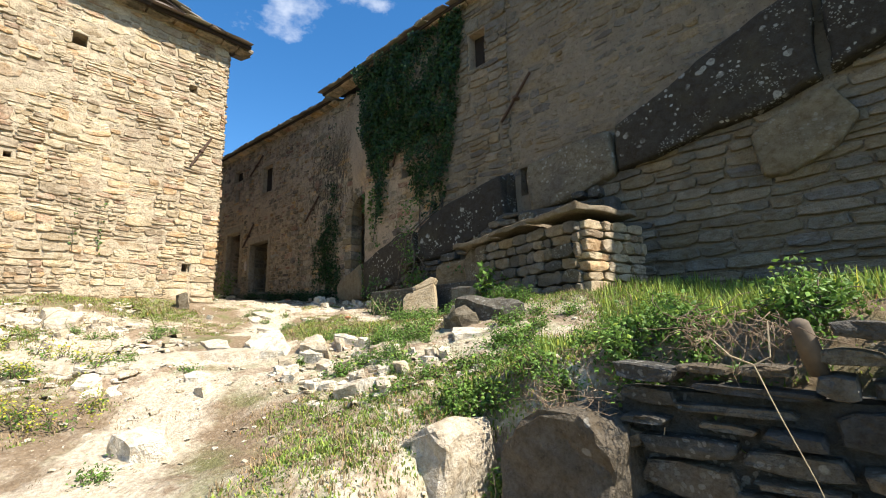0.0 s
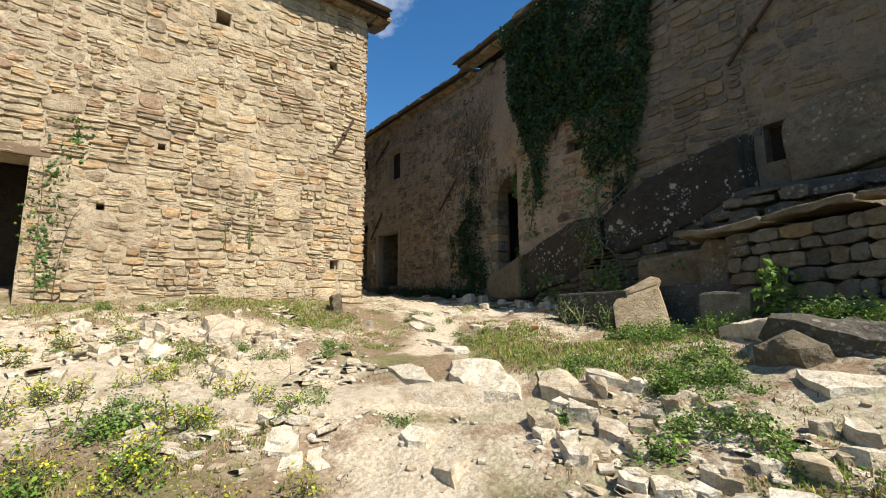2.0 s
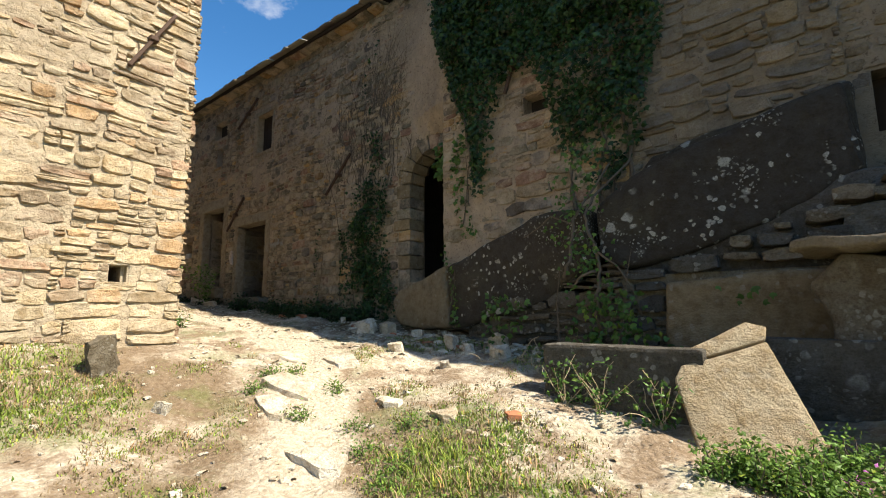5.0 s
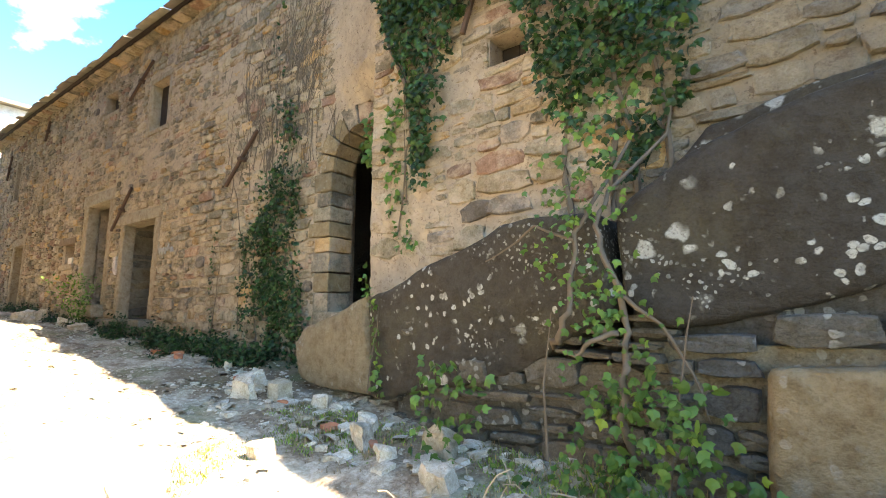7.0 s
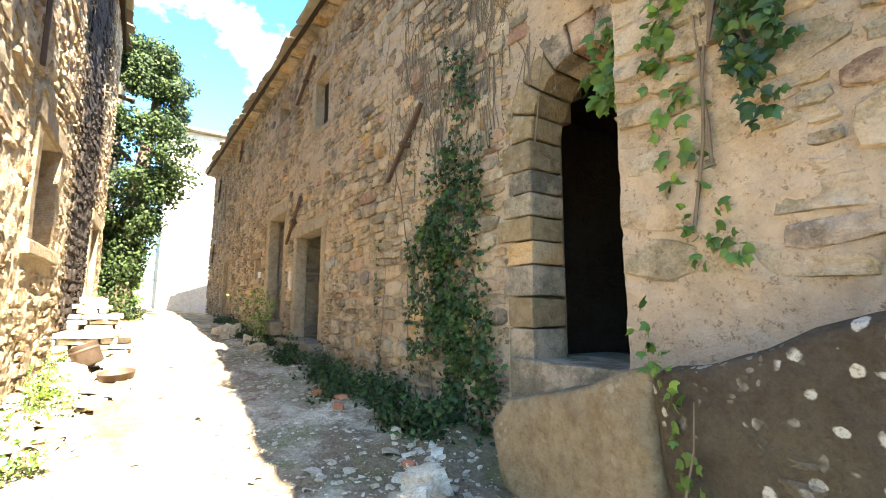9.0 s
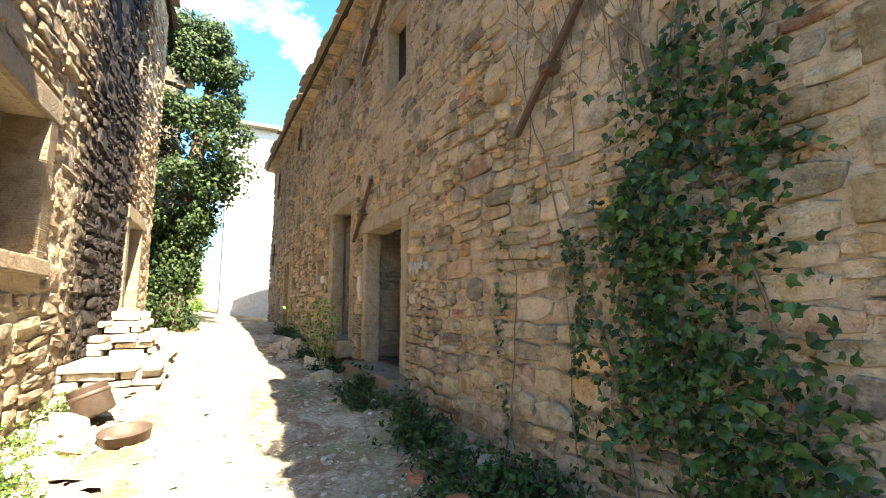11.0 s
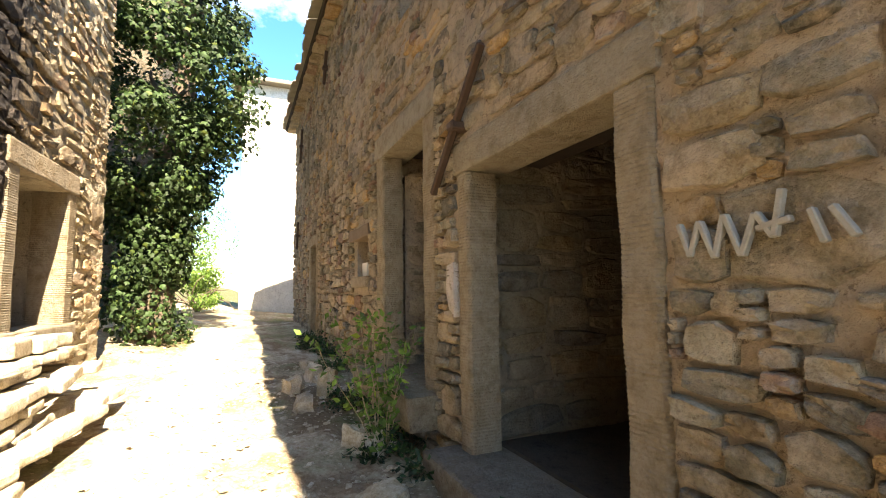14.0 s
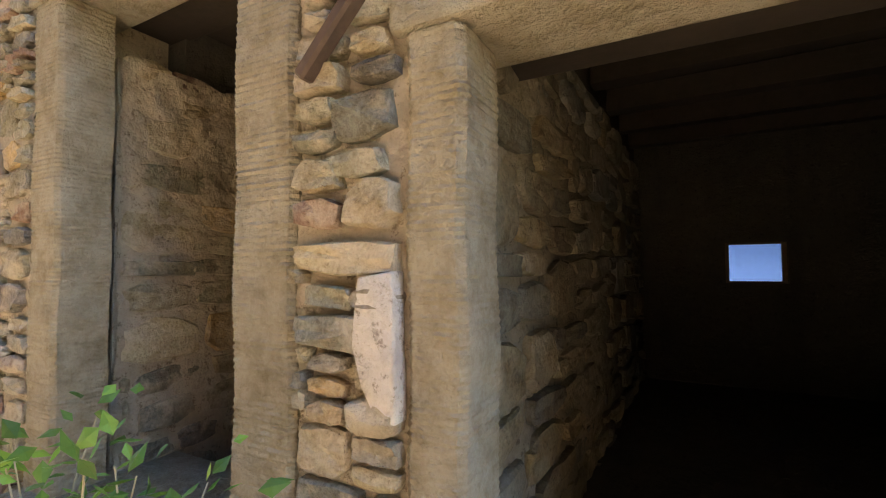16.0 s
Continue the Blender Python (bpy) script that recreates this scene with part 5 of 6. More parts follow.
def lying_stone(x, y, size, thick, seed, label, material, category="stone", group="loose stones", aspect=0.62, lift=0.35):
    rng = np.random.default_rng(seed)
    n = int(rng.integers(5, 8))
    ang = np.arange(n) / n * 2 * math.pi + rng.uniform(-0.38, 0.38, n)
    rad = rng.uniform(0.62, 1.15, n) * size / 2
    bm = bmesh.new()
    tx, ty = rng.uniform(-0.35, 0.35, 2) * thick / max(size, 0.1)
    low = [bm.verts.new((1.05 * r * math.cos(a), 1.05 * aspect * r * math.sin(a), -0.1)) for a, r in zip(ang, rad)]
    top = []
    for a, r in zip(ang, rad):
        q = rng.uniform(0.78, 0.97)
        x1, y1 = q * r * math.cos(a), q * aspect * r * math.sin(a)
        top.append(bm.verts.new((x1, y1, thick * rng.uniform(0.6, 0.85) + tx * x1 + ty * y1)))
    bm.faces.new(low[::-1])
    mid = bm.verts.new((rng.uniform(-0.1, 0.1) * size, rng.uniform(-0.1, 0.1) * size * aspect, thick * rng.uniform(0.75, 0.95)))
    for i in range(n):
        bm.faces.new([low[i], low[(i + 1) % n], top[(i + 1) % n], top[i]])
        bm.faces.new([top[i], top[(i + 1) % n], mid])
    bmesh.ops.triangulate(bm, faces=bm.faces)
    for _ in range(3):
        lg = [e for e in bm.edges if e.calc_length() > max(0.05, size * 0.11)]
        if lg:
            bmesh.ops.subdivide_edges(bm, edges=lg, cuts=1)
            bmesh.ops.triangulate(bm, faces=[q for q in bm.faces if len(q.verts) > 3])
    off = Vector((seed * 1.7, 0, 0))
    for v in bm.verts:
        v.co += noise.noise_vector(v.co * 4.5 + off) * min(0.045, thick * 0.35) + noise.noise_vector(v.co * 15 + off) * min(0.012, thick * 0.12)
    e = 0.15
    dzx, dzy = (gz(x + e, y) - gz(x - e, y)) / (2 * e), (gz(x, y + e) - gz(x, y - e)) / (2 * e)
    rz = rng.uniform(-0.5, 0.5)
    m = Matrix.Translation((x, y, gz(x, y) + thick * 0.05)) @ Euler((math.atan(dzy) * 0.8 + rng.uniform(-0.06, 0.06), -math.atan(dzx) * 0.8 + rng.uniform(-0.06, 0.06), rz)).to_matrix().to_4x4()
    ob = tagged(part("flat_stone" if thick < size * 0.35 else "stone", bm, material, None, "", False, m), label, category, group)
    FLAT.append((x, y, size))
    return ob


LEDGE = ((-9.26, 1.35, 1.5, 0.2), (-8.65, 0.55, 0.6, 0.11), (-8.8, 1.75, 0.5, 0.1), (-7.08, 0.75, 0.6, 0.1), (-7.53, 0.9, 0.4, 0.08), (-8.56, 1.75, 0.45, 0.1), (-7.53, 1.1, 0.45, 0.1), (-8.97, 1.9, 0.6, 0.15))
KERB = ((-5.72, 2.95, 1.25, 0.12), (-5.0, 3.2, 0.9, 0.15), (-4.8, 3.5, 0.4, 0.1), (-6.45, 2.6, 0.9, 0.08))
SLABS = ((-8.1, 4.2, 0.68, 0.06), (-5.34, 1.95, 0.5, 0.05), (-5.92, 1.15, 0.44, 0.06), (-5.83, 1.12, 0.5, 0.07), (-4.85, 1.92, 0.42, 0.06), (-7.16, 3.75, 0.5, 0.06), (-7.73, 5.1, 0.36, 0.06), (-9.29, 4.73, 0.8, 0.05),
         (-9.75, 5.61, 0.85, 0.05), (-8.44, 5.16, 0.34, 0.05), (-9.06, 4.4, 0.5, 0.05), (-10.3, 5.3, 0.8, 0.05), (-10.2, 4.75, 0.6, 0.05), (-3.39, 4.15, 0.67, 0.06), (-4.2, 5.15, 0.9, 0.16), (-3.95, 1.15, 0.58, 0.16))
LOOSE = ((-4.24, 3.11, 0.28, 0.06), (-4.37, 2.95, 0.34, 0.07), (-3.21, 2.65, 0.4, 0.07), (-3.77, 2.55, 0.26, 0.07), (-3.31, 2.5, 0.42, 0.1), (-3.96, 2.5, 0.28, 0.08), (-9.43, 3.65, 0.2, 0.08), (-4.5, 2.6, 0.22, 0.1), (-4.1, 2.85, 0.26, 0.08),
         (-3.6, 2.8, 0.2, 0.1), (-4.75, 3.05, 0.18, 0.1), (-9.5, 6.3, 0.3, 0.12), (-8.6, 6.15, 0.22, 0.1))
SHADEY = ((-10.92, 7.05, 0.4, 0.2), (-10.69, 7.25, 0.36, 0.18), (-10.15, 7.35, 0.26, 0.14), (-9.11, 7.15, 0.25, 0.17), (-9.3, 7.4, 0.3, 0.12), (-8.74, 7.0, 0.22, 0.13), (-11.21, 7.25, 0.38, 0.16), (-12.13, 7.5, 0.14, 0.1), (-8.2, 6.9, 0.3, 0.15), (-8.5, 7.3, 0.35, 0.2))
LANE = ((-20.25, 7.58, 0.42, 0.32), (-18.53, 7.6, 0.5, 0.2), (-20.39, 7.2, 0.4, 0.2), (-18.44, 7.8, 0.15, 0.13), (-17.52, 7.5, 0.44, 0.14), (-16.19, 4.9, 0.6, 0.2), (-19.83, 7.25, 0.42, 0.18), (-20.9, 7.5, 0.45, 0.22), (-15.7, 4.85, 0.5, 0.12), (-15.2, 4.95, 0.6, 0.1), (-21.6, 7.5, 0.4, 0.12))


def build_lying():
    n = 100
    for rows, lab, mat, asp in ((LEDGE, "pale limestone block of the tumbled ledge", SLAB, 0.5), (KERB, "worn pale kerb stone across the slope", SLAB, 0.45), (SLABS, "flat worn limestone slab set in the path", SLAB, 0.66),
                                (LOOSE, "loose pale limestone lump on the bank", SLAB, 0.7), (SHADEY, "pale broken stone at the foot of the boulder", SLAB, 0.7), (LANE, "rough pale stone beside the lane", SLAB, 0.65)):
        for x, y, s, t in rows:
            n += 1
            y -= 0.25 if rows is SHADEY and x > -9.8 else 0.0
            lying_stone(x, y, s, t, n, lab, mat, "stone", "", asp)
    rng = np.random.default_rng(400)
    for k in range(95):
        a = rng.random()
        x, y = -9.7 + 1.9 * a + rng.normal(0, 0.28), 1.9 - 2.3 * rng.random() + 0.2 * a
        size = 0.1 + 0.26 * rng.random() ** 2
        lying_stone(x, y, size, size * rng.uniform(0.22, 0.5), 401 + k, "pale broken limestone of the tumbled ledge", SLAB, "stone", "ledge rubble", rng.uniform(0.45, 0.8))
    for k in range(46):
        x, y = rng.uniform(-4.9, -3.0), rng.uniform(2.45, 3.6)
        size = 0.1 + 0.24 * rng.random() ** 1.6
        lying_stone(x, y, size, size * rng.uniform(0.25, 0.5), 501 + k, "loose pale limestone chunk on the bank", SLAB, "stone", "bank rubble", rng.uniform(0.4, 0.75))
    lying_stone(-10.55, 3.55, 0.95, 0.34, 301, "dark mossy stone block by the house corner", STONE_DARK, "stone", "", 0.4)
    lying_stone(-3.59, 4.75, 1.1, 0.24, 302, "dark flat fallen stone on the grass bank", STONE_DARK, "stone", "", 0.45)
    lying_stone(-3.79, 4.5, 0.6, 0.22, 303, "dark rough stone in the weeds", STONE_DARK, "stone", "", 0.6)
    lying_stone(-7.25, 5.32, 0.22, 0.04, 304, "broken terracotta roof tile in the grass", TERRACOTTA, "tile", "", 0.8)
    for k, (x, y) in enumerate(((-11.6, 7.35), (-13.2, 7.4), (-13.6, 7.6), (-10.4, 7.1), (-9.6, 7.0), (-14.1, 7.5), (-9.0, 6.9))):
        lying_stone(x, y, 0.16 + 0.04 * (k % 3), 0.05, 320 + k, "broken terracotta tile shard at the wall foot", TERRACOTTA, "tile", "terracotta shards", 0.6)


build_lying()


def build_ledge():
    """A worn band of pale bedrock that crosses the slope as a low step."""
    px, py = np.array([-8.4, -7.5, -6.75, -6.35, -6.05, -5.6]), np.array([-0.2, 0.35, 0.95, 1.6, 2.35, 2.85])
    n, k = 60, 9
    t = np.linspace(0, 5, n)
    cx, cy = np.interp(t, range(6), px), np.interp(t, range(6), py)
    tx, ty = np.gradient(cx), np.gradient(cy)
    ln = np.hypot(tx, ty)
    nx, ny = -ty / ln, tx / ln
    v = []
    for i in range(n):
        half = 0.24 + 0.06 * math.sin(i * 0.23) + 0.03 * math.sin(i * 0.51)
        for j in range(k):
            o = -1 + 2 * j / (k - 1)
            x, y = cx[i] + nx[i] * half * o, cy[i] + ny[i] * half * o
            lift = (0.06 if abs(o) < 0.8 else -0.1) + 0.02 * nz(x * 3, y * 3, 2) + 0.012 * nz(x * 11, y * 11, 3)
            v.append((x, y, float(ground_z(x, y)) + lift))
    i, j = np.meshgrid(np.arange(n - 1), np.arange(k - 1), indexing="ij")
    a = (i * k + j).ravel()
    f = np.concatenate([np.stack([a, a + k, a + 1], 1), np.stack([a + 1, a + k, a + k + 1], 1)])
    tagged(place("bedrock_ledge", tri_mesh("bedrock_ledge", v, f, SLAB, True)), "worn pale bedrock ledge crossing the slope", "rock")


build_ledge()


def build_paint():
    t = thing("painted_strokes", FA @ pose(-15.65, -0.05, 4.23), "faded white painted zigzag strokes on the rubble stones", "graffiti")
    zig = ((-0.22, 0.05), (-0.18, -0.07), (-0.14, 0.05), (-0.09, -0.08), (-0.05, 0.06), (0.0, -0.08), (0.05, 0.05), (0.1, -0.03), (0.13, 0.11))
    lines = list(zip(zig, zig[1:])) + [((0.05, 0.0), (0.15, 0.02)), ((0.2, 0.04), (0.23, -0.06)), ((0.25, 0.04), (0.3, -0.05))]
    for (x0, z0), (x1, z1) in lines:
        bm = bmesh.new()
        bar_between(bm, (x0, 0, z0), (x1, 0, z1), 0.028, 0.02)
        part("stroke", bm, PAINT, t)


build_paint()


def scatter_stones():
    """Rubble too small and too many to count."""
    rng = np.random.default_rng(71)
    items = []

    def drop(n, box, smin, smax, keep=None, flat=0.5):
        k = 0
        while k < n:
            x, y = rng.uniform(box[0], box[1]), rng.uniform(box[2], box[3])
            k += 1
            if keep is not None and not keep(x, y):
                continue
            s = smin + (smax - smin) * rng.random() ** 2.5
            m = srt((x, y, gz(x, y) + s * flat * 0.12), (s, s * rng.uniform(0.5, 1), s * flat * rng.uniform(0.6, 1.2)), rng.uniform(-0.3, 0.3), rng.uniform(0, 6.28), rng.uniform(-0.3, 0.3))
            items.append((int(rng.integers(22)), m))

    drop(1500, (-10.8, -5.5, -1.5, 2.6), 0.025, 0.2, lambda x, y: nz(x * 0.6, y * 0.9, 4) > 0.0, 0.35)
    drop(260, (-4.9, -2.4, 2.2, 3.4), 0.03, 0.12, None, 0.4)
    drop(2400, (-11, -1, -2, 6.2), 0.015, 0.075, lambda x, y: nz(x * 0.5, y * 0.5, 9) > -0.05, 0.45)
    drop(380, (-12, -7.5, 6.6, 7.7), 0.025, 0.15, None, 0.4)
    drop(4200, (-22, -10, 6.0, 8.0), 0.012, 0.06, None, 0.4)
    drop(1500, (-24, -10, 4.5, 6.6), 0.012, 0.06, None, 0.4)
    drop(380, (-18, -13, 4.5, 5.3), 0.04, 0.26, None, 0.4)
    ob = tagged(place("rubble", tri_mesh("rubble", *joined(items, PROTOS), SLAB)), "scattered pale limestone rubble and chips", "rubble", "", "stuff")


scatter_stones()


# ---- slab stairs, tin pots and the far end of the lane ----
def build_stairs():
    st = thing("slab_stairs", pose(-17.05, 4.44, 0), "crude stairs of stacked pale stone slabs", "stairs")
    rng = np.random.default_rng(91)
    for x0, yw, z0, z1 in ((0.0, 1.15, 2.55, 3.14), (-1.05, 0.9, 3.14, 3.4), (-1.6, 0.72, 3.4, 3.57), (-2.2, 0.62, 3.57, 3.72)):
        z = z0
        while z < z1 - 0.03:
            h = min(rng.uniform(0.08, 0.14), z1 - z)
            if z1 - z - h < 0.06:
                h = z1 - z
            y = 0.0
            while y < yw - 0.05:
                w = min(rng.uniform(0.22, 0.55), yw - y)
                x1 = x0 + rng.uniform(-0.07, 0.07)
                while x1 > -3.35:
                    x2 = max(-3.4, x1 - rng.uniform(0.28, 0.6))
                    th = h * rng.uniform(0.82, 1.0)
                    bm = bm_box(x2 + 0.01, x1, y + 0.01, y + w - 0.01, z + 0.003, z + th, 0.02, 0.02, 2, rng.integers(99))
                    bmesh.ops.rotate(bm, verts=bm.verts, cent=((x1 + x2) / 2, y + w / 2, z), matrix=Matrix.Rotation(rng.uniform(-0.14, 0.14), 3, "Z"))
                    bmesh.ops.translate(bm, verts=bm.verts, vec=(0, rng.uniform(-0.05, 0.05), 0))
                    part("step_slab", bm, SLAB, st)
                    x1 = x2
                    if z + h < z1 - 0.02 and x1 < x0 - 0.8:
                        break
                y += w
            z += h


build_stairs()


def build_pots():
    rust = plain_mat("rusty_tin", (0.11, 0.08, 0.06), 0.6, 0.45, 18.0, 0.5)
    p = thing("tin_pot", pose(-16.35, 5.1, gz(-16.35, 5.1) + 0.13, 18, -14, 20), "dented rusty tin pot tipped on the stones", "pot")
    part("pot_body", lathe([(0.13, -0.02), (0.17, 0), (0.17, 0.26), (0.178, 0.27), (0.165, 0.27), (0.16, 0.02), (0.02, 0.015)]), rust, p, "", True)
    part("rim_band", lathe([(0.172, 0.17), (0.18, 0.18), (0.18, 0.2), (0.172, 0.21)]), rust, p, "", True)
    q = thing("tin_pan", pose(-15.8, 5.42, gz(-15.8, 5.42) + 0.02, 4, 5, 0), "shallow rusty pan lying on the ground", "pan")
    part("pan_body", lathe([(0.1, 0), (0.19, 0.005), (0.21, 0.09), (0.215, 0.095), (0.2, 0.09), (0.18, 0.02), (0.02, 0.018)]), rust, q, "", True)


build_pots()


def build_hill():
    xs, ys = np.linspace(-260, 220, 60), np.linspace(120, 220, 12)
    gx, gy = np.meshgrid(xs, ys, indexing="ij")
    z = -20 + 60 * np.sin((gy - 120) / 100 * 1.5) + 8 * np.sin(gx / 31) + 4 * np.sin(gx / 13 + gy / 9)
    i, j = np.meshgrid(np.arange(59), np.arange(11), indexing="ij")
    a = (i * 12 + j).ravel()
    f = np.concatenate([np.stack([a, a + 12, a + 1], 1), np.stack([a + 1, a + 12, a + 13], 1)])
    # The pale blue base colour carries the haze of distance.
    hill = plain_mat("hill_haze_blue", (0.22, 0.28, 0.36), 0.95, 0.25, 0.05)
    tagged(place("backdrop_hill", tri_mesh("backdrop_hill", np.stack([gx, gy, z], -1).reshape(-1, 3), f, hill, True)), "wooded hillside far behind the house, haze put in its blue colour", "hill", "", "structure")


build_hill()


def build_far_end():
    h = thing("white_house", pose(-33, 0, 0), "tall white-rendered house in full sun closing the lane", "house")
    part("wall", bm_box(-6, 0, 6.35, 15, 2.6, 12.0, 0.02), WHITEWALL, h)
    part("roof", bm_box(-6.3, 0.4, 5.95, 15.3, 12.0, 12.16, 0.03), ROOFSTONE, h)
    t = thing("stone_tower", pose(-27.5, 4.0, 0), "stone tower house rising behind the ivy tree", "house")
    # Dark stone stands in for the tree's shade on the tower.
    part("wall", bm_box(-3.5, 0, -5, 0.6, 2.6, 12.6, 0.03), STONE_DARK, t)
    part("roof", bm_box(-3.8, 0.3, -5.2, 0.95, 12.6, 12.78, 0.03), ROOFSTONE, t)


build_far_end()


# ---- plants ----
IVY_LEAF = (np.array([(0, 0, 0), (-0.36, 0.03, 0.12), (-0.5, 0.08, 0.45), (-0.2, 0.02, 0.58), (0, 0.1, 1.0), (0.2, 0.02, 0.58), (0.5, 0.08, 0.45), (0.36, 0.03, 0.12), (0, -0.05, 0.4)]),
            np.array([(i, (i + 1) % 8, 8) for i in range(8)]))
PLAIN_LEAF = (np.array([(0, 0, 0), (-0.3, 0.06, 0.4), (0, -0.04, 0.45), (0.3, 0.06, 0.4), (0, 0.08, 1.0)]), np.array([(0, 1, 2), (0, 2, 3), (1, 4, 2), (2, 4, 3)]))


def leaves(pos, out, size, rng, proto, droop=0.6, spread=0.7):
    """Vertices and triangles of leaves at pos, that face roughly along out and hang downwards."""
    n = len(pos)
    y = -(out + rng.normal(0, spread, (n, 3)))
    y /= np.linalg.norm(y, axis=1, keepdims=True)
    z = np.array([0, 0, -droop]) + rng.normal(0, 0.6, (n, 3))
    z -= y * (z * y).sum(1, keepdims=True)
    z /= np.linalg.norm(z, axis=1, keepdims=True) + 1e-9
    x = np.cross(y, z)
    v, f = proto
    w = pos[:, None, :] + size[:, None, None] * (v[None, :, 0:1] * x[:, None, :] + v[None, :, 1:2] * y[:, None, :] + v[None, :, 2:3] * z[:, None, :])
    return w.reshape(-1, 3), (f[None] + (np.arange(n) * len(v))[:, None, None]).reshape(-1, 3)


def leaf_part(name, parent, pos, out, size, rng, material, proto=IVY_LEAF, droop=0.6, spread=0.7):
    ob = place(name, tri_mesh(name, *leaves(pos, out, size, rng, proto, droop, spread), material), parent)
    ob["kind"] = "stuff"
    return ob


def wall_ivy(name, m, label, bounds, dens, n, smin, smax, bulge, material, seed, stems=(), proto=IVY_LEAF, stem_r=0.018, dry=0):
    """Climbing ivy on a wall: m is the wall's pose; dens(u, v) tells where leaves grow."""
    t = thing(name, m, label, "ivy")
    rng = np.random.default_rng(seed)
    us, vs = rng.uniform(bounds[0], bounds[1], n * 3), rng.uniform(bounds[2], bounds[3], n * 3)
    keep = np.array([dens(u, v) > rng.random() for u, v in zip(us, vs)])
    us, vs = us[keep][:n], vs[keep][:n]
    thick = np.array([0.25 + 0.75 * abs(nz(u * 1.6, v * 1.3, seed)) * 2 for u, v in zip(us, vs)])
    pos = np.stack([us, -0.03 - bulge * thick * rng.random(len(us)) ** 0.7, vs], 1)
    out = np.tile(np.array([0.0, -1.0, 0.25]), (len(us), 1))
    leaf_part("leaves", t, pos, out, rng.uniform(smin, smax, len(us)), rng, material, proto)
    if stems or dry:
        bm = bmesh.new()
        for u, v, h in stems:
            pts = wander(rng, (u, -0.05, v), (0, 0, 0.22), int(h / 0.22), 0.03 if stem_r < 0.022 else 0.04)
            for p in pts:
                p.x = u + (p.x - u) * (0.6 if stem_r < 0.022 else 0.8)
                p.y = -0.05 - 0.02 * rng.random()
            tube(bm, pts, stem_r, stem_r * 0.3)
        part("stem", bm, BARK, t)["kind"] = "stuff"
    return t


def build_ivy():
    low = lambda x: np.interp(x, [-10.2, -9.7, -9.2, -8.8, -8.3, -7.7, -7.2, -6.8, -6.45, -6.15], [7.4, 6.0, 4.3, 5.9, 6.0, 4.3, 3.9, 4.8, 6.4, 9.3])

    def big(u, v):
        x = u - 10.05
        if v < low(x) + 0.35 * nz(x * 2, v * 2, 3) or (1.47 < u < 2.0 and 5.3 < v < 5.75):
            return 0
        if v > 9.05 + 0.15 * nz(x * 2, 1, 1):
            return 0
        g = nz(x * 0.9, v * 0.8, 12) + 0.5 * nz(x * 2.5, v * 2.2, 4)
        k = 0.9 if v > 6.2 else 0.5
        return max(0, min(1, (g + 0.75) * 1.5)) * k
    wall_ivy("ivy", FB2, "huge dark ivy curtain hanging over the house wall", (-0.15, 4.35, 3.8, 9.2), big, 22000, 0.035, 0.09, 0.42, IVY, 101,
             [(2.65, 3.6, 3.5), (2.85, 3.6, 4), (2.35, 3.7, 2.5), (3.05, 3.7, 3), (0.75, 4.6, 2.5), (0.6, 4.8, 3)], IVY_LEAF, 0.03)
    wall_ivy("ivy", FA, "dense ivy column climbing the facade", (-12.95, -11.5, 2.2, 8.6), lambda u, v: max(0, (1.0 if v < 5.2 else 0.55 if v < 6.2 else 0.12) - abs(u + 12.2 + 0.15 * math.sin(v * 2)) / (0.75 if v < 4.5 else 0.5)) * (0.5 + nz(u * 2.2, v * 1.4, 8) * 1.3 + 0.35),
             6000, 0.03, 0.08, 0.3, IVY, 102, [(-12.4, 2.3, 5.5), (-12.1, 2.3, 5.8), (-12.65, 2.3, 4.5), (-11.85, 2.3, 5)], IVY_LEAF, 0.012)
    wall_ivy("ivy", FA, "thin young ivy strand on the rubble wall", (-14.15, -13.8, 2.4, 4.5), lambda u, v: max(0, 1 - abs(u + 13.97 + 0.04 * math.sin(v * 4)) / 0.09) * (0.3 + 0.7 * (math.sin(v * 5) > -0.3)), 190, 0.03, 0.06, 0.06, IVY, 103, [(-13.97, 2.35, 2.0)], IVY_LEAF, 0.008)
    wall_ivy("ivy", FA, "thin young ivy strand on the rubble wall", (-13.3, -12.9, 2.3, 4.3), lambda u, v: max(0, 1 - abs(u + 13.1 + 0.05 * math.sin(v * 3)) / 0.12), 320, 0.03, 0.065, 0.08, IVY, 104, [(-13.1, 2.3, 1.9)], IVY_LEAF, 0.008)
    wall_ivy("ivy", FA @ pose(0, -0.2, 0), "leafy ivy tuft hanging in the arched doorway", (-10.45, -10.0, 4.85, 5.45), lambda u, v: 1 - abs(u + 10.2) / 0.22, 110, 0.07, 0.13, 0.12, IVYLIGHT, 105, [(-10.2, 5.0, 0.5)], IVY_LEAF, 0.008)
    wall_ivy("ivy", FB2, "ivy trailing beside the arched doorway", (0.2, 0.7, 3.7, 5.9), lambda u, v: max(0, 1 - abs(u - 0.43 + 0.1 * math.sin(v * 3)) / 0.2) * (0.3 + 0.7 * (math.sin(v * 4.2) > -0.2)), 240, 0.05, 0.1, 0.12, IVYLIGHT, 106, [(0.45, 3.9, 2.2), (0.55, 4.2, 1.8)], IVY_LEAF, 0.01)
    # dry vines on the upper facade
    t = thing("dry_vine", FA, "leafless grey vine mesh clinging to the facade", "vine")
    rng = np.random.default_rng(107)
    bm = bmesh.new()
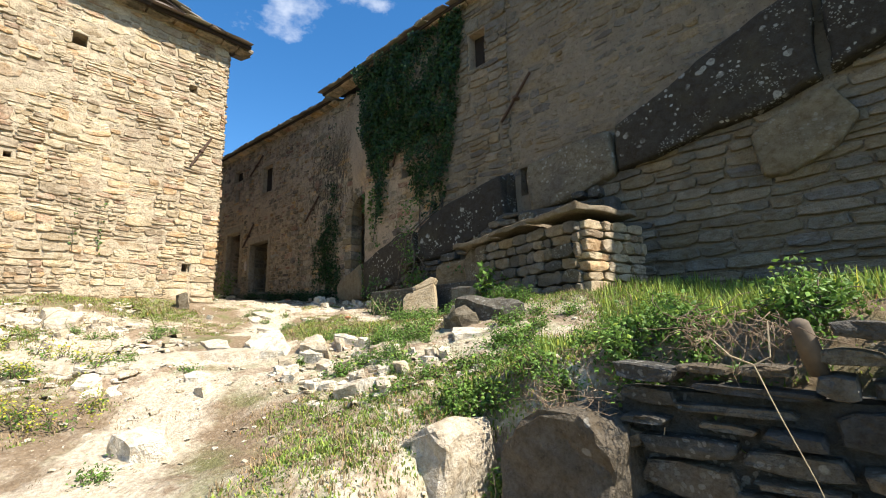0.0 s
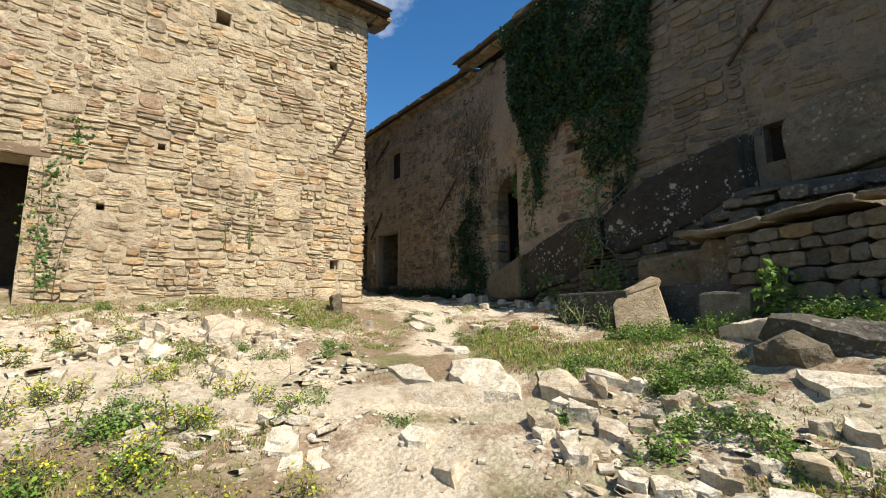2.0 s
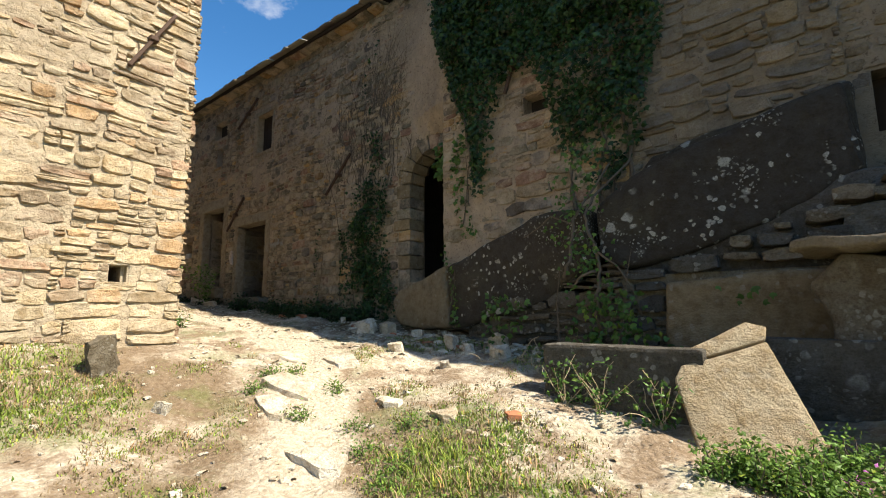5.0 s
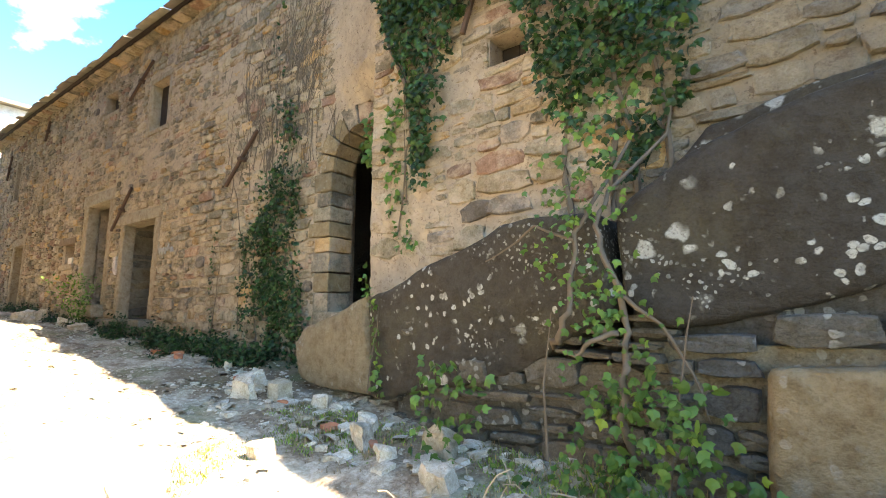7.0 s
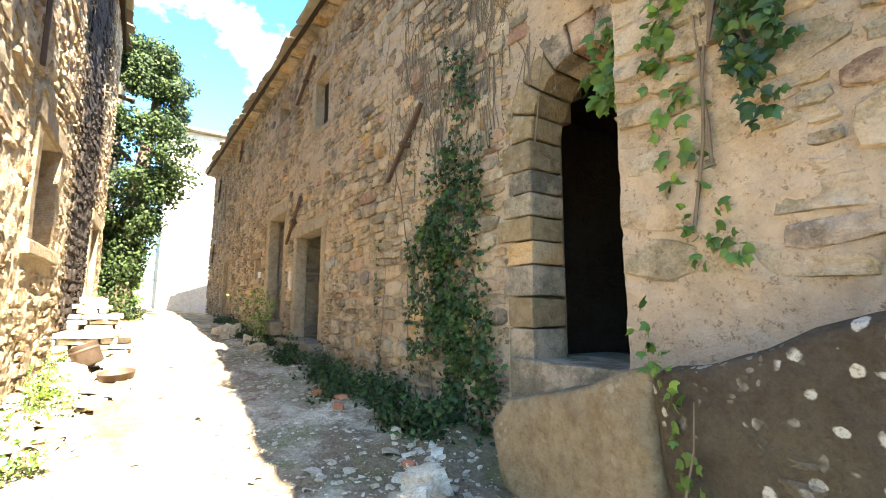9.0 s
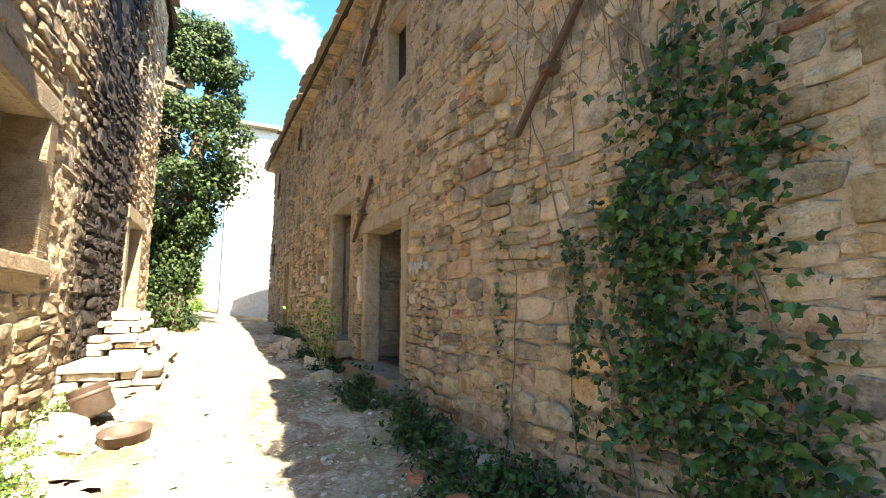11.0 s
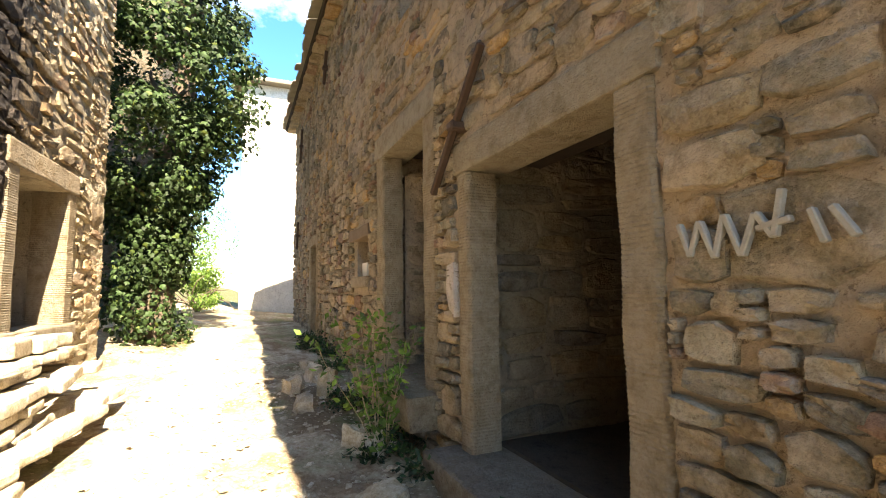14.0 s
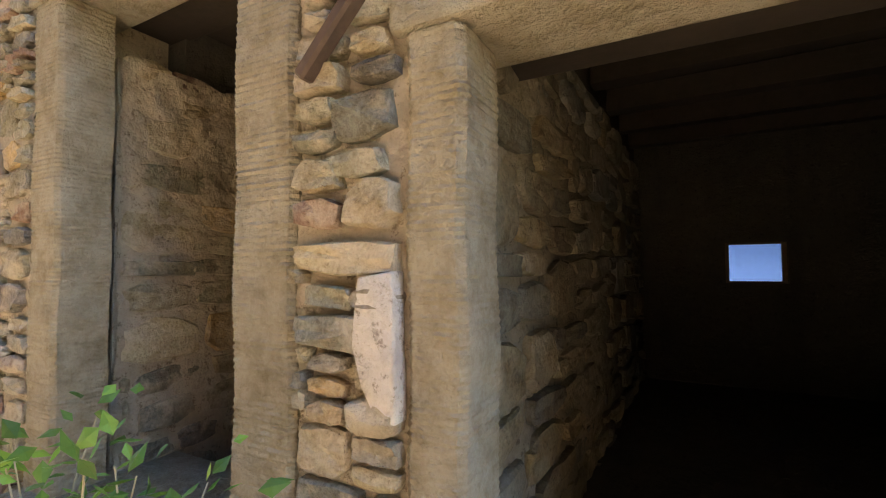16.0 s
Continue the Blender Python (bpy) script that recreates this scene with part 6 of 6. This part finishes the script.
    for _ in range(190):
        u0 = rng.normal(-12.3, 0.6)
        pts = wander(rng, (u0, -0.03, rng.uniform(4.8, 6.5)), (0, 0, 0.2), int(rng.integers(6, 14)), 0.035)
        for p in pts:
            p.y, p.z = -0.02 - 0.02 * rng.random(), min(p.z, 8.8)
        tube(bm, pts, 0.006, 0.0025, 4)
    part("stem", bm, BARK, t)["kind"] = "stuff"
    # ivy over the boulders
    young = lambda c, w: (lambda u, v: max(0, 1 - abs(u - c - 0.12 * math.sin(v * 3)) / w) * (0.35 + 0.65 * (nz(u * 3, v * 3, 6) > -0.1)))
    wall_ivy("ivy", pose(-7.3, 7.02, 0), "young ivy creeping in the cleft between boulders", (-0.7, 0.5, 2.1, 4.4), young(0.0, 0.4), 620, 0.03, 0.065, 0.1, IVYLIGHT, 108, [(0.3, 2.1, 1.2), (-0.35, 2.2, 0.9)], IVY_LEAF, 0.01)
    wall_ivy("ivy", ROCK_A, "young ivy strand over the boulder", (-2.55, -1.95, 2.35, 3.5), young(-2.25, 0.1), 150, 0.04, 0.075, 0.06, IVYLIGHT, 109, [(-2.25, 2.35, 1.0)], IVY_LEAF, 0.008)
    wall_ivy("ivy", pose(0, 6.95, 0), "young ivy among the wall-foot stones", (-8.6, -5.6, 1.95, 2.75), lambda u, v: max(0, nz(u * 1.5, v * 1.5, 2) + 0.1), 520, 0.045, 0.085, 0.12, IVYLIGHT, 110, [], IVY_LEAF)
    # gnarled ivy trunks in the cleft
    t = thing("climbing_vine", pose(-7.3, 6.98, 0), "gnarled grey-brown ivy trunks twisting up between the boulders", "vine")
    rng = np.random.default_rng(113)
    for path, r in ((((-0.34, 0.1, 2.85), (-0.26, -0.02, 2.92), (-0.18, -0.04, 3.08), (-0.17, 0.0, 3.3), (-0.14, 0.02, 3.55), (-0.07, 0.1, 3.72), (-0.02, 0.4, 4.0), (0.1, 0.75, 4.4), (0.05, 0.92, 5.2)), 0.022),
                    (((0.12, 0.08, 2.25), (0.08, -0.02, 2.5), (0.12, -0.04, 2.7), (0.14, 0.0, 2.9), (0.12, 0.02, 3.1), (0.02, 0.02, 3.38), (-0.04, 0.1, 3.6), (0.0, 0.3, 3.85), (0.3, 0.7, 4.3), (0.4, 0.9, 5.0)), 0.026),
                    (((0.1, 0.0, 2.95), (-0.05, -0.04, 2.9), (-0.16, 0.0, 2.82), (-0.3, 0.04, 2.84)), 0.018),
                    (((0.13, 0.0, 3.15), (0.3, 0.02, 3.0), (0.45, 0.06, 2.75), (0.5, 0.1, 2.5)), 0.012),
                    (((-0.15, 0.0, 3.5), (-0.4, 0.0, 3.62), (-0.6, 0.02, 3.5), (-0.8, 0.06, 3.42)), 0.01)):
        pts = [Vector(p) for p in path]
        fine = []
        for a, b in zip(pts, pts[1:]):
            fine += [a.lerp(b, k / 3) + Vector(rng.normal(0, 0.35 * r, 3)) for k in range(3)]
        bm = bmesh.new()
        tube(bm, fine + [pts[-1]], r, r * 0.45, 7)
        part("vine_stem", bm, BARK, t, "", True)
    # corner house
    wall_ivy("ivy", LE, "sparse yellowing ivy beside the corner house doorway", (-1.15, -0.15, 2.2, 5.0), lambda u, v: max(0, 0.75 - abs(u + 0.72 + 0.12 * math.sin(v * 2.3)) / 0.4) * (0.4 + 0.6 * (nz(u * 3, v * 2, 6) > -0.1)), 620, 0.035, 0.075, 0.05, IVYLIGHT, 111, [(-0.8, 2.2, 2.4), (-0.6, 2.2, 1.7)], IVY_LEAF, 0.01)
    wall_ivy("ivy", LE, "small ivy sprigs on the sunlit wall", (1.5, 2.3, 3.1, 4.3), lambda u, v: max(0, 1 - min(abs(u - 1.7), abs(u - 2.12)) / 0.09) * 0.7, 130, 0.035, 0.06, 0.04, IVYLIGHT, 112, [(1.7, 3.1, 1.0), (2.1, 3.2, 1.1)], IVY_LEAF, 0.006)


def blob_points(rng, centres, n, shell=0.72):
    """Points near the skins of a set of ellipsoids (x, y, z, rx, ry, rz)."""
    c = np.array(centres)
    pick = rng.integers(len(c), size=n)
    d = rng.normal(0, 1, (n, 3))
    d /= np.linalg.norm(d, axis=1, keepdims=True)
    r = shell + (1.08 - shell) * rng.random((n, 1))
    return c[pick, :3] + d * r * c[pick, 3:], d


def build_tree():
    t = thing("ivy_tree", pose(-24.3, 5.1, gz(-24.3, 5.1) - 0.05), "old tree smothered in glossy dark ivy", "tree")
    rng = np.random.default_rng(120)
    bm = bmesh.new()
    tube(bm, wander(rng, (0, 0, 0), (0, 0, 0.5), 14, 0.012), 0.34, 0.12, 9)
    for k in range(9):
        a = k * 2.4
        tube(bm, wander(rng, (0, 0, 2.2 + 0.6 * k), (0.2 * math.cos(a), 0.2 * math.sin(a), 0.2), 4, 0.05), 0.08, 0.02, 6)
    part("trunk", bm, BARK, t)
    cs = []
    for k in range(100):
        h = rng.uniform(1.1, 8.4)
        spread = np.interp(h, [1.1, 2.4, 3.4, 5.5, 7.5, 8.4], [0.2, 0.5, 1.5, 1.8, 1.25, 0.4])
        a, q = rng.uniform(0, 6.28), spread * rng.uniform(0.5, 1.0)
        s = rng.uniform(0.35, 0.62)
        cs.append((q * math.cos(a), q * math.sin(a), h, s, s, s * 0.85))
    p, d = blob_points(rng, cs, 42000, 0.45)
    leaf_part("crown", t, p, d * 0.8 + np.array([0.2, 0.1, 0.35]), rng.uniform(0.05, 0.12, len(p)), rng, TREE_IVY, IVY_LEAF, 0.5, 0.5)
    p, d = blob_points(rng, [(0.15 * math.sin(k * 2.1), 0.2 * math.cos(k * 1.7) - 0.1, 0.25 + 0.35 * k, 0.62, 0.6, 0.45) for k in range(8)], 5200, 0.6)
    leaf_part("trunk_ivy", t, p, d, rng.uniform(0.06, 0.12, len(p)), rng, TREE_IVY)


def build_hedges():
    rng = np.random.default_rng(130)
    for k, (x, y, s, h) in enumerate(((-30.5, 3.6, 1.1, 2.2), (-31.5, 5.2, 0.8, 1.6), (-32.3, 2.6, 1.6, 3.4), (-33.5, 4.8, 1.2, 3.0), (-35, 3.0, 2.2, 5.5), (-37.5, 5.2, 2.2, 4.5))):
        b = thing("bush", pose(x, y, gz(x, y) - 0.05), "sunlit yellow-green bush at the end of the lane", "bush", "bushes at the lane end")
        bm = bmesh.new()
        for q in range(6):
            tube(bm, wander(rng, (0, 0, 0), (0.12 * math.cos(q), 0.12 * math.sin(q), 0.3), 5, 0.1), 0.03, 0.01, 5)
        part("stem", bm, BARK, b)["kind"] = "stuff"
        cs = [(rng.uniform(-1, 1) * s * 0.6, rng.uniform(-1, 1) * s * 0.6, rng.uniform(0.25, 0.95) * h, s * 0.4, s * 0.4, s * 0.35) for _ in range(14)]
        p, d = blob_points(rng, cs, 2200, 0.4)
        leaf_part("foliage", b, p, d + np.array([0.2, 0, 0.4]), rng.uniform(0.06, 0.13, len(p)), rng, WEED if k % 2 else IVYLIGHT, PLAIN_LEAF)


def plant(name, label, seed, stems, height, spread, nleaf, lsize, material, heads=0, head_mat=None, head_size=0.02, stem_mat=None, category="plant"):
    """An upright small plant: stems, leaves along them and, where it flowers, heads at their tips."""
    t = thing(name, pose(0, 0, 0), label, category)
    rng = np.random.default_rng(seed)
    bm = bmesh.new()
    lp, ld, hp = [], [], []
    for k in range(stems):
        a = rng.uniform(0, 6.28)
        lean = rng.uniform(0.1, 1.0) * spread
        pts = wander(rng, (0.02 * math.cos(a), 0.02 * math.sin(a), -0.02), (lean * math.cos(a) / 6, lean * math.sin(a) / 6, height * rng.uniform(0.6, 1.0) / 6), 6, 0.02)
        tube(bm, pts, 0.005, 0.0025, 4)
        for p in pts[1:]:
            for _ in range(max(1, nleaf // (stems * 6))):
                lp.append(np.array(p) + rng.normal(0, 0.025 + spread * 0.06, 3))
                ld.append(rng.normal(0, 1, 3) * 0.6 + np.array([0, 0, 0.9]))
        hp.append(np.array(pts[-1]))
    part("stem", bm, stem_mat or BARK, t)["kind"] = "stuff"
    lp = np.array(lp)
    leaf_part("leaves", t, lp, np.array(ld), rng.uniform(0.6, 1.2, len(lp)) * lsize, rng, material, PLAIN_LEAF, 0.1, 0.5)
    if heads:
        q = np.repeat(np.array(hp), heads, 0) + rng.normal(0, head_size * 1.3, (heads * len(hp), 3))
        leaf_part("flower_head", t, q, np.tile(np.array([0, 0, 1.0]), (len(q), 1)), rng.uniform(0.7, 1.3, len(q)) * head_size, rng, head_mat, PLAIN_LEAF, 0.05, 0.6)
    return t


def sow(protos, n, area, seed, smin, smax, keep=None):
    """Copies of small plants over a stretch of ground."""
    rng = np.random.default_rng(seed)
    done = 0
    for _ in range(n * 12):
        if done >= n:
            break
        x, y = rng.uniform(area[0], area[1]), rng.uniform(area[2], area[3])
        if keep is not None and not keep(x, y):
            continue
        if any((x - a) ** 2 + (y - b) ** 2 < (0.4 * s) ** 2 for a, b, s in FLAT):
            continue
        ob = protos[done % len(protos)]
        m = pose(x, y, gz(x, y), 0, 0, rng.uniform(0, 360))
        s = rng.uniform(smin, smax)
        if done < len(protos):
            ob.matrix_basis = m
        else:
            copy_thing(ob, m)
        done += 1


def build_small_plants():
    spurge = [plant("spurge_plant", "flowering yellow-green spurge among stones", 140 + k, 9, 0.26, 0.16, 90, 0.04, WEED, 9, YELLOW, 0.028) for k in range(3)]
    sow(spurge, 72, (-9.2, -4.6, -1.6, 1.5), 141, 1, 1, lambda x, y: nz(x * 0.8, y * 0.8, 5) > -0.15)
    weeds = [plant("weed_clump", "leafy green weed clump on the bank", 150 + k, 13, 0.18, 0.26, 620, 0.034, WEED) for k in range(4)]
    sow(weeds, 70, (-5.2, 0.5, 2.5, 5.4), 151, 1, 1, lambda x, y: nz(x * 0.9, y * 0.9, 15) > -0.05)
    sow([plant("weed_clump", "weeds spilling over the terrace edge", 155 + k, 13, 0.16, 0.3, 560, 0.036, WEED) for k in range(3)], 36, (-2.3, 1.6, 2.42, 2.75), 152, 1, 1)
    sow([plant("weed_clump", "bushy bright green weeds at the path side", 157 + k, 14, 0.2, 0.3, 640, 0.038, WEED) for k in range(2)], 16, (-6.8, -4.7, -1.3, 0.35), 153, 1, 1)
    low = [plant("weed_clump", "low green weed tuft in the path", 160 + k, 11, 0.09, 0.22, 420, 0.026, WEED) for k in range(3)]
    sow(low, 60, (-10.8, -3.4, -1.0, 5.6), 161, 1, 1, lambda x, y: nz(x * 0.7, y * 0.7, 21) > 0.12)
    foot = [plant("weed_clump", "dark green nettle clump at the wall foot", 170 + k, 10, 0.34, 0.26, 240, 0.07, IVY) for k in range(3)]
    sow(foot, 24, (-17.2, -11.6, 7.55, 8.0), 171, 1, 1)
    sow([plant("weed_clump", "dark green nettle clump along the lane edge", 175 + k, 9, 0.26, 0.22, 180, 0.06, IVY) for k in range(2)], 26, (-24.5, -17.6, 7.6, 8.0), 172, 1, 1)
    sow([plant("weed_clump", "sunlit yellow-green weeds at the lane house foot", 178 + k, 9, 0.24, 0.25, 160, 0.05, IVYLIGHT, 3, YELLOW, 0.025) for k in range(2)], 24, (-16.8, -12.5, 4.55, 5.0), 173, 1, 1)
    sap = plant("sapling", "green sapling growing beside the narrow doorway", 180, 12, 1.15, 0.42, 620, 0.075, WEED, 0, None, 0.02, DRYSTALK, "sapling")
    sap.matrix_basis = pose(-18.35, 7.72, gz(-18.35, 7.72))
    mull = plant("mullein_plant", "tall green mullein in front of the bench", 181, 5, 0.72, 0.1, 210, 0.1, WEED)
    mull.matrix_basis = pose(-4.25, 5.62, gz(-4.25, 5.62))
    pink = [plant("pink_flower", "pink flowering plant beside the leaning slab", 190 + k, 8, 0.2, 0.16, 110, 0.05, WEED, 8, PINK, 0.026, None, "flower") for k in range(2)]
    for ob, (x, y) in zip(pink, ((-5.3, 5.2), (-5.62, 5.38))):
        ob.matrix_basis = pose(x, y, gz(x, y))
    sow([plant("weed_clump", "leafy green weeds at the foot of the leaning slab", 185 + k, 13, 0.18, 0.24, 560, 0.036, WEED) for k in range(2)], 26, (-6.3, -3.3, 5.0, 5.62), 186, 1, 1)
    kerbivy = [plant("weed_clump", "trailing yellow-green creeper on the kerb block", 195 + k, 8, 0.5, 0.2, 150, 0.05, IVYLIGHT, 0, None, 0.02, DRYSTALK) for k in range(2)]
    for k, (x, y) in enumerate(((-7.05, 5.78), (-6.75, 5.76), (-6.3, 5.74))):
        m = pose(x, y, gz(x, y), 0, 0, 70 * k)
        if k < 2:
            kerbivy[k].matrix_basis = m
        else:
            copy_thing(kerbivy[0], m)


def grass_mask(x, y):
    n = np.array([nz(a * 0.6, b * 0.6, 30) + 0.6 * nz(a * 1.7, b * 1.7, 31) for a, b in zip(x, y)])
    bias = 0.6 * smooth(2.3, 2.5, y) * smooth(-2.6, -1.6, x) + 0.26 * smooth(3.4, 4.4, y) * smooth(-8.6, -7.2, x) - 0.5 * (1 - smooth(0.2, 0.7, path_dist(x, y)))
    bias = bias + 0.4 * smooth(-9.4, -10.2, x) * (y < 4.6) * (x > -11.4) + 0.25 * smooth(2.4, 3.0, y) * (y < 4.4) * (x < -8.2) * (x > -10.4) + 0.12 * (1 - smooth(2.2, 3.0, y)) * smooth(-6.5, -4.5, x) + 0.18 * smooth(-4.6, -5.6, x) * (x > -9.5) * (y < 1.2) - 0.25 * smooth(-5.6, -7.0, x) * (1 - smooth(1.8, 2.6, y)) - 0.6 * smooth(-11.0, -12.0, x)
    return n + bias


def blades(n, area, seed, hmin, hmax, need, material, name, label, lean=0.45, width=0.006):
    rng = np.random.default_rng(seed)
    # tufts of several blades
    k = n // 7
    tx, ty = rng.uniform(area[0], area[1], k), rng.uniform(area[2], area[3], k)
    m = grass_mask(tx, ty)
    ok = m > need + rng.uniform(0, 0.25, k)
    tx, ty, m = tx[ok], ty[ok], m[ok]
    x = (tx[:, None] + rng.normal(0, 0.035, (len(tx), 7))).ravel()
    y = (ty[:, None] + rng.normal(0, 0.035, (len(tx), 7))).ravel()
    s = np.repeat(np.clip(0.6 + m, 0.6, 1.5), 7)
    z = ground_z(x, y) + lumps(x, y) - 0.01
    n = len(x)
    h = rng.uniform(hmin, hmax, n) * s
    a = rng.uniform(0, 6.28, n)
    l = rng.uniform(0.05, lean, n) * h
    dx, dy = np.cos(a), np.sin(a)
    w = width * rng.uniform(0.7, 1.4, n)
    base = np.stack([x, y, z], 1)
    side = np.stack([-dy * w, dx * w, 0 * w], 1)
    mid = base + np.stack([dx * l * 0.3, dy * l * 0.3, h * 0.6], 1)
    tip = base + np.stack([dx * l, dy * l, h], 1)
    v = np.stack([base - side, base + side, mid - side * 0.8, mid + side * 0.8, tip], 1).reshape(-1, 3)
    f = (np.array([(0, 1, 2), (1, 3, 2), (2, 3, 4)])[None] + (np.arange(n) * 5)[:, None, None]).reshape(-1, 3)
    tagged(place(name, tri_mesh(name, v, f, material)), label, "grass", "", "stuff")


def build_grass():
    blades(420000, (-11.3, 2.5, -2.5, 7.3), 200, 0.012, 0.04, 0.03, GRASS, "grass", "short green grass tufts on the bank", 0.9, 0.005)
    blades(70000, (-11.3, 2.5, -2.5, 7.3), 203, 0.03, 0.07, 0.4, GRASS, "grass_tufts", "taller green grass tufts on the bank", 1.1, 0.005)
    blades(150000, (-11.3, 2.5, -2.5, 7.3), 201, 0.02, 0.07, -0.08, DRYGRASS, "dry_grass", "dry straw-coloured grass in the bank", 1.2, 0.004)
    blades(14000, (-2.4, 3.5, 2.5, 7.3), 202, 0.06, 0.15, 0.3, GRASS, "tall_grass", "tall sunlit grass on the terrace", 0.5)
    rng = np.random.default_rng(206)
    x, y = rng.uniform(-10.6, 1.0, 90000), rng.uniform(-1.6, 6.0, 90000)
    m = grass_mask(x, y)
    ok = m > 0.28 + rng.uniform(0, 0.2, len(x))
    x, y = x[ok], y[ok]
    p = np.stack([x, y, ground_z(x, y) + lumps(x, y) + rng.uniform(0.0, 0.035, len(x))], 1)
    ob = place("clover", tri_mesh("clover", *leaves(p, np.tile(np.array([0, 0, 1.0]), (len(p), 1)), rng.uniform(0.014, 0.034, len(p)), rng, PLAIN_LEAF, 0.1, 0.5), WEED))
    tagged(ob, "low bright green clover mats between the stones", "clover", "", "stuff")
    rng = np.random.default_rng(205)
    bm = bmesh.new()
    for k in range(170):
        if k < 80:
            x, y = rng.normal(-8.8, 0.9), rng.normal(1.5, 0.35)
        elif k < 130:
            x, y = rng.uniform(-1.9, 0.8), rng.uniform(2.2, 2.6)
        else:
            x, y = rng.uniform(-8.5, -6.5), rng.uniform(6.3, 6.9)
        a = rng.uniform(0, 6.28)
        st = 0.07 * rng.uniform(0.6, 1.4)
        tube(bm, wander(rng, (x, y, gz(x, y) + 0.02), (st * math.cos(a), st * math.sin(a), rng.uniform(-0.02, 0.03)), 5, 0.03), 0.006, 0.003, 4)
    tagged(part("dry_twigs", bm, DRYSTALK), "dry brown twigs and roots on the bank", "twigs", "", "stuff")


build_ivy()
build_tree()
build_hedges()
build_small_plants()
build_grass()

# ---- pieces of the walls ----
build_roofs()
build_facade_stones()
build_wall_b_stones()
build_wall_le_stones()
build_wall_ll_stones()
